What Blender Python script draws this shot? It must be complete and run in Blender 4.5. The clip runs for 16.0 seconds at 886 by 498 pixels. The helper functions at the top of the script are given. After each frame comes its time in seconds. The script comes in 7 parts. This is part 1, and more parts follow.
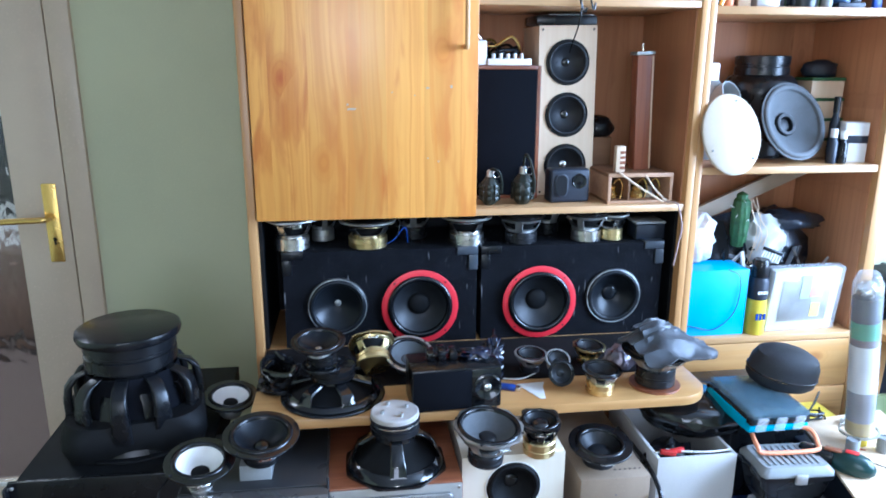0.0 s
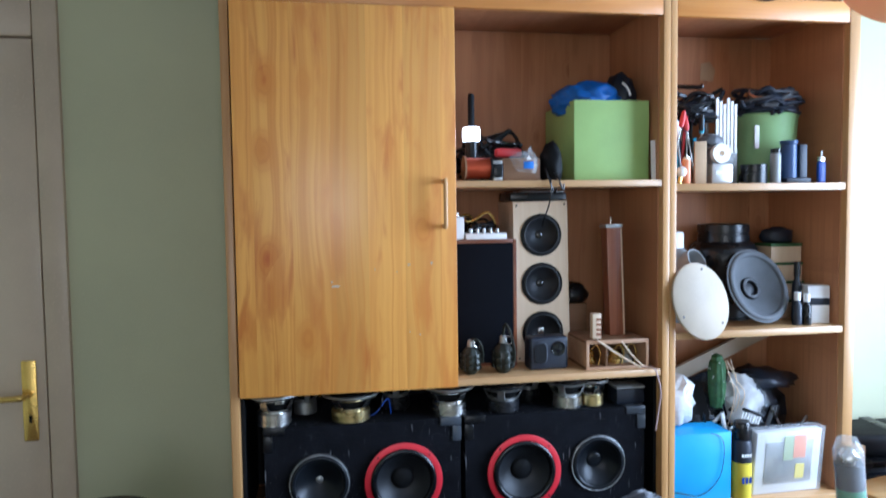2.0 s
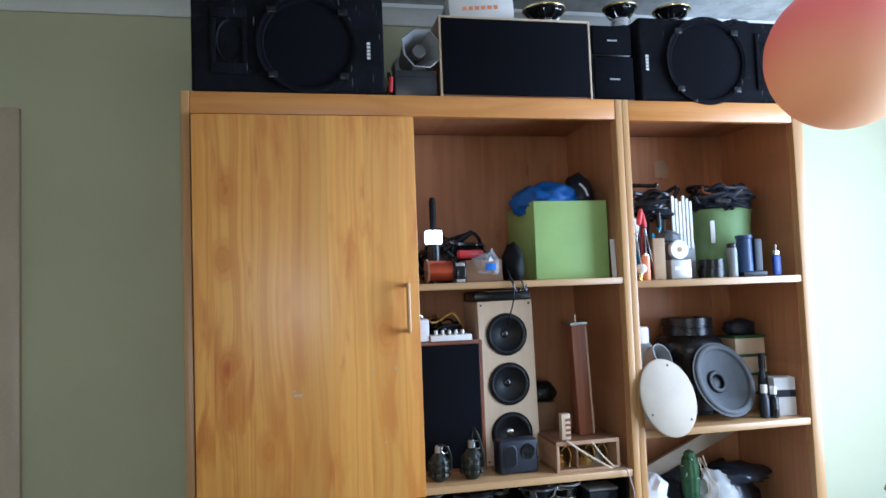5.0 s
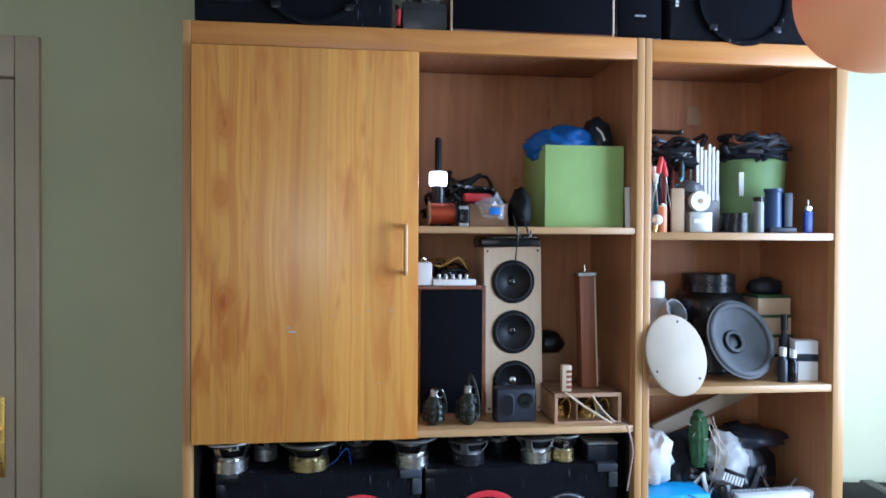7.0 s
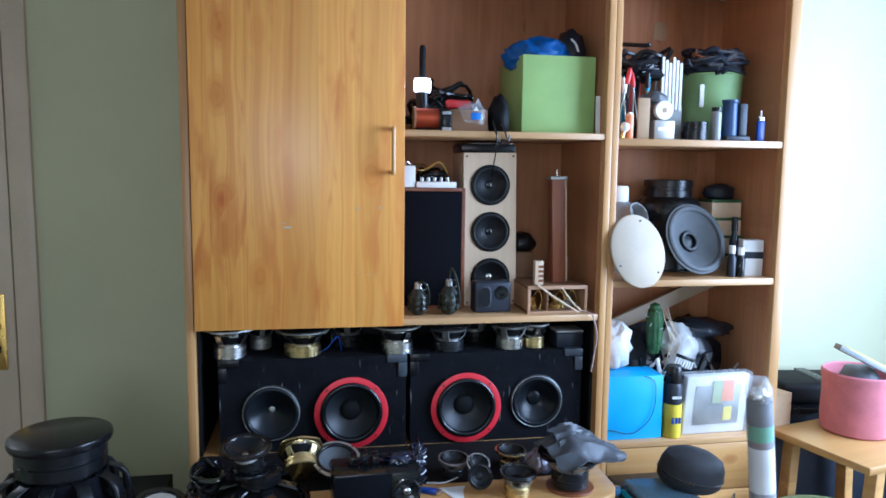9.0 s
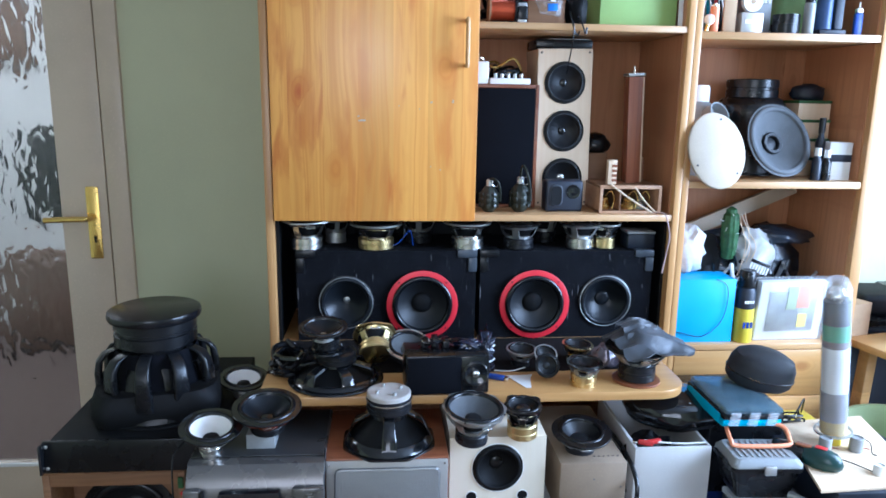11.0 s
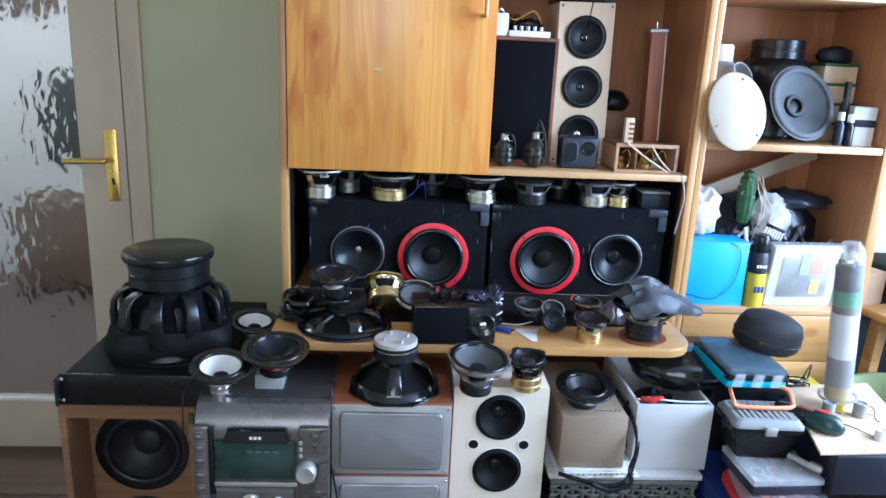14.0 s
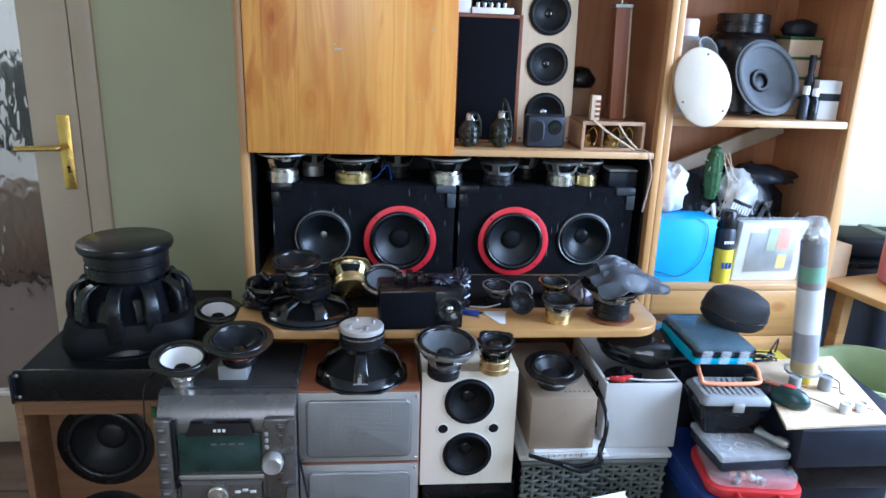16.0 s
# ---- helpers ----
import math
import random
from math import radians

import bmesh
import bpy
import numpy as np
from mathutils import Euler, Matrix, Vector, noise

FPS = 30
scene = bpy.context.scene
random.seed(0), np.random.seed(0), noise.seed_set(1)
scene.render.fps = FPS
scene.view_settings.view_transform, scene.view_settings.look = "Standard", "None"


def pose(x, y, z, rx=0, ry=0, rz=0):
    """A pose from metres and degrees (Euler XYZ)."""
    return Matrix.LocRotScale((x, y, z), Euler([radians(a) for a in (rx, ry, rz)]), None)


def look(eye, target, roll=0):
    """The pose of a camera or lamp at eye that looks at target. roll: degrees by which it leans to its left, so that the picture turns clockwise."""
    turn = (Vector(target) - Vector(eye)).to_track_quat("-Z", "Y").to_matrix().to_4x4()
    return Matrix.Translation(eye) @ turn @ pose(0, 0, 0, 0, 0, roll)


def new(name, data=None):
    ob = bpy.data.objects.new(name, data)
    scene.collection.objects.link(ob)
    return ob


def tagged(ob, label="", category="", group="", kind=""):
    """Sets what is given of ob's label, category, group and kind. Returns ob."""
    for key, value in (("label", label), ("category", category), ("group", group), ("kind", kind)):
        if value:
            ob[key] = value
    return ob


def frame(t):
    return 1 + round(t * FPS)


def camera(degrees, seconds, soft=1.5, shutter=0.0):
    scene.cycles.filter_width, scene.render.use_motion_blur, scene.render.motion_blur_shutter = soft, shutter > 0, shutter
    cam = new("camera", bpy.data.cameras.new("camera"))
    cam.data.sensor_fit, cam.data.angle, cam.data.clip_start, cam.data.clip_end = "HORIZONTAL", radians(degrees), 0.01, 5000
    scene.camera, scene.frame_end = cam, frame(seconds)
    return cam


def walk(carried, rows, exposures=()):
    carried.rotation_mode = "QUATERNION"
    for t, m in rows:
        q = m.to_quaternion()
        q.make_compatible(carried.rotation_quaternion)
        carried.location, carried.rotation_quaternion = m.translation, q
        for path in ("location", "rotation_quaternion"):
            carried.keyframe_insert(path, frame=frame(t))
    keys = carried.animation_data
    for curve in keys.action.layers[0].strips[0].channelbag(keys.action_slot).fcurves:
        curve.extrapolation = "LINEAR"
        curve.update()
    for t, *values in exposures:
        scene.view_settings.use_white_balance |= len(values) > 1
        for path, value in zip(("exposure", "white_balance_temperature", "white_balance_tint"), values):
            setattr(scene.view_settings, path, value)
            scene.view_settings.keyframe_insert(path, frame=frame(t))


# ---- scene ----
cam = camera(64.0, 16.0, soft=1.6, shutter=0.35)
PATH = [
    (0, (1.532, 0.557, 1.44), (1.791, 2.474, 0.929), 0.2),
    (0.5, (1.527, 0.56, 1.439), (1.856, 2.483, 0.998), 0.6),
    (1, (1.537, 0.584, 1.498), (1.883, 2.476, 0.95), 2.0),
    (1.5, (1.521, 0.563, 1.482), (1.845, 2.499, 1.1), 0.9),
    (2, (1.52, 0.529, 1.518), (1.85, 2.498, 1.401), -0.7),
    (2.5, (1.521, 0.52, 1.551), (1.885, 2.486, 1.574), -0.8),
    (3, (1.509, 0.515, 1.56), (1.906, 2.469, 1.721), -1.1),
    (3.5, (1.506, 0.504, 1.568), (1.869, 2.465, 1.725), -1.5),
    (4, (1.504, 0.509, 1.574), (1.887, 2.468, 1.691), -2.2),
    (4.2, (1.515, 0.517, 1.566), (1.928, 2.47, 1.687), -2.2),
    (6.5, (1.631, 0.534, 1.562), (1.944, 2.509, 1.613), -0.8),
    (7, (1.702, 0.545, 1.552), (1.933, 2.531, 1.524), 0.3),
    (7.5, (1.71, 0.537, 1.547), (1.94, 2.519, 1.415), -0.4),
    (8, (1.679, 0.489, 1.526), (2.025, 2.45, 1.339), -0.6),
    (8.2, (1.656, 0.471, 1.525), (2.04, 2.423, 1.323), -0.2),
    (10.3, (1.606, 0.39, 1.403), (1.829, 2.359, 1.139), 1.0),
    (10.5, (1.606, 0.393, 1.408), (1.814, 2.353, 1.069), 0.0),
    (11, (1.602, 0.391, 1.398), (1.765, 2.339, 0.976), 0.9),
    (11.5, (1.6, 0.394, 1.383), (1.75, 2.327, 0.896), 2.0),
    (12, (1.6, 0.391, 1.376), (1.703, 2.315, 0.841), 2.3),
    (12.5, (1.608, 0.379, 1.384), (1.685, 2.303, 0.844), 2.8),
    (13, (1.612, 0.372, 1.375), (1.7, 2.297, 0.843), 2.9),
    (13.5, (1.618, 0.374, 1.376), (1.712, 2.299, 0.843), 2.8),
    (14, (1.618, 0.379, 1.376), (1.733, 2.305, 0.848), 2.6),
    (14.5, (1.628, 0.385, 1.377), (1.755, 2.301, 0.82), 2.8),
    (15, (1.637, 0.396, 1.378), (1.797, 2.304, 0.799), 2.4),
    (15.5, (1.638, 0.406, 1.377), (1.809, 2.311, 0.792), 2.2),
    (16, (1.646, 0.406, 1.382), (1.827, 2.31, 0.797), 1.9),
]
walk(cam, [(t, look(eye, target, roll)) for t, eye, target, roll in PATH],
     exposures=[(0.0, 1.04, 4900, 14), (1.0, 0.63, 4850, 14), (1.5, 0.77, 5000, 14), (1.8, 0.55, 5150, 15), (2.3, 0.13, 5500, 16), (6.5, 0.18, 5300, 15), (8.0, 0.11, 5200, 15), (10.4, 0.73, 5050, 15), (13.0, 0.76, 5200, 16), (14.0, 0.8, 5200, 16), (15.0, 0.68, 5200, 16), (16.0, 0.62, 5200, 16)])

# ---- world and lights ----
world = bpy.data.worlds.new("sky_world")
world.use_nodes = True
scene.world = world
_wn = world.node_tree.nodes
_sky = _wn.new("ShaderNodeTexSky")
_sky.sky_type, _sky.sun_disc = "NISHITA", False
_sky.sun_elevation, _sky.sun_rotation = radians(35), radians(60)
world.node_tree.links.new(_sky.outputs[0], _wn["Background"].inputs[0])
_wn["Background"].inputs[1].default_value = 0.12


def area_lamp(name, eye, target, sx, sy, power, colour):
    d = bpy.data.lights.new(name, "AREA")
    d.shape, d.size, d.size_y, d.energy, d.color = "RECTANGLE", sx, sy, power, colour
    o = new(name, d)
    o.matrix_world = look(eye, target)
    return o


# daylight entering by the window of the east wall
area_lamp("window_daylight", (3.97, 1.22, 1.55), (0.0, 1.22, 1.35), 1.6, 1.4, 93, (0.74, 0.88, 1.0))
# unseen fill lamp behind the walker, added to lift the fronts
area_lamp("rear_daylight", (1.2, -1.72, 1.55), (1.2, 2.0, 1.3), 1.5, 1.3, 15, (1.0, 0.93, 0.82))
# hallway light behind the glazed door
area_lamp("hall_daylight", (-0.6, 3.3, 2.35), (-0.2, 4.5, 1.0), 0.7, 0.7, 15, (1.0, 0.94, 0.85))
# torch of the walker's phone
_t = bpy.data.lights.new("phone_torch", "POINT")
_t.energy, _t.shadow_soft_size, _t.color = 3.7, 0.012, (1.0, 0.89, 0.74)
new("phone_torch", _t).location = (1.6, 0.33, 1.5)


# ---- materials ----
def _mat(name):
    m = bpy.data.materials.new(name)
    m.use_nodes = True
    nt = m.node_tree
    return m, nt, nt.nodes["Principled BSDF"]


def _node(nt, kind, **kw):
    n = nt.nodes.new(kind)
    for k, v in kw.items():
        n.inputs[k].default_value = v
    return n


def _mix(nt, fac, a, b):
    n = nt.nodes.new("ShaderNodeMix")
    n.data_type = "RGBA"
    for sock, v in ((n.inputs[0], fac), (n.inputs[6], a), (n.inputs[7], b)):
        if isinstance(v, (int, float)):
            sock.default_value = v
        elif isinstance(v, tuple):
            sock.default_value = (*v, 1)
        else:
            nt.links.new(v, sock)
    return n.outputs[2]


def _ramp(nt, src, lo, hi):
    n = nt.nodes.new("ShaderNodeMapRange")
    n.interpolation_type = "SMOOTHSTEP"
    n.inputs[1].default_value, n.inputs[2].default_value = lo, hi
    nt.links.new(src, n.inputs[0])
    return n.outputs[0]


def surface(name, col, rough=0.5, metal=0.0, var=0.18, scale=14.0, bump=0.08, fine=260.0, coat=0.0, dust=0.0, sheen=0.0, spec=0.5):
    """A plain surface: base colour with blotches and fine speckle, uneven gloss and fine relief."""
    m, nt, p = _mat(name)
    tc = nt.nodes.new("ShaderNodeTexCoord").outputs["Object"]
    big, small = _node(nt, "ShaderNodeTexNoise", Scale=scale, Detail=5.0), _node(nt, "ShaderNodeTexNoise", Scale=fine, Detail=3.0)
    for n in (big, small):
        nt.links.new(tc, n.inputs["Vector"])
    dark = tuple(c * (1 - var) for c in col)
    light = tuple(min(1.0, c * (1 + var * 0.7)) for c in col)
    c = _mix(nt, _ramp(nt, big.outputs[0], 0.3, 0.7), dark, light)
    c = _mix(nt, _ramp(nt, small.outputs[0], 0.52, 0.8), c, tuple(min(1.0, v * (1 + var) + 0.004) for v in col))
    if dust:
        c = _mix(nt, _ramp(nt, small.outputs[0], 0.66 - dust * 0.1, 0.74), c, (0.35, 0.35, 0.34))
    nt.links.new(c, p.inputs["Base Color"])
    r = nt.nodes.new("ShaderNodeMapRange")
    r.inputs[3].default_value, r.inputs[4].default_value = max(0.03, rough - 0.1), min(1.0, rough + 0.12)
    nt.links.new(big.outputs[0], r.inputs[0])
    nt.links.new(r.outputs[0], p.inputs["Roughness"])
    p.inputs["Specular IOR Level"].default_value = spec
    p.inputs["Metallic"].default_value = metal
    p.inputs["Coat Weight"].default_value = coat
    p.inputs["Coat Roughness"].default_value = 0.15
    p.inputs["Sheen Weight"].default_value = sheen
    if bump:
        b = _node(nt, "ShaderNodeBump", Strength=bump, Distance=0.002)
        nt.links.new(small.outputs[0], b.inputs["Height"])
        nt.links.new(b.outputs[0], p.inputs["Normal"])
    return m


def timber(name, light, dark, knot, along="z", board=0.074, rough=0.38, coat=0.25, knots=1.0):
    """Varnished softwood: boards glued side by side, streaky grain along them, knots."""
    m, nt, p = _mat(name)
    sep = nt.nodes.new("ShaderNodeSeparateXYZ")
    nt.links.new(nt.nodes.new("ShaderNodeTexCoord").outputs["Object"], sep.inputs[0])
    order = {"z": (0, 2, 1), "x": (2, 0, 1), "y": (0, 1, 2)}[along]
    u, v, w = (sep.outputs[k] for k in order)

    def maths(op, a, b=0.0):
        n = nt.nodes.new("ShaderNodeMath")
        n.operation = op
        for s, val in zip(n.inputs, (a, b)):
            if isinstance(val, (int, float)):
                s.default_value = val
            else:
                nt.links.new(val, s)
        return n.outputs[0]

    def vec(a, b, c):
        n = nt.nodes.new("ShaderNodeCombineXYZ")
        for s, val in zip(n.inputs, (a, b, c)):
            if isinstance(val, (int, float)):
                s.default_value = val
            else:
                nt.links.new(val, s)
        return n.outputs[0]

    idx = maths("FLOOR", maths("DIVIDE", maths("ADD", u, 7.0), board))
    wn = nt.nodes.new("ShaderNodeTexWhiteNoise")
    wn.noise_dimensions = "1D"
    nt.links.new(idx, wn.inputs["W"])
    shift = maths("MULTIPLY", wn.outputs[0], 13.0)
    # grain bends round the knots
    bend = _node(nt, "ShaderNodeTexNoise", Scale=1.0, Detail=2.0)
    nt.links.new(vec(maths("MULTIPLY", u, 7.0), maths("ADD", maths("MULTIPLY", v, 2.2), shift), w), bend.inputs["Vector"])
    ub = maths("ADD", u, maths("MULTIPLY", maths("SUBTRACT", bend.outputs[0], 0.5), 0.05))
    grain = _node(nt, "ShaderNodeTexNoise", Scale=1.0, Detail=4.0)
    nt.links.new(vec(maths("MULTIPLY", ub, 46.0), maths("ADD", maths("MULTIPLY", v, 0.8), shift), maths("MULTIPLY", w, 46.0)), grain.inputs["Vector"])
    pore = _node(nt, "ShaderNodeTexNoise", Scale=1.0, Detail=2.0)
    nt.links.new(vec(maths("MULTIPLY", u, 600.0), maths("MULTIPLY", v, 14.0), maths("MULTIPLY", w, 600.0)), pore.inputs["Vector"])
    vor = _node(nt, "ShaderNodeTexVoronoi", Scale=1.0, Randomness=1.0)
    nt.links.new(vec(maths("MULTIPLY", ub, 10.0), maths("ADD", maths("MULTIPLY", v, 5.5), shift), 0.0), vor.inputs["Vector"])
    c = _mix(nt, _ramp(nt, grain.outputs[0], 0.14, 0.64), dark, light)
    tone = nt.nodes.new("ShaderNodeHueSaturation")
    val = nt.nodes.new("ShaderNodeMapRange")
    val.inputs[3].default_value, val.inputs[4].default_value = 0.82, 1.12
    nt.links.new(wn.outputs[0], val.inputs[0])
    nt.links.new(val.outputs[0], tone.inputs["Value"])
    nt.links.new(c, tone.inputs["Color"])
    near = maths("SUBTRACT", 1.0, _ramp(nt, vor.outputs["Distance"], 0.06, 0.17))
    halo = maths("SUBTRACT", 1.0, _ramp(nt, vor.outputs["Distance"], 0.1, 0.42))
    pick = nt.nodes.new("ShaderNodeSeparateColor")
    nt.links.new(vor.outputs["Color"], pick.inputs[0])
    some = _ramp(nt, pick.outputs[0], 0.46, 0.5)
    c = _mix(nt, maths("MULTIPLY", maths("MULTIPLY", halo, some), 0.55 * knots), tone.outputs[0], dark)
    c = _mix(nt, maths("MULTIPLY", maths("MULTIPLY", near, some), 0.8 * knots), c, knot)
    # grain lines that close round each knot
    rings = maths("SINE", maths("ADD", maths("MULTIPLY", vor.outputs["Distance"], 70.0), maths("MULTIPLY", grain.outputs[0], 9.0)))
    c = _mix(nt, maths("MULTIPLY", maths("MULTIPLY", _ramp(nt, rings, 0.1, 0.9), maths("MULTIPLY", halo, some)), 0.15 * knots), c, knot)
    flame = _node(nt, "ShaderNodeTexNoise", Scale=1.0, Detail=4.0, Distortion=0.35)
    nt.links.new(vec(maths("MULTIPLY", ub, 19.0), maths("ADD", maths("MULTIPLY", v, 3.6), shift), 0.0), flame.inputs["Vector"])
    lick = maths("MULTIPLY", _ramp(nt, flame.outputs[0], 0.52, 0.68), maths("ADD", 0.35, maths("MULTIPLY", _ramp(nt, grain.outputs[0], 0.35, 0.6), 0.65)))
    c = _mix(nt, maths("MULTIPLY", lick, 0.36 * knots), c, knot)
    # narrow darker streaks of late wood
    streak = _node(nt, "ShaderNodeTexNoise", Scale=1.0, Detail=1.0)
    nt.links.new(vec(maths("MULTIPLY", ub, 130.0), maths("ADD", maths("MULTIPLY", v, 0.7), shift), maths("MULTIPLY", w, 130.0)), streak.inputs["Vector"])
    c = _mix(nt, maths("MULTIPLY", _ramp(nt, streak.outputs[0], 0.5, 0.72), 0.6), c, dark)
    c = _mix(nt, maths("MULTIPLY", _ramp(nt, pore.outputs[0], 0.55, 0.8), 0.3), c, dark)
    nt.links.new(c, p.inputs["Base Color"])
    p.inputs["Roughness"].default_value = rough
    p.inputs["Coat Weight"].default_value = coat
    p.inputs["Coat Roughness"].default_value = 0.28
    b = _node(nt, "ShaderNodeBump", Strength=0.12, Distance=0.001)
    nt.links.new(grain.outputs[0], b.inputs["Height"])
    nt.links.new(b.outputs[0], p.inputs["Normal"])
    return m


def perforated(name, col, hole, pitch, rough=0.4, metal=0.6, axes="xz"):
    """Sheet metal pierced by rows of small holes."""
    m, nt, p = _mat(name)
    tc = nt.nodes.new("ShaderNodeTexCoord").outputs["Object"]
    mp = nt.nodes.new("ShaderNodeMapping")
    mp.inputs["Scale"].default_value = tuple((1 / pitch if a in axes else 0.0) for a in "xyz")
    nt.links.new(tc, mp.inputs[0])
    v = _node(nt, "ShaderNodeTexVoronoi", Scale=1.0, Randomness=0.0)
    nt.links.new(mp.outputs[0], v.inputs["Vector"])
    n = _node(nt, "ShaderNodeTexNoise", Scale=9.0, Detail=4.0)
    nt.links.new(tc, n.inputs["Vector"])
    f = _ramp(nt, v.outputs["Distance"], 0.26, 0.38)
    base = _mix(nt, _ramp(nt, n.outputs[0], 0.3, 0.7), tuple(c * 0.82 for c in col), col)
    nt.links.new(_mix(nt, f, hole, base), p.inputs["Base Color"])
    p.inputs["Roughness"].default_value, p.inputs["Metallic"].default_value = rough, metal
    b = _node(nt, "ShaderNodeBump", Strength=0.4, Distance=0.001)
    nt.links.new(f, b.inputs["Height"])
    nt.links.new(b.outputs[0], p.inputs["Normal"])
    return m


def clear(name, col=(1, 1, 1), rough=0.08, ior=1.45, wave=0.0, wave_scale=40.0):
    m, nt, p = _mat(name)
    p.inputs["Base Color"].default_value = (*col, 1)
    p.inputs["Roughness"].default_value, p.inputs["IOR"].default_value = rough, ior
    p.inputs["Transmission Weight"].default_value = 1.0
    if wave:
        tc = nt.nodes.new("ShaderNodeTexCoord").outputs["Object"]
        mp = nt.nodes.new("ShaderNodeMapping")
        mp.inputs["Scale"].default_value = (1.0, 1.0, 0.5)
        nt.links.new(tc, mp.inputs[0])
        v = _node(nt, "ShaderNodeTexNoise", Scale=wave_scale, Detail=0.6, Distortion=0.5)
        nt.links.new(mp.outputs[0], v.inputs["Vector"])
        b = _node(nt, "ShaderNodeBump", Strength=wave, Distance=0.0042)
        nt.links.new(v.outputs[0], b.inputs["Height"])
        nt.links.new(b.outputs[0], p.inputs["Normal"])
    return m


def film_plastic(name, col, alpha=0.4, rough=0.2, bump=0.5):
    """Thin clear or milky plastic sheet."""
    m = surface(name, col, rough, bump=bump, fine=60.0)
    m.node_tree.nodes["Principled BSDF"].inputs["Alpha"].default_value = alpha
    return m


def lampshade(name, low, high):
    """Translucent shade dyed from one colour at its foot to another at its top."""
    m = surface(name, low, 0.45, var=0.06, scale=5, bump=0.03)
    nt, p = m.node_tree, m.node_tree.nodes["Principled BSDF"]
    sep = nt.nodes.new("ShaderNodeSeparateXYZ")
    nt.links.new(nt.nodes.new("ShaderNodeTexCoord").outputs["Object"], sep.inputs[0])
    dye = _mix(nt, _ramp(nt, sep.outputs[2], -0.09, 0.09), low, high)
    nt.links.new(dye, p.inputs["Base Color"])
    thru = nt.nodes.new("ShaderNodeBsdfTranslucent")
    nt.links.new(dye, thru.inputs[0])
    both = nt.nodes.new("ShaderNodeMixShader")
    both.inputs[0].default_value = 0.42
    nt.links.new(p.outputs[0], both.inputs[1])
    nt.links.new(thru.outputs[0], both.inputs[2])
    nt.links.new(both.outputs[0], nt.nodes["Material Output"].inputs[0])
    return m


def glowing(name, col, strength):
    m, nt, p = _mat(name)
    p.inputs["Base Color"].default_value = (*col, 1)
    p.inputs["Emission Color"].default_value = (*col, 1)
    p.inputs["Emission Strength"].default_value = strength
    return m


PINE = timber("varnished_pine_upright", (0.80, 0.385, 0.078), (0.60, 0.215, 0.028), (0.46, 0.095, 0.010), knots=1.9, rough=0.36, coat=0.5, board=0.088)
PINE_X = timber("varnished_pine_level", (0.70, 0.305, 0.066), (0.56, 0.21, 0.036), (0.34, 0.10, 0.02), along="x", board=0.09)
PINE_EDGE = timber("pine_edge", (0.60, 0.335, 0.125), (0.47, 0.235, 0.075), (0.36, 0.14, 0.04), along="z", board=0.3, knots=0.3)
PINE_EDGE_X = timber("pine_edge_level", (0.58, 0.35, 0.155), (0.47, 0.255, 0.10), (0.4, 0.18, 0.06), along="x", board=0.3, knots=0.2)
# pine for inner faces, the compartments' shade put into its colour
PINE_SHADED = timber("pine_inside_shaded", (0.52, 0.25, 0.115), (0.41, 0.18, 0.08), (0.2, 0.06, 0.02), knots=0.9, coat=0.05, rough=0.55)
DESK = timber("desk_pine", (0.66, 0.37, 0.13), (0.54, 0.28, 0.085), (0.36, 0.15, 0.04), along="x", board=0.12)
CHIP = timber("brown_box_wood", (0.25, 0.13, 0.062), (0.185, 0.09, 0.04), (0.11, 0.05, 0.025), along="x", board=0.5, knots=0.1, rough=0.6, coat=0)
BIRCH = timber("birch_ply", (0.74, 0.58, 0.40), (0.66, 0.49, 0.31), (0.5, 0.32, 0.18), along="z", board=0.6, knots=0.1, rough=0.5, coat=0.1)
PALE = timber("pale_veneer", (0.82, 0.74, 0.60), (0.76, 0.67, 0.52), (0.6, 0.48, 0.32), along="z", board=0.6, knots=0.05, rough=0.5, coat=0.05)
MAHOG = timber("reddish_veneer", (0.25, 0.085, 0.035), (0.155, 0.045, 0.02), (0.08, 0.02, 0.01), along="x", board=0.4, knots=0.2, rough=0.35, coat=0.3)
COLUMN = timber("reddish_column", (0.24, 0.08, 0.035), (0.17, 0.05, 0.025), (0.08, 0.02, 0.01), along="z", board=0.4, knots=0.2)
WALL = surface("green_wallpaper", (0.54, 0.545, 0.365), 0.85, var=0.06, scale=2.2, bump=0.35, fine=420)
WHITE_WALL = surface("white_plaster", (0.72, 0.73, 0.70), 0.9, var=0.06, scale=3, bump=0.2, fine=180)
CEIL = surface("white_ceiling_foam", (0.47, 0.475, 0.48), 0.9, var=0.2, scale=16, bump=1.0, fine=55)
FLOOR = timber("floor_boards", (0.13, 0.08, 0.05), (0.1, 0.058, 0.034), (0.1, 0.05, 0.03), along="x", board=0.12, coat=0.1)
CREAM = surface("cream_paint", (0.56, 0.455, 0.34), 0.45, var=0.07, scale=5, bump=0.1, fine=150, coat=0.1)
BRASS = surface("brass", (0.80, 0.55, 0.16), 0.24, 0.9, var=0.12, bump=0.03)
GOLD = surface("gold_plated_steel", (0.78, 0.62, 0.30), 0.28, 1.0, var=0.15, bump=0.03)
CHROME = surface("zinc_plated_steel", (0.72, 0.71, 0.68), 0.25, 1.0, var=0.15, bump=0.03)
STEEL = surface("dull_steel", (0.50, 0.51, 0.50), 0.42, 0.9, var=0.2, bump=0.05)
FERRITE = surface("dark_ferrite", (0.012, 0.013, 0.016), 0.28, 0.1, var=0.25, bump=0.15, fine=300)
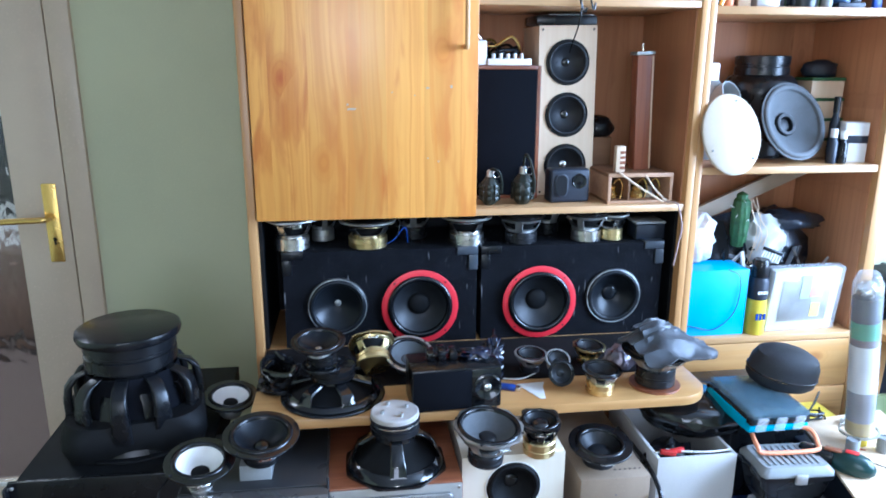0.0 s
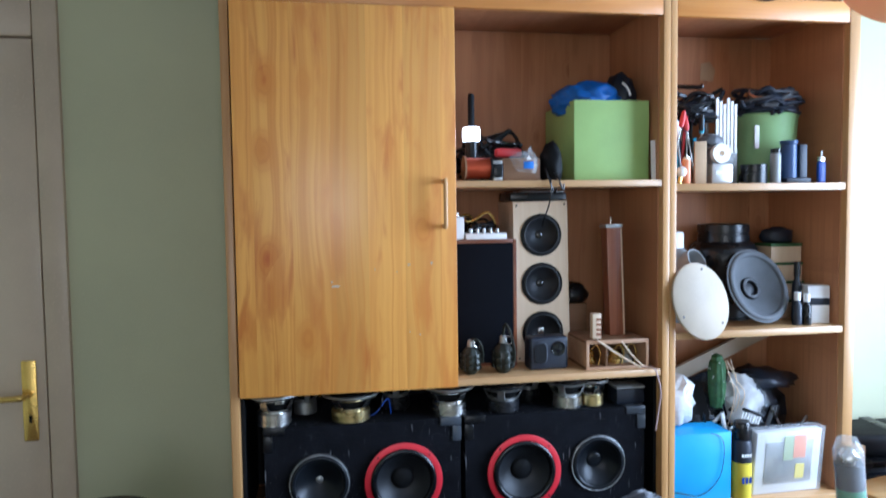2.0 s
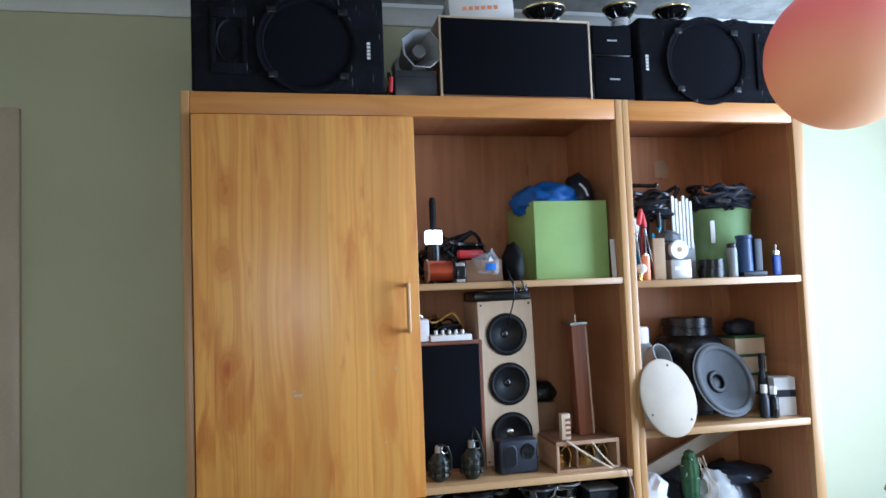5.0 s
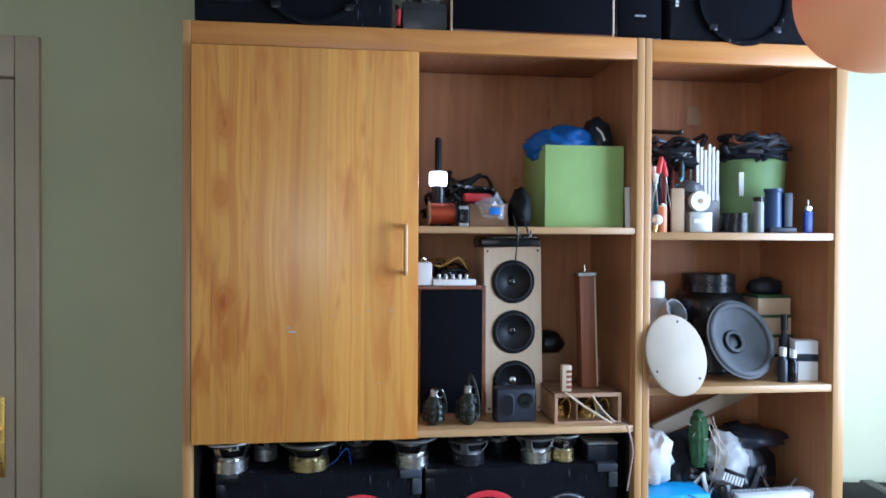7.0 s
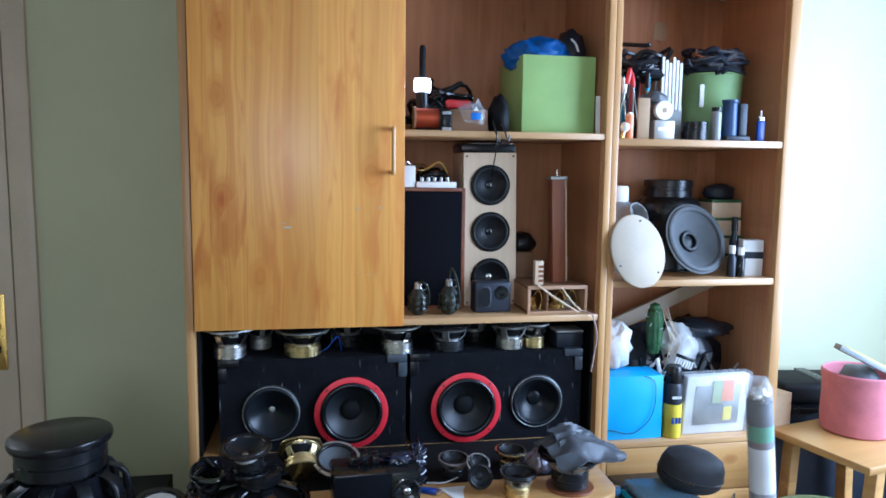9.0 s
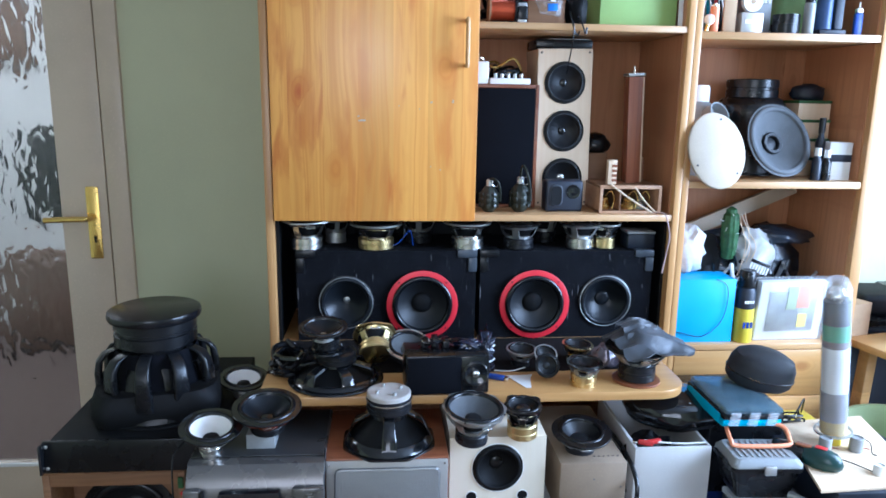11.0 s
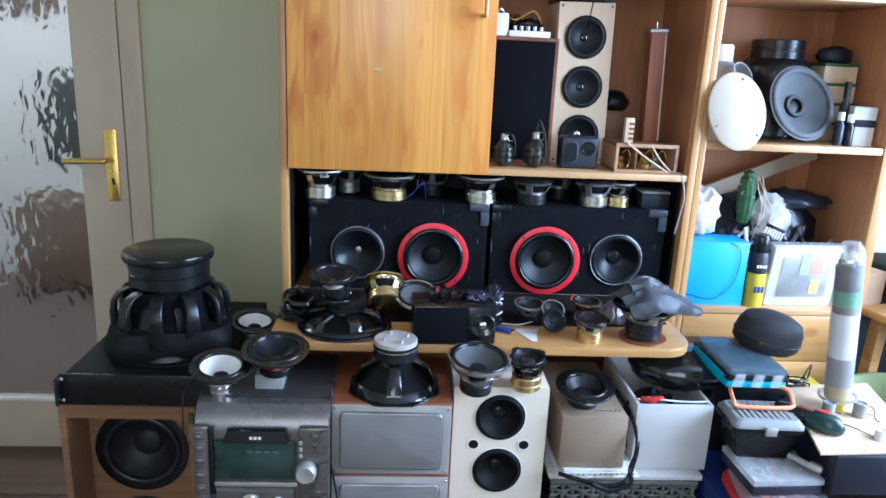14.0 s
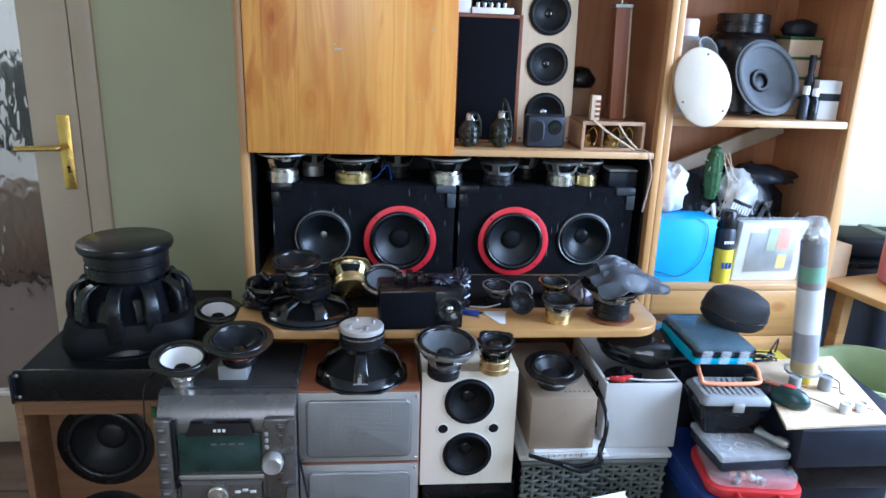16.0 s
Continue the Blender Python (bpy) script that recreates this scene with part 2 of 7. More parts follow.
BLK_GLOSS = surface("black_gloss", (0.007, 0.008, 0.010), 0.13, var=0.2, bump=0.02, coat=0.6)
BLK = surface("black_plastic", (0.006, 0.0066, 0.008), 0.27, var=0.25, bump=0.06, spec=0.4)
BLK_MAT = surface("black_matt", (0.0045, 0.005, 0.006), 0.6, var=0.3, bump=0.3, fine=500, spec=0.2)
CARPET = surface("black_carpet", (0.006, 0.0065, 0.009), 0.95, var=0.35, bump=0.7, fine=700, dust=0.02, spec=0.1)
_nt = CARPET.node_tree
_p = _nt.nodes["Principled BSDF"]
_was = _p.inputs["Base Color"].links[0].from_socket
_mp = _nt.nodes.new("ShaderNodeMapping")
_mp.inputs["Rotation"].default_value, _mp.inputs["Scale"].default_value = (0, radians(24), 0), (150.0, 40.0, 14.0)
_nt.links.new(_nt.nodes.new("ShaderNodeTexCoord").outputs["Object"], _mp.inputs[0])
_sc = _node(_nt, "ShaderNodeTexNoise", Scale=1.0, Detail=1.0)
_nt.links.new(_mp.outputs[0], _sc.inputs["Vector"])
_nt.links.new(_mix(_nt, _ramp(_nt, _sc.outputs[0], 0.70, 0.77), _was, (0.16, 0.16, 0.17)), _p.inputs["Base Color"])
GUARD = surface("slate_plastic", (0.05, 0.06, 0.075), 0.35, var=0.15, bump=0.05)
CLOTH = surface("black_speaker_cloth", (0.005, 0.0055, 0.008), 0.95, var=0.12, bump=0.4, fine=900, spec=0.08)
NAVY = surface("navy_plastic", (0.012, 0.017, 0.03), 0.45, var=0.2, bump=0.1)
RUBBER = surface("black_rubber", (0.005, 0.0055, 0.007), 0.22, var=0.2, bump=0.05)
CONE = surface("black_paper_cone", (0.010, 0.0115, 0.014), 0.45, spec=0.4, var=0.2, scale=30, bump=0.25, fine=400)
CONE_GLOSS = surface("poly_cone", (0.008, 0.010, 0.013), 0.3, var=0.2, bump=0.05, spec=0.3)
CONE_GREY = surface("grey_paper_cone", (0.082, 0.088, 0.094), 0.75, var=0.18, scale=22, bump=0.3, fine=300)
CONE_WHITE = surface("white_paper_cone", (0.80, 0.79, 0.76), 0.65, var=0.06, bump=0.15)
RED = surface("red_plastic_ring", (0.62, 0.022, 0.035), 0.38, var=0.12, bump=0.04)
GREY_PL = surface("grey_plastic", (0.27, 0.28, 0.28), 0.4, var=0.12, bump=0.05)
SILVER_PL = surface("silver_plastic", (0.17, 0.162, 0.155), 0.27, 0.65, var=0.1, bump=0.03)
SILVER_DK = surface("dark_silver_plastic", (0.042, 0.043, 0.045), 0.3, 0.3, var=0.1, bump=0.03)
WHITE_PL = surface("white_plastic", (0.76, 0.76, 0.74), 0.45, var=0.06, bump=0.05)
WHITE_BOARD = surface("white_laminate", (0.58, 0.57, 0.55), 0.5, var=0.08, scale=6, bump=0.08)
PAPER = surface("white_paper", (0.78, 0.77, 0.74), 0.8, var=0.06, bump=0.1)
CARD = surface("brown_cardboard", (0.42, 0.29, 0.17), 0.85, var=0.12, bump=0.2)
KHAKI = surface("khaki_paint", (0.27, 0.2, 0.135), 0.6, var=0.14, scale=9, bump=0.15)
MESH = perforated("pierced_grille", (0.44, 0.44, 0.43), (0.05, 0.05, 0.05), 0.0031)
SILVER_FRAME = surface("satin_alloy", (0.46, 0.445, 0.42), 0.4, 0.5, var=0.1, bump=0.04)
GREEN_BOX = surface("lime_cardboard", (0.35, 0.53, 0.17), 0.55, var=0.06, bump=0.05)
BLUE_BAG = surface("blue_fabric", (0.01, 0.13, 0.48), 0.5, var=0.3, bump=0.3, fine=120)
BLUE = surface("sky_blue_card", (0.045, 0.38, 0.78), 0.42, var=0.05, bump=0.05)
TEAL = surface("cyan_plastic", (0.02, 0.36, 0.55), 0.35, var=0.1, bump=0.05)
ORANGE = surface("salmon_plastic", (0.85, 0.30, 0.14), 0.45, var=0.1, bump=0.05)
REDP = surface("red_plastic", (0.55, 0.03, 0.03), 0.35, var=0.12, bump=0.04)
BLUEP = surface("dark_blue_plastic", (0.012, 0.05, 0.28), 0.35, var=0.12, bump=0.04)
YELLOW = surface("yellow_print", (0.78, 0.62, 0.05), 0.4, var=0.08, bump=0.03)
BUCKET = surface("pale_green_plastic", (0.42, 0.49, 0.26), 0.45, var=0.08, bump=0.05)
OLIVE = surface("olive_paint", (0.018, 0.021, 0.014), 0.35, 0.2, var=0.25, bump=0.08)
COPPER = surface("enamelled_copper", (0.36, 0.06, 0.022), 0.35, 0.8, var=0.2, bump=0.3, fine=900)
PLANT = surface("cactus_green", (0.03, 0.10, 0.03), 0.6, var=0.35, scale=60, bump=0.6, fine=180)
GREYBAG = surface("grey_nylon", (0.075, 0.08, 0.09), 0.5, var=0.2, bump=0.35, fine=90, sheen=0.1)
WICKER = surface("grey_wicker", (0.135, 0.145, 0.125), 0.7, var=0.25, bump=0.3, fine=150)
GLASS_DOOR = clear("rippled_glass", (0.93, 0.95, 0.94), 0.12, 1.45, wave=1.0, wave_scale=42.0)
CLEARP = film_plastic("clear_plastic", (0.75, 0.78, 0.80), 0.2, 0.07, 0.8)
MILKY = film_plastic("milky_film", (0.78, 0.78, 0.77), 0.72, 0.25, 0.8)
SMOKE = film_plastic("dark_film", (0.026, 0.033, 0.048), 0.85, 0.2, 0.8)
LCD = surface("green_tinted_display", (0.015, 0.045, 0.04), 0.1, var=0.3, scale=25, bump=0.0, coat=0.6)
SHADE = lampshade("peach_lampshade", (0.93, 0.66, 0.38), (0.85, 0.27, 0.25))
# emission stands in for the band reflecting the phone torch
GLOW = glowing("flash_lit_band", (0.9, 0.95, 1.0), 4.0)
INK = surface("grey_ink", (0.10, 0.10, 0.11), 0.6, var=0.1, bump=0.0)
CASE = surface("dark_case_fabric", (0.02, 0.022, 0.028), 0.6, var=0.2, bump=0.3, fine=300)
OFFWHITE = surface("yellowed_white", (0.44, 0.365, 0.27), 0.6, var=0.1, scale=8, bump=0.1)
PINKWIRE = surface("pale_pink_insulation", (0.42, 0.29, 0.26), 0.5, var=0.1, bump=0.02)
GLASS_FLAT = clear("flat_glass", (0.95, 0.96, 0.95), 0.02)
PINKP = surface("pink_cloth", (0.58, 0.19, 0.22), 0.8, var=0.15, bump=0.3)


# ---- mesh helpers ----
def box(x0, x1, y0, y1, z0, z1, bev=0.002, seg=2):
    bm = bmesh.new()
    bmesh.ops.create_cube(bm, size=1.0)
    for v in bm.verts:
        v.co = Vector((x0 if v.co.x < 0 else x1, y0 if v.co.y < 0 else y1, z0 if v.co.z < 0 else z1))
    b = min(bev, 0.45 * min(abs(x1 - x0), abs(y1 - y0), abs(z1 - z0)))
    if b > 1e-5:
        bmesh.ops.bevel(bm, geom=list(bm.edges), offset=b, segments=seg, affect="EDGES", profile=0.5)
    return bm


def lathe(profile, n=36, sx=1.0, sy=1.0):
    """A profile of (radius, height) turned round z."""
    bm = bmesh.new()
    rings = []
    for r, z in profile:
        if r < 1e-6:
            rings.append([bm.verts.new((0, 0, z))])
        else:
            rings.append([bm.verts.new((r * sx * math.cos(2 * math.pi * k / n), r * sy * math.sin(2 * math.pi * k / n), z)) for k in range(n)])
    for a, b in zip(rings, rings[1:]):
        for k in range(n):
            q = [a[k % len(a)], a[(k + 1) % len(a)] if len(a) > 1 else None, b[(k + 1) % len(b)] if len(b) > 1 else None, b[k % len(b)]]
            q = [v for v in q if v is not None]
            if len(q) > 2:
                bm.faces.new(q)
    bmesh.ops.recalc_face_normals(bm, faces=list(bm.faces))
    return bm


def spline(pts, k=6):
    pts = [Vector(p) for p in pts]
    if len(pts) < 3 or k < 2:
        return pts
    ext = [2 * pts[0] - pts[1], *pts, 2 * pts[-1] - pts[-2]]
    out = []
    for a, b, c, d in zip(ext, ext[1:], ext[2:], ext[3:]):
        for j in range(k):
            t = j / k
            out.append(0.5 * (2 * b + (c - a) * t + (2 * a - 5 * b + 4 * c - d) * t * t + (3 * b - 3 * c + d - a) * t ** 3))
    return out + [pts[-1]]


def tube(pts, r, n=7, k=6):
    """A round cord along smooth points."""
    path = spline(pts, k)
    bm = bmesh.new()
    rings, side = [], None
    for i, p in enumerate(path):
        d = (path[min(i + 1, len(path) - 1)] - path[max(i - 1, 0)]).normalized()
        side = d.orthogonal().normalized() if side is None else (side - d * side.dot(d)).normalized()
        up = d.cross(side)
        rings.append([bm.verts.new(p + r * (math.cos(2 * math.pi * j / n) * side + math.sin(2 * math.pi * j / n) * up)) for j in range(n)])
    for a, b in zip(rings, rings[1:]):
        for j in range(n):
            bm.faces.new((a[j], a[(j + 1) % n], b[(j + 1) % n], b[j]))
    bm.faces.new(list(reversed(rings[0])))
    bm.faces.new(rings[-1])
    bmesh.ops.recalc_face_normals(bm, faces=list(bm.faces))
    return bm


def prism(poly, z0, z1, bev=0.002, seg=2):
    bm = bmesh.new()
    low = [bm.verts.new((x, y, z0)) for x, y in poly]
    high = [bm.verts.new((x, y, z1)) for x, y in poly]
    bm.faces.new(list(reversed(low)))
    bm.faces.new(high)
    n = len(poly)
    for k in range(n):
        bm.faces.new((low[k], low[(k + 1) % n], high[(k + 1) % n], high[k]))
    bmesh.ops.recalc_face_normals(bm, faces=list(bm.faces))
    if bev:
        rim = [e for e in bm.edges if abs(e.verts[0].co.z - e.verts[1].co.z) < 1e-7]
        bmesh.ops.bevel(bm, geom=rim, offset=bev, segments=seg, affect="EDGES", profile=0.5)
    return bm


def blob(sx, sy, sz, rough=0.15, freq=3.0, seed=0, sub=3, flat=-0.6):
    """A crumpled rounded lump with a flattened foot at z = 0."""
    bm = bmesh.new()
    bmesh.ops.create_icosphere(bm, subdivisions=sub, radius=1.0)
    for v in bm.verts:
        q = v.co * freq + Vector((seed * 3.7, seed * 1.3, seed * 2.1))
        s = 1 + rough * (noise.noise(q) + 0.6 * noise.noise(q * 2.3))
        v.co = Vector((v.co.x * s, v.co.y * s, max(v.co.z * s, flat)))
        v.co = Vector((v.co.x * sx, v.co.y * sy, (v.co.z - flat) * sz))
    return bm


def moved(bm, m):
    bmesh.ops.transform(bm, matrix=m, verts=list(bm.verts))
    return bm


def joined(*bms):
    out = bms[0]
    for b in bms[1:]:
        me = bpy.data.meshes.new("tmp")
        b.to_mesh(me)
        out.from_mesh(me)
        bpy.data.meshes.remove(me)
        b.free()
    return out


def rounded(x0, x1, y0, y1, r, n=6):
    """The outline of a rectangle with round corners."""
    out = []
    for cx, cy, a in ((x1 - r, y1 - r, 0), (x0 + r, y1 - r, 90), (x0 + r, y0 + r, 180), (x1 - r, y0 + r, 270)):
        out += [(cx + r * math.cos(radians(a + 90 * k / n)), cy + r * math.sin(radians(a + 90 * k / n))) for k in range(n + 1)]
    return out


def part(name, bm, material, parent=None, label="", at=None):
    """Links a bmesh as one mesh object, under a thing or a part."""
    limit = 1.5 if len(bm.faces) > 200 and all(len(f.verts) == 3 for f in bm.faces) else 0.62  # crumpled lumps stay smooth
    for e in bm.edges:
        e.smooth = len(e.link_faces) == 2 and e.calc_face_angle(0.0) < limit
    for f in bm.faces:
        f.smooth = True
    me = bpy.data.meshes.new(name)
    bm.to_mesh(me)
    bm.free()
    me.materials.append(material)
    ob = new(name, me)
    if parent is not None:
        ob.parent = parent
    if at is not None:
        ob.matrix_basis = at
    if label:
        tagged(ob, label)
    return ob


def thing(name, label, category, at, group=""):
    """An Empty at the foot of a thing, that its parts hang on."""
    ob = new(name)
    ob.empty_display_size = 0.02
    ob.matrix_basis = at if isinstance(at, Matrix) else Matrix.Translation(at)
    return tagged(ob, label, category, group)


def setting(name, bm, material, label, category, parent=None):
    ob = part(name, bm, material, parent)
    return tagged(ob, label, category, "", "structure")


FRONT = Matrix.Rotation(radians(90), 4, "X")  # z of a turned part towards -y


# ---- setting ----
X0, X1, Y0, WALL_Y, CEIL_Z = -0.75, 4.0, -1.75, 2.63, 2.43
setting("floor", box(X0 - 0.1, X1 + 0.1, Y0 - 0.1, 4.6, -0.1, 0.0, 0), FLOOR, "brown laminate floor boards", "floor")
setting("ceiling", box(X0 - 0.1, X1 + 0.1, Y0 - 0.1, WALL_Y + 0.12, CEIL_Z, CEIL_Z + 0.1, 0), CEIL, "white textured foam ceiling", "ceiling")
DX0, DX1, DTOP = -0.12, 0.79, 2.03
setting("wall_north", joined(box(X0 - 0.1, DX0, WALL_Y, WALL_Y + 0.12, 0, CEIL_Z, 0), box(DX1, X1 + 0.1, WALL_Y, WALL_Y + 0.12, 0, CEIL_Z, 0),
        box(DX0, DX1, WALL_Y, WALL_Y + 0.12, DTOP, CEIL_Z, 0)), WALL, "pale green wallpapered wall", "wall")
setting("wall_west", box(X0 - 0.1, X0, Y0, WALL_Y, 0, CEIL_Z, 0), WALL, "pale green wallpapered wall", "wall")
WY0, WY1, WZ0, WZ1 = 0.4, 2.3, 0.85, 2.25
setting("wall_east", joined(box(X1, X1 + 0.1, Y0, WY0, 0, CEIL_Z, 0), box(X1, X1 + 0.1, WY1, WALL_Y, 0, CEIL_Z, 0),
        box(X1, X1 + 0.1, WY0, WY1, 0, WZ0, 0), box(X1, X1 + 0.1, WY0, WY1, WZ1, CEIL_Z, 0)), WALL, "pale green wall with an assumed window opening", "wall")
# opening made up to go with the rear fill lamp
RX0, RX1 = 0.45, 1.95
setting("wall_south", joined(box(X0, RX0, Y0 - 0.1, Y0, 0, CEIL_Z, 0), box(RX1, X1, Y0 - 0.1, Y0, 0, CEIL_Z, 0),
        box(RX0, RX1, Y0 - 0.1, Y0, 0, 0.9, 0), box(RX0, RX1, Y0 - 0.1, Y0, 2.2, CEIL_Z, 0)), WALL, "pale green wall with an assumed window opening", "wall")
_c = [(WALL_Y, CEIL_Z), (WALL_Y, 2.378), (WALL_Y - 0.01, 2.378), (WALL_Y - 0.014, 2.392), (WALL_Y - 0.035, 2.414), (WALL_Y - 0.05, 2.418), (WALL_Y - 0.05, CEIL_Z)]
_bm = bmesh.new()
_a, _b = ([_bm.verts.new((x, y - 0.002, z - 0.002)) for y, z in _c] for x in (X0, X1))
for k in range(len(_c)):
    _bm.faces.new((_a[k], _a[(k + 1) % len(_c)], _b[(k + 1) % len(_c)], _b[k]))
bmesh.ops.recalc_face_normals(_bm, faces=list(_bm.faces))
setting("trim_cornice", _bm, WHITE_WALL, "white moulded ceiling cornice", "cornice")
# hallway behind the glazed door
setting("wall_hall_back", box(X0 - 0.6, 1.6, 4.56, 4.66, 0, 2.5, 0), WHITE_WALL, "white hallway wall", "wall")
setting("wall_hall_west", box(X0 - 0.6, X0 - 0.5, WALL_Y + 0.12, 4.56, 0, 2.5, 0), WHITE_WALL, "white hallway wall", "wall")
setting("wall_hall_east", box(1.5, 1.6, WALL_Y + 0.12, 4.56, 0, 2.5, 0), WHITE_WALL, "white hallway wall", "wall")
setting("ceiling_hall", box(X0 - 0.6, 1.6, WALL_Y + 0.12, 4.66, 2.5, 2.6, 0), WHITE_WALL, "white hallway ceiling", "ceiling")
setting("floor_hall", box(X0 - 0.5, 1.5, WALL_Y + 0.121, 4.56, 0.0005, 0.004, 0), surface("dull_brown_carpet", (0.17, 0.128, 0.108), 0.95, var=0.1, bump=0.3), "dull brown hallway carpet", "carpet")
_h = thing("hall_cupboard", "low brown wooden cupboard blurred behind the glass door", "cupboard", (-0.1, 4.35, 0.0041))
HALL_WOOD = surface("dull_brown_veneer", (0.15, 0.09, 0.06), 0.6, var=0.2, bump=0.1)
part("body", box(-0.36, 0.5, -0.16, 0.2, 0.05, 0.49, 0.01), HALL_WOOD, _h)
part("plinth", box(-0.34, 0.48, -0.14, 0.19, 0.0, 0.0495, 0.004), FERRITE, _h)
part("top", box(-0.37, 0.51, -0.17, 0.205, 0.4905, 0.51, 0.004), HALL_WOOD, _h)
for x in (-0.355, 0.075):
    _d = part("door", box(x, x + 0.42, -0.172, -0.1605, 0.07, 0.48, 0.003), HALL_WOOD, _h)
    part("knob", box(x + 0.2, x + 0.22, -0.185, -0.1722, 0.27, 0.29, 0.004), STEEL, _d)
for x0, x1, z0, z1, m, lab in ((-0.42, 0.3, 0.67, 1.17, FERRITE, "dark picture hanging over the hallway cupboard"), (-0.62, -0.3, 1.5, 1.9, HALL_WOOD, "brown picture hanging on the hallway wall")):
    _h = thing("wall_picture", lab, "picture", ((x0 + x1) / 2, 4.5595, z0), "hallway pictures")
    w = (x1 - x0) / 2
    part("panel", box(-w + 0.02, w - 0.02, -0.012, -0.0002, 0.02, z1 - z0 - 0.02, 0.001), m, _h)
    part("picture_frame", joined(box(-w, -w + 0.0198, -0.02, -0.0002, 0, z1 - z0, 0.002), box(w - 0.0198, w, -0.02, -0.0002, 0, z1 - z0, 0.002), box(-w + 0.02, w - 0.02, -0.02, -0.0002, 0, 0.0198, 0.002), box(-w + 0.02, w - 0.02, -0.02, -0.0002, z1 - z0 - 0.0198, z1 - z0, 0.002)), FERRITE, _h)

# door frame and glazed door
setting("trim_door_frame", joined(box(DX1 - 0.032, DX1 + 0.032, WALL_Y - 0.014, WALL_Y + 0.13, 0, 2.105, 0.006), box(DX0 - 0.07, DX0 + 0.04, WALL_Y - 0.014, WALL_Y + 0.13, 0, 2.105, 0.006),
        box(DX0 + 0.0405, DX1 - 0.0325, WALL_Y - 0.014, WALL_Y + 0.13, 1.99, 2.105, 0.006)), CREAM, "cream painted door frame", "door frame")
door = setting("door_1", joined(box(0.616, 0.755, 2.619, 2.652, 0.012, 1.985, 0.004), box(-0.078, -0.005, 2.619, 2.652, 0.012, 1.985, 0.004),
        box(-0.0045, 0.6155, 2.619, 2.652, 0.012, 0.2, 0.004), box(-0.0045, 0.6155, 2.619, 2.652, 1.86, 1.985, 0.004)), CREAM, "closed cream door with rippled glass", "door")
_g = part("glass_pane", box(-0.0044, 0.6154, 2.63, 2.637, 0.2005, 1.8595, 0), GLASS_DOOR, door, "rippled obscure glass")
_g.visible_shadow = False
_g.data.materials.append(GLASS_FLAT)
for _f in _g.data.polygons:
    _f.material_index = 1 if _f.normal.y > 0.5 else 0
part("bottom_bead", box(-0.0045, 0.6155, 2.61, 2.6188, 0.19, 0.203, 0.003), WHITE_PL, door)
_pl = part("handle_plate", prism(rounded(-0.019, 0.019, -0.112, 0.112, 0.004), 0, 0.004, 0.001), BRASS, door, "brass handle plate", pose(0.712, 2.619, 1.0) @ FRONT)
part("lever", tube([(0, 0.02, 0.004), (0, 0.02, 0.05), (-0.015, 0.02, 0.056), (-0.06, 0.019, 0.056), (-0.125, 0.016, 0.053)], 0.0085, 10), BRASS, _pl, "brass lever handle")
part("keyhole", joined(lathe([(0, 0.0042), (0.005, 0.0042), (0.005, 0.005), (0, 0.005)], 14), box(-0.003, 0.003, -0.016, 0.0, 0.0042, 0.005, 0)), BLK, _pl, at=pose(0, -0.045, 0))
setting("trim_threshold", box(-0.7, 0.9, 2.36, 2.42, 0.0, 0.006, 0.002), HALL_WOOD, "brown wooden floor strip by the door", "floor strip")

# ---- wall unit ----
UY, UB = 2.236, 2.585
unit = thing("wall_unit", "tall varnished pine wall unit with a cupboard door and open shelves", "wall unit", (1.293, UY, 0))
UNIT_AT = Matrix.Translation((-1.293, -UY, 0))


def unit_part(name, b, m, parent, label="", base=UNIT_AT):
    return part(name, b, m, parent, label, base)


unit_part("side_panel", box(1.293, 1.313, UY, UB, 0, 2.052), PINE_EDGE, unit)
unit_part("side_panel", box(2.381, 2.4005, UY, UB, 0, 2.052), PINE_EDGE, unit)
unit_part("rail", box(1.3135, 2.3805, UY + 0.001, UY + 0.02, 1.999, 2.052), PINE_X, unit)
unit_part("top_panel", box(1.3135, 2.3805, UY + 0.021, UB, 2.03, 2.0515), PINE_SHADED, unit)
unit_part("back_panel", box(1.3135, 2.3805, UB - 0.012, UB - 0.002, 0, 2.029), PINE_SHADED, unit)
unit_part("inner_panel", box(1.812, 1.832, UY + 0.004, UB - 0.013, 1.092, 2.029), PINE_SHADED, unit)
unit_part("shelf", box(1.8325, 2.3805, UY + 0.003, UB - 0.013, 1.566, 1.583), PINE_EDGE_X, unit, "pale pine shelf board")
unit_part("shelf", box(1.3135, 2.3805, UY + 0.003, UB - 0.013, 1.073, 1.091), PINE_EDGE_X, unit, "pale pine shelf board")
# thin sheets added over the side panel to carry the shaded pine tone
unit_part("side_lining", box(2.377, 2.3806, UY + 0.022, UB - 0.0125, 1.584, 2.0295, 0), PINE_SHADED, unit)
unit_part("side_lining", box(2.377, 2.3806, UY + 0.022, UB - 0.0125, 1.0915, 1.5655, 0), PINE_SHADED, unit)
# black sheets added in place of the deep shade round the boxes
unit_part("niche_lining", box(1.3137, 2.3803, UB - 0.02, UB - 0.0125, 0.736, 1.0725, 0), BLK_MAT, unit, "black sheet standing in for the shade of the niche")
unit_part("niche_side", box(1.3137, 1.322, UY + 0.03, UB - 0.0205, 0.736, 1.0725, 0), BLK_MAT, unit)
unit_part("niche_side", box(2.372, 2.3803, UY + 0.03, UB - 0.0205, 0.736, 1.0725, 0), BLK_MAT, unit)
_d = unit_part("cupboard_door", box(1.317, 1.838, 2.2185, 2.2345, 1.076, 1.9945, 0.003), PINE, unit, "knotty pine cupboard door with flaking spots")
_hx, _hz = 1.806, 1.527
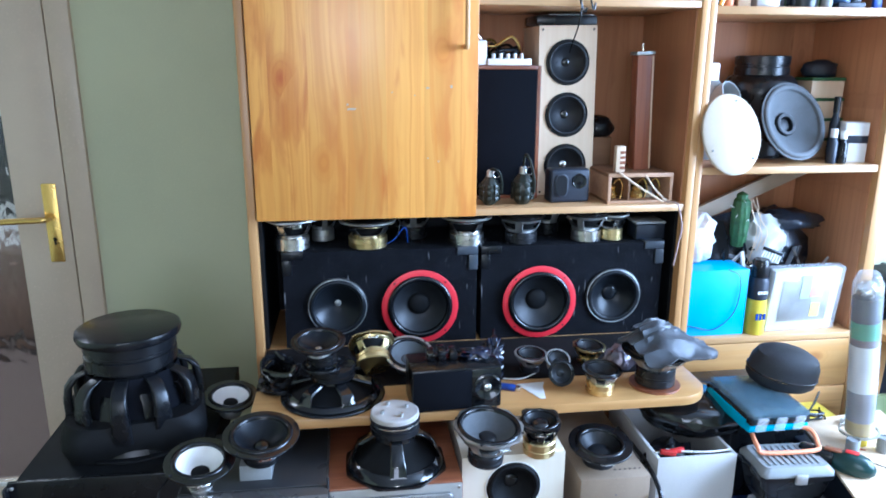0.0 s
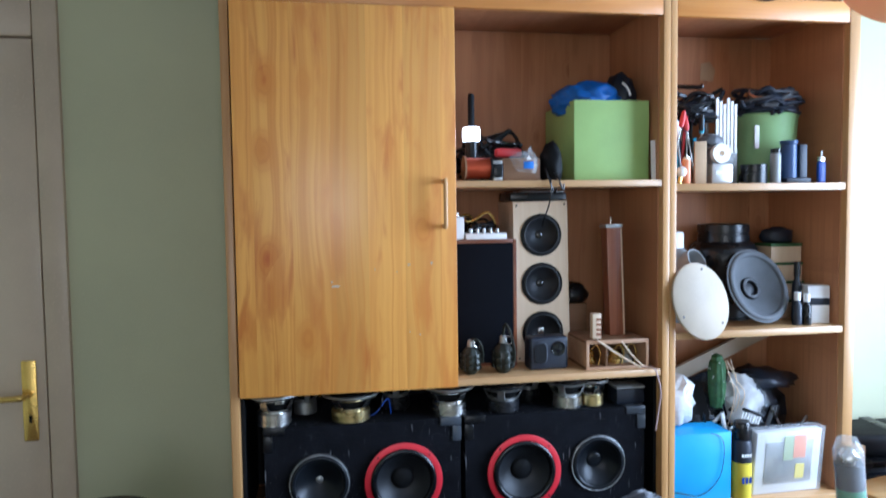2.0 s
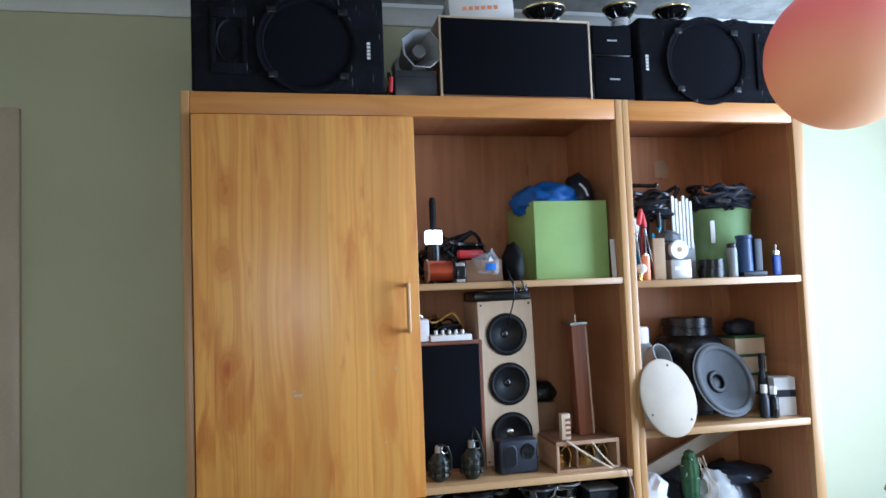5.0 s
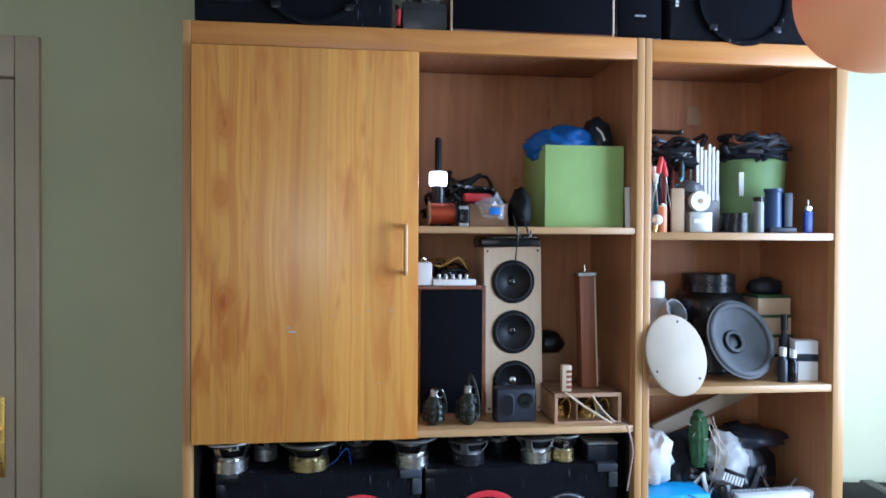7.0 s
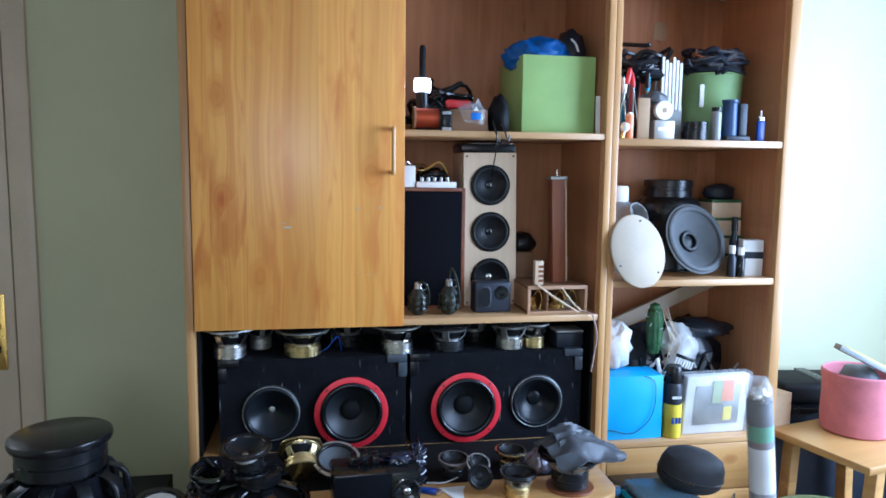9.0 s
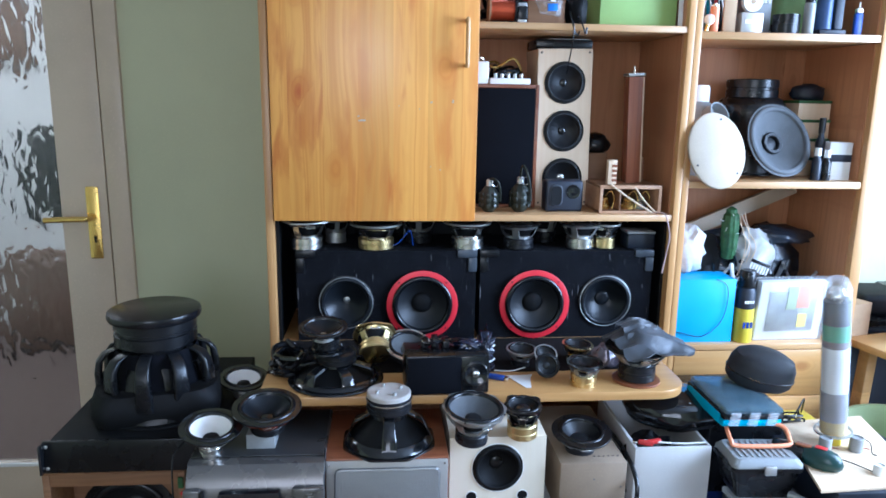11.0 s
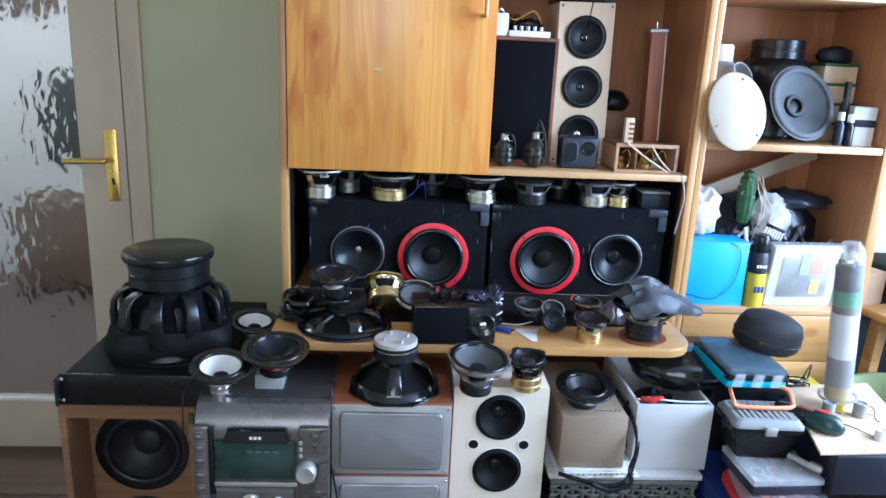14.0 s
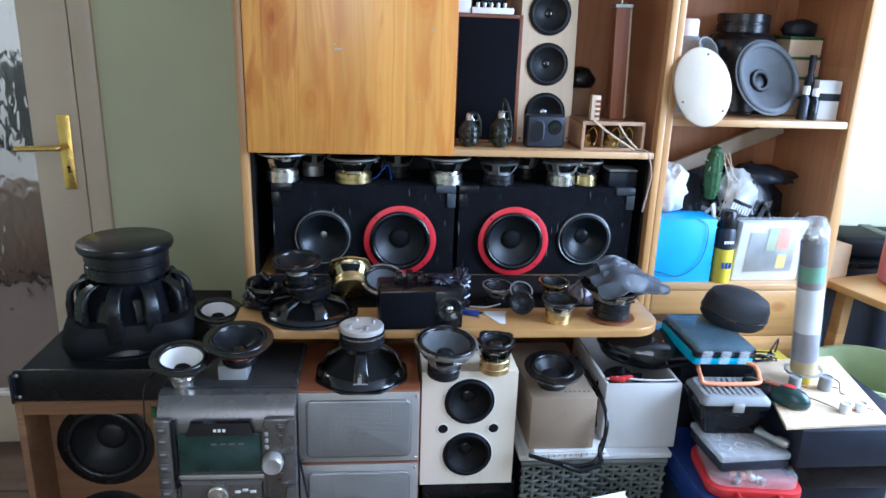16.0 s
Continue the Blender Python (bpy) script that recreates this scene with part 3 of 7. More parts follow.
part("handle", moved(tube([(0, -0.0, -0.054), (0, -0.024, -0.054), (0, -0.03, -0.048), (0, -0.03, 0.048), (0, -0.024, 0.054), (0, 0.0, 0.054)], 0.0052, 10, 5), Matrix.Translation((_hx, 2.2183, _hz))), PINE_EDGE, _d, "bow-shaped copper-toned handle")
for fx, fz, w, h in ((1.545, 1.335, 0.022, 0.006), (1.536, 1.345, 0.006, 0.005), (1.72, 1.382, 0.008, 0.005), (1.775, 1.385, 0.006, 0.009), (1.69, 1.365, 0.004, 0.003), (1.638, 1.372, 0.004, 0.003), (1.72, 1.22, 0.004, 0.004), (1.745, 1.212, 0.005, 0.004)):
    part("paint_fleck", moved(prism([(-w * 0.5, -h * 0.45), (w * 0.3, -h * 0.5), (w * 0.5, h * 0.15), (0.0, h * 0.45), (-w * 0.4, h * 0.25)], 0, 0.0006, 0), pose(fx, 2.2184, fz) @ FRONT), OFFWHITE, _d)

book = thing("bookcase", "tall pine bookcase with three open compartments and a drawer", "bookcase", (2.401, UY, 0))
BOOK_AT = Matrix.Translation((-2.401, -UY, 0))
for nm, b, m in (("side_panel", box(2.401, 2.419, UY, UB, 0, 2.052), PINE_EDGE), ("side_panel", box(2.911, 2.942, UY, UB, 0, 2.054), PINE_EDGE),
                 ("rail", box(2.4195, 2.9105, UY + 0.001, UY + 0.02, 1.996, 2.05), PINE_X), ("top_panel", box(2.4195, 2.9105, UY + 0.021, UB, 2.03, 2.0515), PINE_SHADED),
                 ("back_panel", box(2.4195, 2.9105, UB - 0.012, UB - 0.002, 0, 2.029), PINE_SHADED), ("shelf", box(2.4195, 2.9105, UY + 0.003, UB - 0.013, 1.553, 1.572), PINE_EDGE_X),
                 ("shelf", box(2.4195, 2.9105, UY + 0.003, UB - 0.013, 1.164, 1.183), PINE_EDGE_X), ("shelf", box(2.4195, 2.9105, UY - 0.002, UB - 0.013, 0.702, 0.72), PINE_EDGE_X),
                 ("drawer_front", box(2.42, 2.91, UY - 0.001, UY + 0.017, 0.56, 0.7, 0.003), DESK), ("drawer_front", box(2.42, 2.91, UY - 0.001, UY + 0.017, 0.3, 0.557, 0.003), DESK), ("drawer_front", box(2.42, 2.91, UY - 0.001, UY + 0.017, 0.05, 0.297, 0.003), DESK)):
    part(nm, b, m, book, "", BOOK_AT)

# sheets added inside the bookcase sides, in the same shaded pine
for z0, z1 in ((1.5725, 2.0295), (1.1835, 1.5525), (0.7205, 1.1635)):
    part("side_lining", box(2.4192, 2.4225, UY + 0.022, UB - 0.0125, z0, z1, 0), PINE_SHADED, book, "", BOOK_AT)
    part("side_lining", box(2.9075, 2.9108, UY + 0.022, UB - 0.0125, z0, z1, 0), PINE_SHADED, book, "", BOOK_AT)

# fold-out desk plate that runs through the niche
_r = 0.075
_poly = [(1.3155, 2.56), (1.3155, 1.888)] + [(2.318 - _r + _r * math.cos(radians(a)), 1.888 + _r + _r * math.sin(radians(a))) for a in range(-90, 1, 15)] + [(2.318, 2.20), (2.31, 2.2335), (2.3795, 2.2335), (2.3795, 2.56)]
desk = part("desk_plate", prism(_poly, 0.712, 0.735, 0.004), DESK)
tagged(desk, "honey pine desk plate with a rounded corner", "desk")


# near-black sheet added to darken the rear of the desk
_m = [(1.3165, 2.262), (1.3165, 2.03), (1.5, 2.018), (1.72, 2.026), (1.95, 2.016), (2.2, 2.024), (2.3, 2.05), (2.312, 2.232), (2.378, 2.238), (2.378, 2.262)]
tagged(part("desk_mat", prism(_m, 0.7352, 0.7366, 0.0004, 1), surface("dark_sheet", (0.012, 0.010, 0.010), 0.95, var=0.3, bump=0.4, fine=500, spec=0.1)), "thin black sheet lying over the rear of the desk", "cloth")


# ---- loudspeaker drivers ----
def driver(label, at, R, H, Rm=0.6, Hm=0.3, cone=None, ring=None, basket=None, magnet=None, cap=None, surround=None, flange="round", cap_r=0.3, depth=0.32, spokes=6, cone_r=0.72,
           group="loose loudspeaker drivers", name="speaker_driver", terminals=True, holes=4, convex=False, sides=8, bulge=0.7, back=True):
    """A bare loudspeaker driver, magnet at z = 0, its cone facing +z at z = H. R: outer radius; Rm: magnet radius by R; Hm: magnet height by H."""
    cone, ring, basket, magnet = cone or CONE, ring or BLK, basket or BLK_GLOSS, magnet or FERRITE
    cap, surround = cap or cone, surround or RUBBER
    o = thing(name, label, "loudspeaker driver", at, group)
    rm, hm = Rm * R, Hm * H
    if back:
        if hm > 0.004:
            e = 0.0022
            part("magnet", lathe([(0, 0), (rm * 0.93, 0), (rm, e), (rm, hm * 0.42), (rm * 0.965, hm * 0.45), (rm * 0.965, hm * 0.55), (rm, hm * 0.58), (rm, hm - e), (rm - e, hm), (0, hm)], 40), magnet, o)
        z0, z1, r0, r1 = hm, H - 0.006, rm * 0.82, R * 0.9
        bb = [lathe([(r0 * 0.7, z0), (r0, z0), (r0 * 1.03, z0 + 0.18 * (z1 - z0)), (r0 * 0.75, z0 + 0.2 * (z1 - z0))], 32)]
        bb.append(lathe([(r1 * 0.86, z1 - 0.22 * (z1 - z0)), (r1 * 0.93, z1 - 0.16 * (z1 - z0)), (r1, z1), (r1 * 0.9, z1)], 40))
        s = bmesh.new()
        rows = []
        for f in (0.0, 0.35, 0.7, 1.0):
            rr, zz, ww = r0 + (r1 * 0.92 - r0) * f ** bulge, z0 + 0.1 * (z1 - z0) + (z1 - z0) * 0.74 * f, r0 * 0.3 + (r1 * 0.17 - r0 * 0.3) * f
            rows.append([s.verts.new((rr, t * ww, zz + q)) for t, q in ((-1, 0), (-0.8, -0.004), (0.8, -0.004), (1, 0))])
        for p, q in zip(rows, rows[1:]):
            for j in range(4):
                s.faces.new((p[j], p[(j + 1) % 4], q[(j + 1) % 4], q[j]))
        bmesh.ops.recalc_face_normals(s, faces=list(s.faces))
        first = part("spoke", s, basket, o, at=Matrix.Rotation(math.pi / spokes, 4, "Z"))
        for k in range(1, spokes):
            e = new("spoke", first.data)
            e.parent, e.matrix_basis = o, Matrix.Rotation(2 * math.pi * (k + 0.5) / spokes, 4, "Z")
        part("basket_cup", bb[0], basket, o)
        part("basket_ring", bb[1], basket, o)
        # underside of the cone, seen between the spokes
        part("cone_back", lathe([(r0 * 0.5, z0 + 0.04 * (z1 - z0)), (r0 * 0.7, z0 + 0.1 * (z1 - z0)), (R * 0.8, z1 - 0.005)], 36), BLK_MAT, o)
        if terminals:
            part("terminal", joined(box(-0.012, 0.012, -r1 * 0.94, -r1 * 0.86, z1 - 0.3 * (z1 - z0), z1 - 0.3 * (z1 - z0) + 0.003, 0.0006, 1), box(-0.011, -0.006, -r1 * 1.02, -r1 * 0.9, z1 - 0.3 * (z1 - z0) + 0.0032, z1 - 0.3 * (z1 - z0) + 0.0045, 0),
                 box(0.006, 0.011, -r1 * 1.02, -r1 * 0.9, z1 - 0.3 * (z1 - z0) + 0.0032, z1 - 0.3 * (z1 - z0) + 0.0045, 0)), CHROME, o)
    ri = R * (cone_r + 0.14)
    if flange == "round":
        part("rim", lathe([(ri, H - 0.005), (R * 0.985, H - 0.005), (R, H - 0.003), (R, H - 0.0008), (R * 0.985, H), (ri, H), (ri, H - 0.005)], 48), ring, o)
    else:
        n = sides
        bm = bmesh.new()
        out, inn = [], []
        m = 48
        for k in range(m):
            a = 2 * math.pi * k / m
            if flange == "tabs":
                rr = R * (1.0 + 0.09 * max(0.0, math.cos(4 * (a - math.pi / 4))) ** 2)
            else:
                q = (a + math.pi / n) % (2 * math.pi / n) - math.pi / n
                rr = min(R * math.cos(math.pi / n) / math.cos(q), R * (0.985 if n > 4 else 0.93)) if n > 4 else min(R * 0.8 / max(abs(math.cos(a)), abs(math.sin(a))), R)
            out.append((rr * math.cos(a), rr * math.sin(a)))
            inn.append((ri * math.cos(a), ri * math.sin(a)))
        lay = [[bm.verts.new((x, y, z)) for x, y in c] for c, z in ((inn, H - 0.004), (out, H - 0.004), (out, H), (inn, H))]
        for p, q in zip(lay, lay[1:] + lay[:1]):
            for k in range(m):
                bm.faces.new((p[k], p[(k + 1) % m], q[(k + 1) % m], q[k]))
        bmesh.ops.recalc_face_normals(bm, faces=list(bm.faces))
        part("rim", bm, ring, o)
    rs, rc = R * (cone_r + 0.15), R * cone_r
    g = (rs - rc)
    part("surround", lathe([(rs, H - 0.0005)] + [(rs - g * (0.5 - 0.5 * math.cos(math.pi * t)), H - 0.0005 + 0.42 * g * math.sin(math.pi * t)) for t in (0.12, 0.25, 0.4, 0.5, 0.6, 0.75, 0.88)] + [(rc, H - 0.001), (rc * 0.98, H - 0.003)], 48), surround, o)
    d, cr = depth * R, cap_r * R
    part("cone", lathe([(rc, H - 0.002), (rc * 0.82 + cr * 0.18, H - 0.002 - d * 0.26), (rc * 0.5 + cr * 0.5, H - 0.002 - d * 0.6), (cr * 0.98, H - 0.002 - d), (cr * 0.4, H - 0.003 - d)], 48), cone, o)
    hz = H - 0.002 - d
    dome = [(cr * math.cos(radians(a)), hz + (0.42 if convex else 0.3) * cr * math.sin(radians(a))) for a in (0, 18, 36, 54, 72)] + [(0, hz + (0.42 if convex else 0.3) * cr)]
    part("dust_cap", lathe(dome, 32), cap, o)
    if holes:
        for k in range(holes):
            a = math.pi / 4 + 2 * math.pi * k / holes
            part("screw", lathe([(0.0026, H - 0.001), (0.0026, H + 0.0009), (0.0012, H + 0.0012), (0, H + 0.0012)], 8), FERRITE, o, at=Matrix.Translation((R * 0.935 * math.cos(a), R * 0.935 * math.sin(a), 0)))
    return o


def mounted(parent, label, x, y, z, R, name="woofer", proud=0.004, **kw):
    """A driver that belongs to a cabinet: front parts only, hung under the cabinet as one part with pieces."""
    d = driver(label, Matrix.Identity(4), R, 0.02, back=False, **kw)
    rim = next(c for c in d.children if c.name.split(".")[0] == "rim")
    for c in list(d.children):
        c.parent = rim if c is not rim else parent
        if c is not rim:
            c.matrix_basis = Matrix.Identity(4) if "screw" not in c.name else c.matrix_basis
    rim.name = name
    rim["label"] = label
    rim.matrix_basis = Matrix.Translation((x, y, z)) @ FRONT @ Matrix.Translation((0, 0, -0.02 + proud))
    bpy.data.objects.remove(d)
    return rim


def holed_box(x0, x1, y0, y1, z0, z1, holes, depth=0.05):
    """A cabinet whose front, at y0, has round openings (x, z, radius) sunk into it."""
    bm = bmesh.new()
    c = [[[bm.verts.new((x, y, z)) for z in (z0, z1)] for y in (y0, y1)] for x in (x0, x1)]
    a, b = c
    for q in ((a[0][0], a[0][1], a[1][1], a[1][0]), (b[0][0], b[1][0], b[1][1], b[0][1]), (a[1][0], a[1][1], b[1][1], b[1][0]), (a[0][0], a[1][0], b[1][0], b[0][0]), (a[0][1], b[0][1], b[1][1], a[1][1])):
        bm.faces.new(q)
    rim = [bm.edges.get(p) for p in ((a[0][0], a[0][1]), (a[0][1], b[0][1]), (b[0][1], b[0][0]), (b[0][0], a[0][0]))]
    for hx, hz, r in holes:
        n = 36
        front = [bm.verts.new((hx + r * math.cos(2 * math.pi * k / n), y0, hz + r * math.sin(2 * math.pi * k / n))) for k in range(n)]
        back = [bm.verts.new((v.co.x, y0 + depth, v.co.z)) for v in front]
        rim += [bm.edges.new((front[k], front[(k + 1) % n])) for k in range(n)]
        for k in range(n):
            bm.faces.new((front[k], front[(k + 1) % n], back[(k + 1) % n], back[k]))
        bm.faces.new(back)
    bmesh.ops.triangle_fill(bm, use_beauty=True, use_dissolve=False, edges=rim)
    bmesh.ops.recalc_face_normals(bm, faces=list(bm.faces))
    return bm


# ---- niche: two black subwoofer boxes ----
def sub_box(label, at, w, h, dep, reds, blacks):
    o = thing("subwoofer_box", label, "speaker cabinet", at, "carpeted subwoofer boxes")
    part("cabinet", holed_box(-w / 2, w / 2, 0, dep, 0, h, ((reds, 0.1, 0.08), (blacks, 0.107, 0.07)), 0.06), CARPET, o)
    mounted(o, "black cone in a red plastic ring", reds, 0.0, 0.100, 0.098, ring=RED, cone_r=0.7, cone=CONE, cap=BLK_MAT, cap_r=0.3, depth=0.3, surround=RUBBER, convex=True, proud=0.012)
    mounted(o, "black mid driver with a thin grey rim", blacks, 0.0, 0.107, 0.076, ring=FERRITE, cone_r=0.78, cone=CONE_GLOSS, cap=STEEL if blacks < 0 else CONE_GLOSS, cap_r=0.12 if blacks < 0 else 0.28, depth=0.4, surround=CONE_GLOSS, holes=4, proud=0.006)
    part("trim_ring", moved(lathe([(0.0722 + 0.0011 * math.cos(radians(a)), 0.0065 + 0.0011 * math.sin(radians(a))) for a in range(0, 361, 45)], 56), pose(blacks, -0.0002, 0.107) @ FRONT), STEEL, o, "thin bright trim ring")
    for sx, sz in ((-1, 1), (1, 1)):
        cx = sx * (w / 2)
        part("corner_guard", joined(box(min(cx, cx - sx * 0.05) - 0.002, max(cx, cx - sx * 0.05) + 0.002, -0.004, 0.045, h - 0.018, h + 0.003, 0.003), box(min(cx, cx - sx * 0.02) - 0.002, max(cx, cx - sx * 0.02) + 0.002, -0.0045, 0.045, h - 0.058, h - 0.0182, 0.003)), GUARD if sx > 0 else BLK, o, "slate grey plastic corner guard" if sx > 0 else "")
    return o


SUB_Y = 2.27
sub_box("black carpeted box with a red-ringed woofer lying in the niche", (1.608, SUB_Y, 0.735), 0.486, 0.25, 0.24, 0.096, -0.112)
sub_box("scuffed black box with a red-ringed woofer beside its twin", (2.106, SUB_Y, 0.735), 0.486, 0.25, 0.24, -0.09, 0.112)


# ---- on top of the wall unit ----
TOP = 2.0525


def ring(r0, r1, z0, z1, n=40):
    return lathe([(r0, z0), (r1, z0), (r1, z1), (r0, z1), (r0, z0)], n)


def bars(x0, z0, w, h, n, upright=True):
    """Small bars standing in for lettering that cannot be read."""
    out = []
    for k in range(n):
        if upright:
            out.append(box(x0, x0 + w, 0, 0.0012, z0 + k * h * 1.5, z0 + k * h * 1.5 + h, 0))
        else:
            out.append(box(x0 + k * w * 1.5, x0 + k * w * 1.5 + w, 0, 0.0012, z0, z0 + h, 0))
    return joined(*out)


def pa_speaker(label, at, w, h, dep, wx, hx, bx):
    o = thing("pa_speaker", label, "loudspeaker", at, "stage loudspeakers on the unit")
    part("cabinet", box(-w / 2, w / 2, 0, dep, 0, h, 0.01, 3), CARPET, o)
    g = part("woofer_grille", moved(lathe([(0.118, 0.0), (0.122, 0.006), (0.117, 0.012), (0.108, 0.012), (0.104, 0.006), (0.07, 0.010), (0.03, 0.013), (0, 0.014)], 48), pose(wx, 0.001, h / 2 - 0.004) @ FRONT), CLOTH, o, "round black steel mesh grille")
    part("grille_ring", moved(ring(0.114, 0.122, 0.006, 0.0135, 48), pose(wx, 0.001, h / 2 - 0.004) @ FRONT), CARPET, g)
    for a in (45, 135, 225, 315):
        part("clamp", moved(box(-0.011, 0.011, -0.008, 0.008, 0.004, 0.016, 0.002), pose(wx + 0.12 * math.cos(radians(a)), 0.001, h / 2 - 0.004 + 0.112 * math.sin(radians(a))) @ FRONT), BLK, g)
    hf = part("horn_flare", joined(box(hx - 0.042, hx + 0.042, -0.006, 0.0, h / 2 - 0.08, h / 2 - 0.055, 0.002), box(hx - 0.042, hx + 0.042, -0.006, 0.0, h / 2 + 0.055, h / 2 + 0.08, 0.002),
         box(hx - 0.042, hx - 0.03, -0.006, 0.0, h / 2 - 0.0545, h / 2 + 0.0545, 0.002), box(hx + 0.03, hx + 0.042, -0.006, 0.0, h / 2 - 0.0545, h / 2 + 0.0545, 0.002)), CARPET, o, "rectangular black horn flare")
    part("horn_throat", moved(lathe([(0.034, 0.0), (0.016, -0.02), (0.0, -0.022)], 24, 0.85, 1.5), pose(hx, -0.004, h / 2) @ FRONT), BLK_MAT, hf)
    part("badge", moved(bars(bx, h * 0.36, 0.008, 0.006, 5), Matrix.Translation((0, -0.0016, 0))), PAPER, o, "white badge of unreadable letters")
    return o


pa_speaker("large black carpeted stage speaker lying on its side", (1.546, 2.245, TOP), 0.458, 0.25, 0.3, 0.043, -0.142, 0.186)
pa_speaker("black stage speaker with round grille lying on its side", (2.681, 2.245, TOP), 0.436, 0.23, 0.28, -0.022, 0.175, -0.2)

o = thing("horn_loudspeaker", "grey weatherproof horn loudspeaker resting on a grey box", "loudspeaker", pose(1.862, 2.30, TOP + 0.0685, 0, 0, 8))
OCT = [(0.05 * (1.12 if k % 2 else 1.0) * math.cos(radians(22.5 + 45 * k)), 0.05 * math.sin(radians(22.5 + 45 * k))) for k in range(8)]


def loft(sections, n_close=True):
    bm = bmesh.new()
    rows = [[bm.verts.new((x, y, z)) for x, y in poly] for poly, z in sections]
    n = len(rows[0])
    for a, b in zip(rows, rows[1:]):
        for k in range(n):
            bm.faces.new((a[k], a[(k + 1) % n], b[(k + 1) % n], b[k]))
    bmesh.ops.recalc_face_normals(bm, faces=list(bm.faces))
    return bm


def scaled(poly, s):
    return [(x * s, y * s) for x, y in poly]


HM = pose(0, 0.0, 0.053) @ FRONT
part("bell", moved(loft([(scaled(OCT, 0.42), -0.08), (scaled(OCT, 0.55), -0.04), (scaled(OCT, 0.8), 0.02), (OCT, 0.055), (scaled(OCT, 1.06), 0.058), (scaled(OCT, 1.0), 0.06), (scaled(OCT, 0.92), 0.054), (scaled(OCT, 0.7), 0.02), (scaled(OCT, 0.4), -0.03), (scaled(OCT, 0.1), -0.04)]), HM), GREY_PL, o)
part("reflex_core", moved(lathe([(0.018, -0.03), (0.02, 0.03), (0.017, 0.036), (0, 0.037)], 24), HM), SILVER_PL, o, "pale grey inner horn")
part("driver_housing", moved(lathe([(0, -0.13), (0.026, -0.128), (0.03, -0.12), (0.03, -0.085), (0.02, -0.078)], 24), HM), GREY_PL, o)
part("bracket", box(-0.018, 0.018, -0.03, 0.03, 0.0005, 0.012, 0.002), GREY_PL, o)
o = thing("grey_box", "small grey plastic box under the horn", "box", (1.854, 2.3, TOP))
part("body", box(-0.054, 0.054, -0.05, 0.15, 0, 0.068, 0.003), SILVER_DK, o)
part("seam", box(-0.0543, 0.0543, -0.0503, 0.1503, 0.05, 0.0515, 0), BLK, o)
o = thing("cable_plug", "dark cable with red plug hanging beside the stage speaker", "cable", (1.786, 2.27, TOP))
part("cord", tube([(0, 0, 0.004), (0.008, -0.01, 0.03), (0.0, -0.012, 0.06), (0.01, 0.01, 0.02)], 0.004, 6), BLK, o)
part("plug", tube([(0.004, -0.012, 0.012), (0.006, -0.014, 0.05)], 0.006, 8, 1), REDP, o)

o = thing("bookshelf_speaker", "wide black cloth-fronted speaker with thin wooden edge", "loudspeaker", (2.119, 2.245, TOP))
part("cabinet", box(-0.204, 0.204, 0.004, 0.25, 0, 0.209, 0.002), MAHOG, o, "thin brown veneered cabinet")
part("grille", box(-0.198, 0.198, -0.006, 0.0035, 0.006, 0.203, 0.003), CLOTH, o)
part("frame_edge", joined(box(0.1985, 0.204, -0.003, 0.0036, 0, 0.209, 0.001), box(-0.204, 0.198, -0.003, 0.0036, 0.2035, 0.209, 0.001), box(-0.204, -0.1985, -0.003, 0.0036, 0, 0.203, 0.001)), BIRCH, o, "pale wooden edge strip")
for zz, hh, dd in ((0, 0.122, 0.0), (0.1235, 0.086, 0.006)):
    o = thing("satellite_speaker", "small black satellite speaker in a stack", "loudspeaker", (2.391, 2.252 + dd, TOP + zz), "stacked satellite speakers")
    part("cabinet", box(-0.06, 0.06, 0.005, 0.13, 0, hh, 0.006), BLK, o)
    part("grille", box(-0.056, 0.056, -0.004, 0.0045, 0.004, hh - 0.004, 0.004), CLOTH, o)
    part("badge", box(-0.014, 0.014, -0.0052, -0.0042, hh * 0.45, hh * 0.45 + 0.004, 0), STEEL, o)
o = thing("carton", "flat white cardboard carton with faded red print", "carton", pose(2.045, 2.33, TOP + 0.2095, 0, -3, -6))
part("box_body", box(-0.085, 0.085, -0.06, 0.08, 0.004, 0.062, 0.002), PAPER, o)
part("lid", box(-0.087, 0.087, -0.062, 0.082, 0.0625, 0.078, 0.002), PAPER, o)
part("print", moved(bars(-0.05, 0.03, 0.011, 0.01, 6, False), Matrix.Translation((0, -0.0612, 0))), ORANGE, o, "faded red unreadable letters")
for dx, dy, dz, R, lab in ((2.231, 2.33, 0.2095, 0.06, 1), (2.462, 2.34, 0.2305, 0.05, 0), (2.621, 2.34, 0.2305, 0.055, 1)):
    driver("small gold-rimmed driver lying cone up on a cabinet", pose(dx, dy, TOP + dz, 0, 0, 30 * lab), R, 0.062, 0.55, 0.42, basket=BLK_GLOSS, magnet=CHROME, ring=GOLD, cone=CONE)
driver("black driver with zinc magnet upside down on the stage speaker", pose(1.694, 2.34, TOP + 0.251 + 0.075, 180, 0, 0), 0.055, 0.075, 0.62, 0.4, basket=GOLD, magnet=CHROME, ring=BLK)
o = tagged(part("cloth", moved(blob(0.06, 0.05, 0.018, 0.25, 3, 4), Matrix.Translation((2.80, 2.33, TOP + 0.2305))), BLK_MAT), "crumpled black cloth on the stage speaker", "cloth")

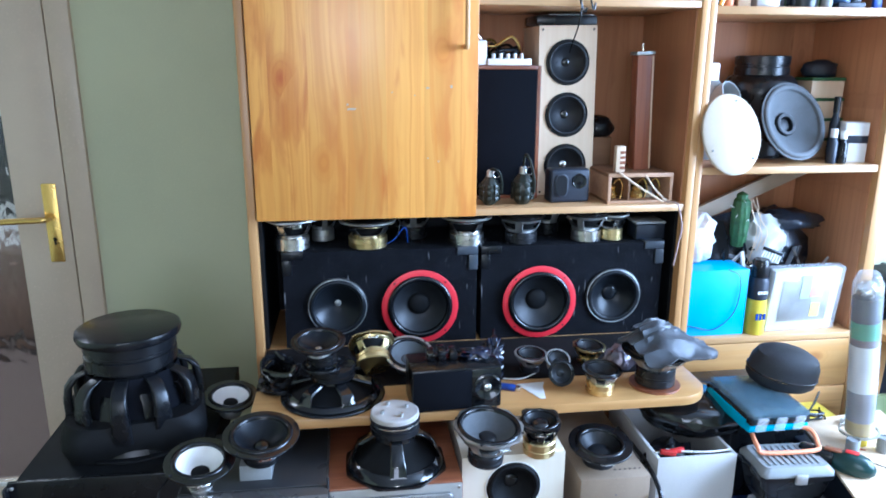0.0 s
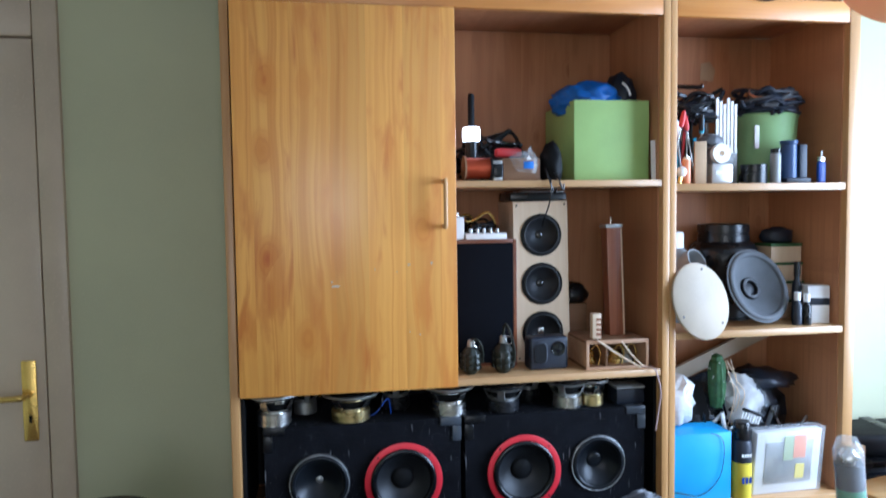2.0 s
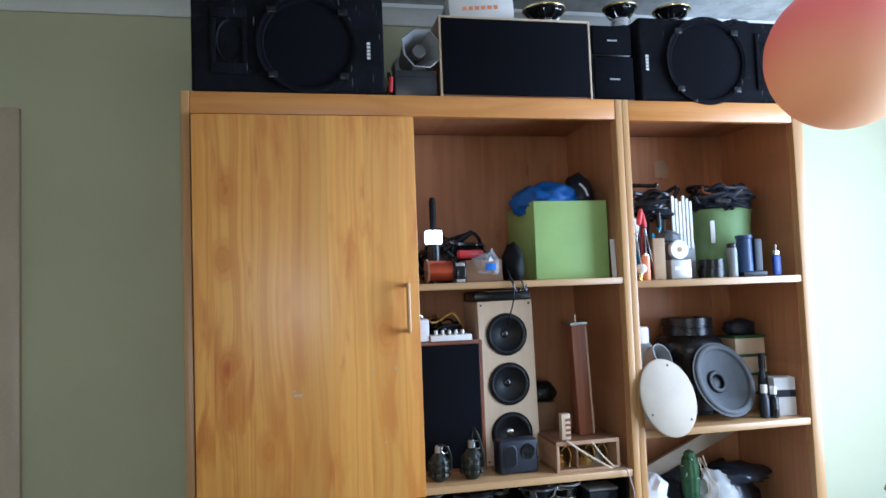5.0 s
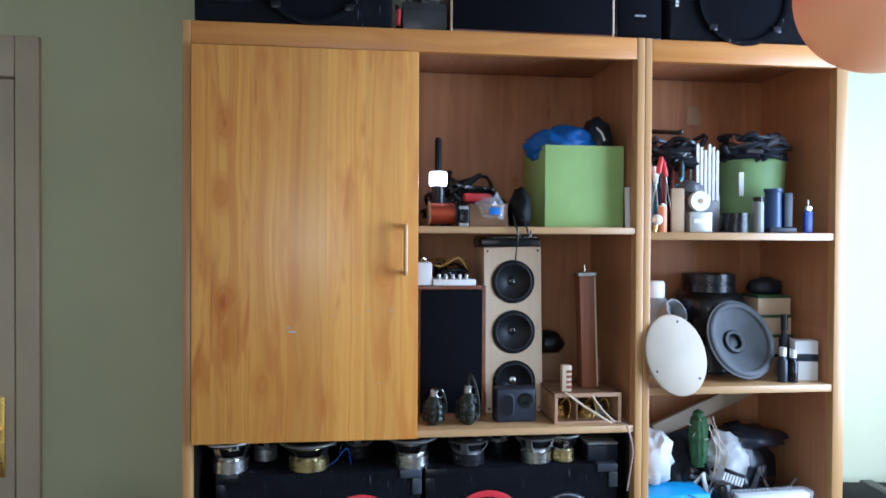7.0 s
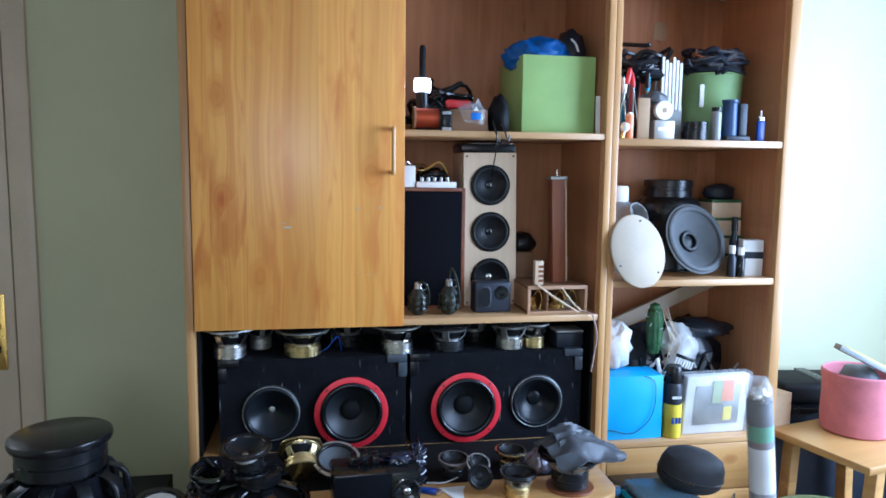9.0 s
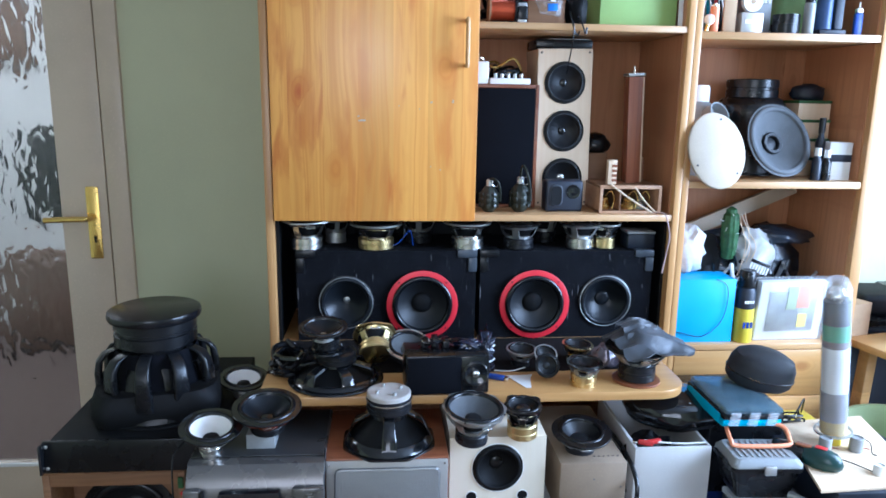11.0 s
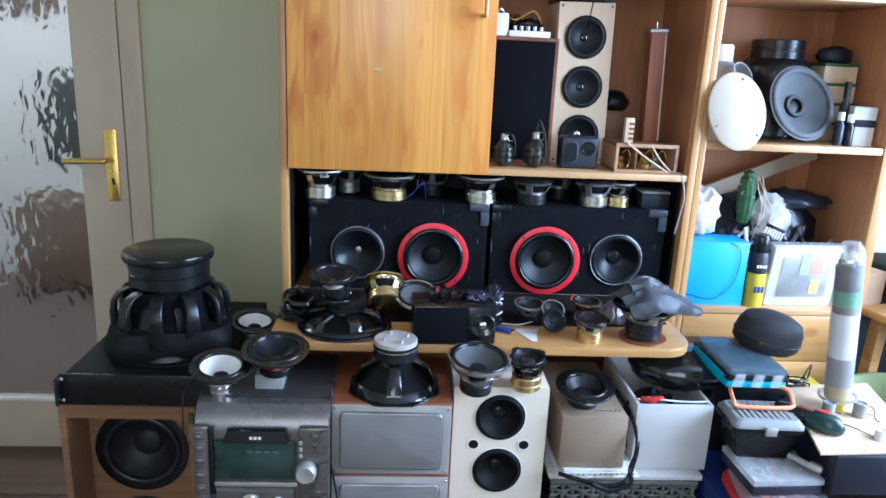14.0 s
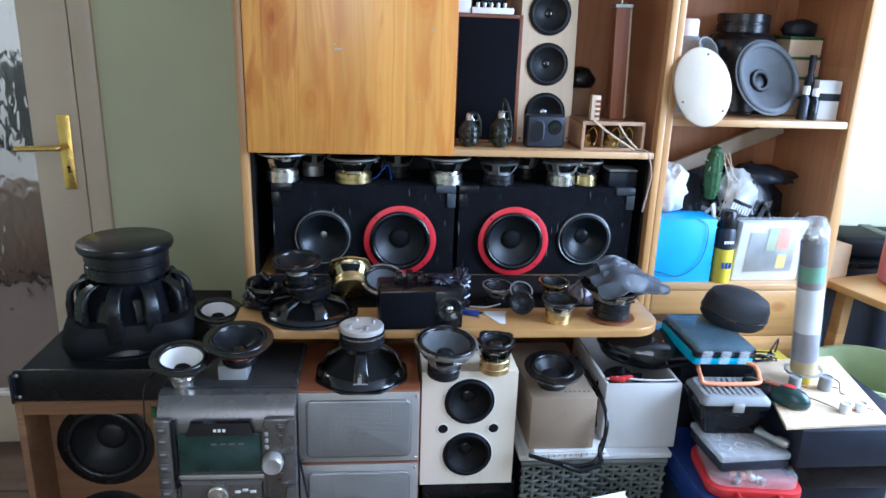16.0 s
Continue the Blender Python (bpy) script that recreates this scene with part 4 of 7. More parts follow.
# pendant lamp
o = thing("pendant_lamp", "peach-coloured globe pendant lamp hanging from the ceiling", "lamp", (2.652, 1.75, 2.014))
part("shade", lathe([(0.03, 0.147)] + [(0.15 * math.cos(radians(a)), 0.15 * math.sin(radians(a))) for a in range(75, -90, -8)] + [(0, -0.15)], 56), SHADE, o, "smooth pink to orange globe shade")
part("cap", lathe([(0, 0.175), (0.012, 0.172), (0.034, 0.15), (0.034, 0.143), (0, 0.143)], 28), WHITE_PL, o)
part("cord", tube([(0, 0, 0.17), (0, 0, 0.3), (0, 0, 0.4)], 0.003, 8, 1), WHITE_PL, o)
part("ceiling_rose", lathe([(0, 0.4175), (0.04, 0.4175), (0.04, 0.4), (0.01, 0.385), (0, 0.385)], 28), WHITE_PL, o)

# ---- upper open shelf ----
S1 = 1.5835
o = thing("torch", "black torch standing upright with a shining white band", "torch", (1.893, 2.30, S1 + 0.0))
part("head", lathe([(0, 0), (0.02, 0), (0.021, 0.02), (0.017, 0.03), (0.016, 0.1), (0, 0.1)], 24), BLK, o)
part("light_band", lathe([(0, 0.1005), (0.02, 0.1005), (0.0225, 0.105), (0.0225, 0.13), (0.02, 0.135), (0, 0.135)], 24), GLOW, o, "shining white band")
part("antenna", lathe([(0.0085, 0.1355), (0.0085, 0.212), (0.006, 0.22), (0, 0.22)], 14), BLK_MAT, o)
o = thing("wire_spool", "spool of red enamelled copper wire lying on its side", "wire spool", pose(1.9, 2.268, S1 + 0.031, 0, 90, 0))
part("winding", lathe([(0.008, -0.03), (0.026, -0.03), (0.026, 0.03), (0.008, 0.03)], 28), COPPER, o, "red copper winding")
for s in (-1, 1):
    part("flange", lathe([(0.006, s * 0.0305), (0.03, s * 0.0305), (0.03, s * 0.035), (0.006, s * 0.035), (0.006, s * 0.0305)], 28), BLK if s > 0 else CHIP, o)
o = thing("transformer", "small dark transformer with grey core", "transformer", (1.953, 2.285, S1))
part("core", box(-0.012, 0.012, -0.02, 0.02, 0, 0.05, 0.002), STEEL, o)
part("coil", box(-0.0125, 0.0135, -0.024, 0.024, 0.008, 0.042, 0.004), BLK, o)
o = thing("wooden_crate", "small brown wooden crate of odds and ends", "crate", (2.015, 2.29, S1))
part("front_board", box(-0.048, 0.048, -0.025, -0.017, 0, 0.056), CHIP, o)
part("back_board", box(-0.048, 0.048, 0.06, 0.068, 0, 0.056), CHIP, o)
part("side_board", box(-0.048, -0.04, -0.0168, 0.0598, 0, 0.056), CHIP, o)
part("side_board", box(0.04, 0.048, -0.0168, 0.0598, 0, 0.056), CHIP, o)
part("bottom_board", box(-0.0398, 0.0398, -0.0168, 0.0598, 0, 0.006), CHIP, o)
o = tagged(part("plastic_bag", moved(blob(0.03, 0.02, 0.032, 0.7, 5, 2), Matrix.Translation((2.02, 2.257, S1 + 0.02)) @ Matrix.Rotation(radians(8), 4, "Y")), CLEARP), "crumpled clear plastic bag with blue label", "bag")
part("label_card", box(-0.013, 0.013, -0.022, -0.0205, 0.008, 0.026, 0.001), BLUE_BAG, o, "blue label", Matrix.Translation((2.024, 2.257, S1 + 0.02)))
part("triangle_mark", prism([(-0.007, 0), (0.007, 0), (0, 0.012)], 0, 0.001, 0), PAPER, o, "white triangle", Matrix.Translation((2.024, 2.2335, S1 + 0.05)) @ FRONT)
random.seed(5)


def cable_heap(label, at, w, d, h, r, n, mat, plug=None):
    o = thing("cable_heap", label, "cables", at)
    for k in range(n):
        pts, a0 = [], random.uniform(0, 6.28)
        for j in range(9):
            a = a0 + j * random.uniform(0.7, 1.0)
            q = random.uniform(0.55, 1.0)
            pts.append((w * q * math.cos(a), d * q * math.sin(a), r + h * (0.15 + 0.85 * k / max(1, n - 1)) * random.uniform(0.3, 1.0)))
        pts[0] = (pts[0][0], pts[0][1], r)
        part("cable_loop", tube(pts, r, 6, 4), mat if (k + 1) % 6 else (plug or mat), o)
    return o


cable_heap("heap of tangled black cables on the shelf", (1.965, 2.41, S1), 0.1, 0.075, 0.15, 0.0055, 15, BLK, BLK_GLOSS)
o = tagged(part("tool_pouch", moved(blob(0.1, 0.05, 0.068, 0.22, 2.5, 7), Matrix.Translation((2.0, 2.43, S1))), BLK_MAT), "black cloth tool pouch under cables", "pouch")
o = thing("slotted_tool", "red and black pistol-grip tool among cables", "tool", pose(2.0, 2.335, S1 + 0.062, 0, 0, 12))
part("body", box(-0.04, 0.035, -0.012, 0.012, 0, 0.024, 0.008), REDP, o)
part("grip", moved(box(-0.012, 0.012, -0.01, 0.01, -0.06, -0.0005, 0.005), Matrix.Translation((0.02, 0, 0))), BLK, o)
o = tagged(part("black_pouch", moved(blob(0.028, 0.045, 0.062, 0.15, 2.5, 9), Matrix.Translation((2.098, 2.29, S1))), BLK_MAT), "slim black fabric pouch on the shelf edge", "pouch")
part("strap", tube([(0, -0.03, 0.03), (0.01, -0.055, 0.004), (0.02, -0.06, -0.025), (0.024, -0.058, -0.01)], 0.0025, 6), BLK, o, "", Matrix.Translation((2.09, 2.29, S1)))
part("strap", tube([(0, -0.03, 0.03), (0.0, -0.057, 0.004), (0.012, -0.06, -0.03), (0.02, -0.06, -0.02)], 0.0025, 6), BLK, o, "", Matrix.Translation((2.075, 2.29, S1)))
o = thing("green_storage_box", "lime green cardboard storage box full of fabric", "storage box", (2.267, 2.295, S1))
part("front_wall", box(-0.103, 0.103, 0, 0.004, 0, 0.208, 0.001), GREEN_BOX, o)
part("back_wall", box(-0.103, 0.103, 0.236, 0.24, 0, 0.208, 0.001), GREEN_BOX, o)
part("side_wall", box(-0.103, -0.099, 0.0042, 0.2358, 0, 0.208, 0.001), GREEN_BOX, o)
part("side_wall", box(0.099, 0.103, 0.0042, 0.2358, 0, 0.208, 0.001), GREEN_BOX, o)
part("bottom", box(-0.0988, 0.0988, 0.0042, 0.2358, 0, 0.004, 0), GREEN_BOX, o)
part("contents", box(-0.0985, 0.0985, 0.0045, 0.2355, 0.0045, 0.165, 0.004), BLK_MAT, o)
o = tagged(part("blue_bag", moved(blob(0.098, 0.085, 0.056, 0.2, 3.2, 3, sub=4), Matrix.Translation((2.235, 2.392, S1 + 0.18))), BLUE_BAG), "bright blue fabric bag stuffed into a box", "bag")
part("drawstring", tube([(0.06, -0.075, 0.085), (0.07, -0.085, 0.07), (0.076, -0.09, 0.05)], 0.003, 6), PAPER, o, "white drawstring", Matrix.Translation((2.245, 2.392, S1 + 0.172)))
tagged(part("dark_bag", moved(blob(0.046, 0.05, 0.082, 0.2, 2.5, 6), Matrix.Translation((2.326, 2.39, S1 + 0.1655))), NAVY), "dark blue pouch stuffed into a box", "pouch")
tagged(part("paper_sheet", moved(box(-0.008, 0.0055, -0.001, 0.001, 0, 0.102, 0.0004, 1), pose(2.372, 2.268, S1, -3, 0, 6)), PAPER), "white paper sheet upright against the panel", "paper")

# ---- middle open shelf ----
S0 = 1.0915
o = thing("bookshelf_speaker", "brown veneered speaker with black cloth front", "loudspeaker", (1.936, 2.36, S0))
part("cabinet", box(-0.09, 0.09, 0.006, 0.19, 0, 0.34, 0.002), MAHOG, o)
part("grille", box(-0.08, 0.08, -0.004, 0.0055, 0.01, 0.33, 0.004), CLOTH, o)
part("frame_edge", joined(box(0.0805, 0.09, -0.001, 0.0057, 0, 0.34, 0.001), box(-0.09, 0.08, -0.001, 0.0057, 0.3305, 0.34, 0.001)), MAHOG, o)
o = thing("plug_box", "small white plastic box on a speaker", "box", (1.862, 2.375, S0 + 0.3405))
part("body", box(-0.022, 0.024, -0.01, 0.06, 0, 0.06, 0.004), WHITE_PL, o)
part("clip", tube([(-0.005, 0.0, 0.06), (0.0, -0.004, 0.07), (0.008, 0.0, 0.066), (0.012, 0.0, 0.06)], 0.002, 6), CHROME, o)
o = thing("circuit_board", "white circuit board with black wires on a speaker", "circuit board", (1.94, 2.40, S0 + 0.3405))
part("board", box(-0.052, 0.06, -0.04, 0.04, 0, 0.016, 0.002), WHITE_PL, o)
for k in range(5):
    part("capacitor", lathe([(0, 0.0162), (0.005, 0.0162), (0.005, 0.028), (0, 0.029)], 12), STEEL, o, at=Matrix.Translation((-0.035 + 0.018 * k, -0.025, 0)))
cable_heap("tangle of black and brass wires", (1.945, 2.46, S0 + 0.3405), 0.055, 0.05, 0.07, 0.004, 6, BLK, BRASS)

o = thing("tower_speaker", "birch plywood tower speaker with three black drivers", "loudspeaker", pose(2.112, 2.40, S0, 0, -1.0, 0))
part("cabinet", holed_box(-0.077, 0.077, 0, 0.165, 0, 0.44, [(0, z, 0.053) for z in (0.348, 0.214, 0.080)], 0.04), BIRCH, o)
for zz in (0.348, 0.214, 0.080):
    mounted(o, "black paper driver with shiny centre", 0.0, 0.0, zz, 0.058, ring=BLK, cone=CONE, cap=CHROME if zz < 0.1 else BLK_GLOSS, cap_r=0.2, depth=0.36, cone_r=0.76, surround=CONE, holes=0, proud=0.004, convex=True)
for sx in (-1, 1):
    for zz in (0.43, 0.01):
        part("screw", moved(lathe([(0.003, 0), (0.003, 0.001), (0, 0.0012)], 10), pose(sx * 0.068, -0.0002, zz) @ FRONT), BLK, o)
o = thing("set_top_box", "flat black electronic box with pale blue top", "electronics", (2.105, 2.43, S0 + 0.4405))
part("body", box(-0.085, 0.075, -0.03, 0.1, 0.001, 0.024, 0.004), BLK, o)
part("top_panel", box(-0.05, 0.07, -0.02, 0.09, 0.0245, 0.027, 0.001), STEEL, o)
o = thing("hanging_wire", "thin black wire hanging over the tower speaker", "cable", (2.09, 2.232, S1))
part("wire", tube([(-0.01, 0.05, 0.003), (-0.012, 0.005, 0.006), (-0.01, -0.003, -0.02), (-0.008, 0.02, -0.06), (0.01, 0.12, -0.1), (0.016, 0.155, -0.12)], 0.0018, 6), BLK, o)


def grenade(at, s, lever_up):
    o = thing("dummy_grenade", "olive ribbed dummy grenade ornament on the shelf", "ornament", at, "dummy grenades")
    prof = [(0, 0), (0.012, 0), (0.02, 0.008), (0.0255, 0.024), (0.026, 0.042), (0.022, 0.058), (0.014, 0.068), (0.011, 0.072), (0, 0.072)]
    b = lathe([(r * s, z * s) for r, z in prof], 32)
    for v in b.verts:
        a = math.atan2(v.co.y, v.co.x)
        r = v.co.xy.length
        if r > 0.012 * s:
            k = 1 - 0.1 * (abs(math.sin(4 * a)) < 0.3)
            v.co.x, v.co.y = v.co.x * k, v.co.y * k
    part("body", b, OLIVE, o)
    for zz in (0.018, 0.033, 0.048):
        rr = 0.0262 if zz < 0.04 else 0.0255
        for k in range(8):
            part("rib", box(-0.0065 * s, 0.0065 * s, -0.0022 * s, 0.0016 * s, -0.0055 * s, 0.0055 * s, 0.0015 * s), OLIVE, o, at=Matrix.Rotation(radians(45 * k + 22.5), 4, "Z") @ Matrix.Translation((0, -rr * s * 0.99, zz * s)))
    part("fuze", lathe([(0, 0.072 * s), (0.009 * s, 0.072 * s), (0.009 * s, 0.086 * s), (0.006 * s, 0.09 * s), (0, 0.09 * s)], 18), STEEL, o)
    part("lever", tube([(0, -0.004 * s, 0.09 * s), (0.006 * s, -0.012 * s, (0.118 if lever_up else 0.092) * s), (0.018 * s, -0.018 * s, (0.1 if lever_up else 0.085) * s), (0.027 * s, -0.016 * s, 0.06 * s), (0.028 * s, -0.014 * s, 0.03 * s)], 0.0032 * s, 6), OLIVE, o)
    part("pull_ring", moved(lathe([(0.0095 * s + 0.0012 * s * math.cos(radians(a)), 0.0012 * s * math.sin(radians(a))) for a in range(0, 361, 45)], 24), Matrix.Translation((0.014 * s, -0.012 * s, 0.08 * s)) @ FRONT), CHROME, o)
    return o


grenade(pose(1.884, 2.29, S0, 0, 0, 10), 0.98, False)
grenade(pose(1.969, 2.29, S0, 0, 0, -15), 1.07, True)
o = thing("plastic_speaker_box", "small dark blue plastic speaker enclosure with oval port", "speaker enclosure", pose(2.093, 2.288, S0, 0, 0, 3))
part("shell", box(-0.053, 0.053, 0, 0.05, 0, 0.086, 0.008, 3), NAVY, o)
part("port_rim", moved(prism(rounded(-0.018, 0.018, -0.03, 0.03, 0.016), 0, 0.003, 0.001), pose(-0.024, -0.0002, 0.045) @ FRONT), NAVY, o)
part("port", moved(prism(rounded(-0.0145, 0.0145, -0.026, 0.026, 0.013), 0, 0.0012, 0), pose(-0.024, -0.0034, 0.045) @ FRONT), BLK_MAT, o)
part("cone", moved(lathe([(0.02, 0), (0.0185, 0.003), (0.012, 0.0015), (0.006, 0.003), (0, 0.0035)], 28), pose(0.024, -0.0002, 0.055) @ FRONT), BLK_GLOSS, o)
TAN = timber("tan_crate_wood", (0.44, 0.26, 0.15), (0.35, 0.19, 0.10), (0.22, 0.1, 0.05), along="x", board=0.4, knots=0.2, rough=0.55, coat=0.05)
o = thing("open_crate", "open-fronted pale wooden crate with brass parts inside", "crate", (2.269, 2.262, S0))
for nm, b in (("top_board", box(-0.086, 0.086, 0, 0.16, 0.068, 0.076)), ("bottom_board", box(-0.086, 0.086, 0, 0.16, 0, 0.006)), ("side_board", box(-0.086, -0.079, 0.0002, 0.16, 0.0062, 0.0678)), ("side_board", box(0.079, 0.086, 0.0002, 0.16, 0.0062, 0.0678)), ("back_board", box(-0.0788, 0.0788, 0.152, 0.158, 0.0062, 0.0678)), ("divider", box(-0.028, -0.022, 0.01, 0.15, 0.0062, 0.0678))):
    part(nm, b, CHIP if nm != "side_board" else TAN, o)
part("edge_strip", joined(box(-0.086, 0.086, -0.003, -0.0002, 0.067, 0.077, 0.0005), box(-0.086, 0.086, -0.003, -0.0002, 0, 0.007, 0.0005), box(-0.086, -0.078, -0.003, -0.0002, 0.0072, 0.0668, 0.0005), box(0.078, 0.086, -0.003, -0.0002, 0.0072, 0.0668, 0.0005)), TAN, o, "pale edge strips")
for px, rr in ((-0.055, 0.013), (0.01, 0.018), (0.045, 0.015)):
    q = thing("brass_part", "small tarnished brass part inside a crate", "hardware", (2.269 + px, 2.31, S0 + 0.0065), "brass parts")
    part("body", lathe([(0, 0), (rr, 0), (rr * 1.1, 0.01), (rr * 0.6, 0.02), (rr * 0.8, 0.03), (0.003, 0.036), (0, 0.036)], 18), BRASS if px < 0.03 else STEEL, q)
    part("wire", tube([(0, 0, 0.035), (0.012, -0.012, 0.05), (0.02, -0.02, 0.03), (0.01, -0.03, 0.003)], 0.0015, 5), BRASS, q)
o = thing("wooden_column", "tall reddish wooden column with steel cap", "column", pose(2.296, 2.345, S0 + 0.0765, 0, -2.0, 0))
part("shaft", box(-0.021, 0.021, -0.021, 0.021, 0, 0.29, 0.002), COLUMN, o)
part("light_edge", box(0.0172, 0.0215, -0.0216, -0.0175, 0.002, 0.288, 0.0005), BIRCH, o)
part("cap_plate", box(-0.024, 0.024, -0.024, 0.024, 0.2905, 0.299, 0.001), STEEL, o, "steel cap plate")
part("screw", lathe([(0, 0.2995), (0.003, 0.2995), (0.003, 0.318), (0, 0.32)], 12), CHROME, o)
for bx, by, m in ((2.222, 2.285, BIRCH), (2.335, 2.39, CHIP)):
    o = thing("slotted_block", "small slotted wooden terminal block", "block", (bx, by, S0 + 0.0765), "slotted wooden blocks")
    part("body", box(-0.012, 0.012, 0, 0.02, 0, 0.066, 0.001), m, o)
    for k in range(4):
        part("slot", box(-0.002, 0.0125, -0.0012, 0.004, 0.008 + 0.013 * k, 0.015 + 0.013 * k, 0), COLUMN, o)
o = thing("wooden_block", "dark wooden block standing behind the crate", "block", (2.222, 2.475, S0))
part("body", box(-0.03, 0.03, -0.04, 0.04, 0, 0.15, 0.002), CHIP, o)
tagged(part("black_lump", moved(blob(0.045, 0.04, 0.036, 0.12, 2.2, 8), Matrix.Translation((2.222, 2.475, S0 + 0.1505))), BLK), "rounded black plastic lump on a block", "lump")
o = thing("tweezers", "pale wooden tongs leaning on the crate front", "tongs", (2.23, 2.255, S0 + 0.074))
part("arm", tube([(-0.02, 0.0, 0.006), (0.03, -0.006, -0.03), (0.092, -0.02, -0.068)], 0.0028, 6, 3), BIRCH, o)
part("arm", tube([(0.045, -0.008, 0.0), (0.07, -0.012, -0.035), (0.098, -0.021, -0.064)], 0.0022, 6, 3), BIRCH, o)
o = thing("hanging_cable", "pinkish cable hanging down the side panel", "cable", (2.36, 2.232, S0))
part("cord", tube([(-0.03, 0.02, 0.004), (-0.005, -0.002, 0.004), (0.004, -0.008, -0.02), (0.012, -0.008, -0.06), (0.008, -0.006, -0.1), (0.0, -0.004, -0.16)], 0.0022, 7), PINKWIRE, o)

# ---- bookcase, top compartment ----
B1 = 1.5725
o = thing("pen_bundle", "bundle of pens, strips and small tools standing upright", "tools", (2.535, 2.41, B1))
random.seed(11)
for k in range(16):
    x, y, h = random.uniform(-0.06, 0.11), random.uniform(-0.05, 0.08), random.uniform(0.12, 0.24)
    part("stick", moved(box(-0.005, 0.005, -0.004, 0.004, 0, h, 0.001), pose(x, y, 0, random.uniform(-6, 6), random.uniform(-8, 8), random.uniform(0, 90))), (BLK, WHITE_PL, WHITE_PL, TEAL, NAVY, REDP, STEEL, BLK)[k % 8], o)
for k in range(6):
    part("white_strip", box(0.05 + 0.011 * k, 0.058 + 0.011 * k, -0.075, -0.07, 0.085, 0.235 - 0.008 * (k % 3), 0.0008, 1), WHITE_PL, o)
part("holder", box(0.045, 0.12, -0.069, -0.02, 0, 0.1, 0.003), GREY_PL, o)
cable_heap("dark cables and cloth heaped over the tools", (2.545, 2.40, B1 + 0.17), 0.1, 0.07, 0.1, 0.0065, 14, BLK, NAVY)
o = thing("battery", "orange cylindrical battery standing on the shelf", "battery", (2.462, 2.268, B1))
part("jacket", lathe([(0, 0), (0.0105, 0), (0.011, 0.001), (0.011, 0.064), (0, 0.064)], 20), ORANGE, o)
part("terminal", lathe([(0.0095, 0.0642), (0.0095, 0.068), (0.004, 0.0682), (0.004, 0.072), (0, 0.072)], 16), CHROME, o)
o = thing("light_bulb", "small clear bulb with brass base lying down", "bulb", pose(2.442, 2.262, B1 + 0.014, 0, 20, 30))
part("globe", lathe([(0.004, 0)] + [(0.014 * math.sin(radians(a)), 0.018 - 0.014 * math.cos(radians(a))) for a in range(20, 180, 20)] + [(0, 0.032)], 18), WHITE_PL, o)
part("base", lathe([(0, -0.014), (0.005, -0.014), (0.006, 0.0), (0.006, 0.003), (0, 0.003)], 14), BRASS, o)
o = thing("cardboard_piece", "upright piece of brown cardboard", "cardboard", (2.507, 2.275, B1))
part("sheet", box(-0.017, 0.017, 0, 0.008, 0, 0.112, 0.001), CARD, o)
o = thing("tape_reel", "white reel on a small metal stand", "reel", (2.566, 2.272, B1))
part("stand", box(-0.03, 0.03, -0.004, 0.03, 0, 0.052, 0.003), SILVER_FRAME, o)
part("reel", moved(lathe([(0.007, -0.008), (0.026, -0.008), (0.027, 0), (0.026, 0.008), (0.007, 0.008), (0.007, -0.008)], 28), pose(0, 0.008, 0.08) @ FRONT), WHITE_PL, o)
part("hub", moved(lathe([(0, -0.009), (0.0068, -0.009), (0.0068, 0.009), (0, 0.009)], 16), pose(0, 0.008, 0.08) @ FRONT), CARD, o)
part("nameplate", box(-0.02, 0.02, -0.0055, -0.0045, 0.024, 0.034, 0), PAPER, o)
o = tagged(part("grey_rag", moved(blob(0.035, 0.03, 0.022, 0.3, 3, 12), Matrix.Translation((2.555, 2.315, B1 + 0.1005))), GREYBAG), "crumpled grey rag on a holder", "rag")
TUB_GREEN = surface("dull_green_plastic", (0.28, 0.45, 0.19), 0.5, var=0.1, bump=0.05)
o = thing("green_tub", "green plastic tub heaped with cables", "tub", (2.79, 2.43, B1))
part("wall", lathe([(0, 0), (0.08, 0), (0.092, 0.19), (0.096, 0.195), (0.092, 0.2), (0.086, 0.195), (0.075, 0.006), (0, 0.006)], 36), TUB_GREEN, o)
part("contents", lathe([(0, 0.007), (0.074, 0.007), (0.084, 0.19), (0, 0.196)], 30), BLK_MAT, o)
part("label_strip", box(-0.072, -0.058, -0.0705, -0.066, 0.1, 0.165, 0.001), PAPER, o)
cable_heap("coils of grey and dark cable in a tub", (2.785, 2.415, B1 + 0.19), 0.1, 0.09, 0.085, 0.0065, 16, NAVY, GREYBAG)
o = thing("tape_roll", "roll of black tape lying flat", "tape", (2.668, 2.29, B1))
for k, (rr, zz) in enumerate(((0.036, 0), (0.034, 0.0255))):
    part("roll", moved(ring(0.018, rr, zz, zz + 0.025, 28), Matrix.Translation((0.002 * k, 0, 0))), BLK, o)
o = thing("grey_bottle", "slim grey bottle with dark cap", "bottle", (2.722, 2.272, B1))
part("body", lathe([(0, 0), (0.013, 0), (0.014, 0.002), (0.014, 0.074), (0.012, 0.08), (0, 0.08)], 22), GREY_PL, o)
part("cap", lathe([(0, 0.0802), (0.013, 0.0802), (0.013, 0.092), (0, 0.094)], 20), BLK, o)
o = thing("desk_organiser", "blue-grey plastic tool holder with two posts", "tool holder", (2.79, 2.285, B1))
part("base", box(-0.035, 0.04, -0.015, 0.03, 0, 0.014, 0.003), NAVY, o)
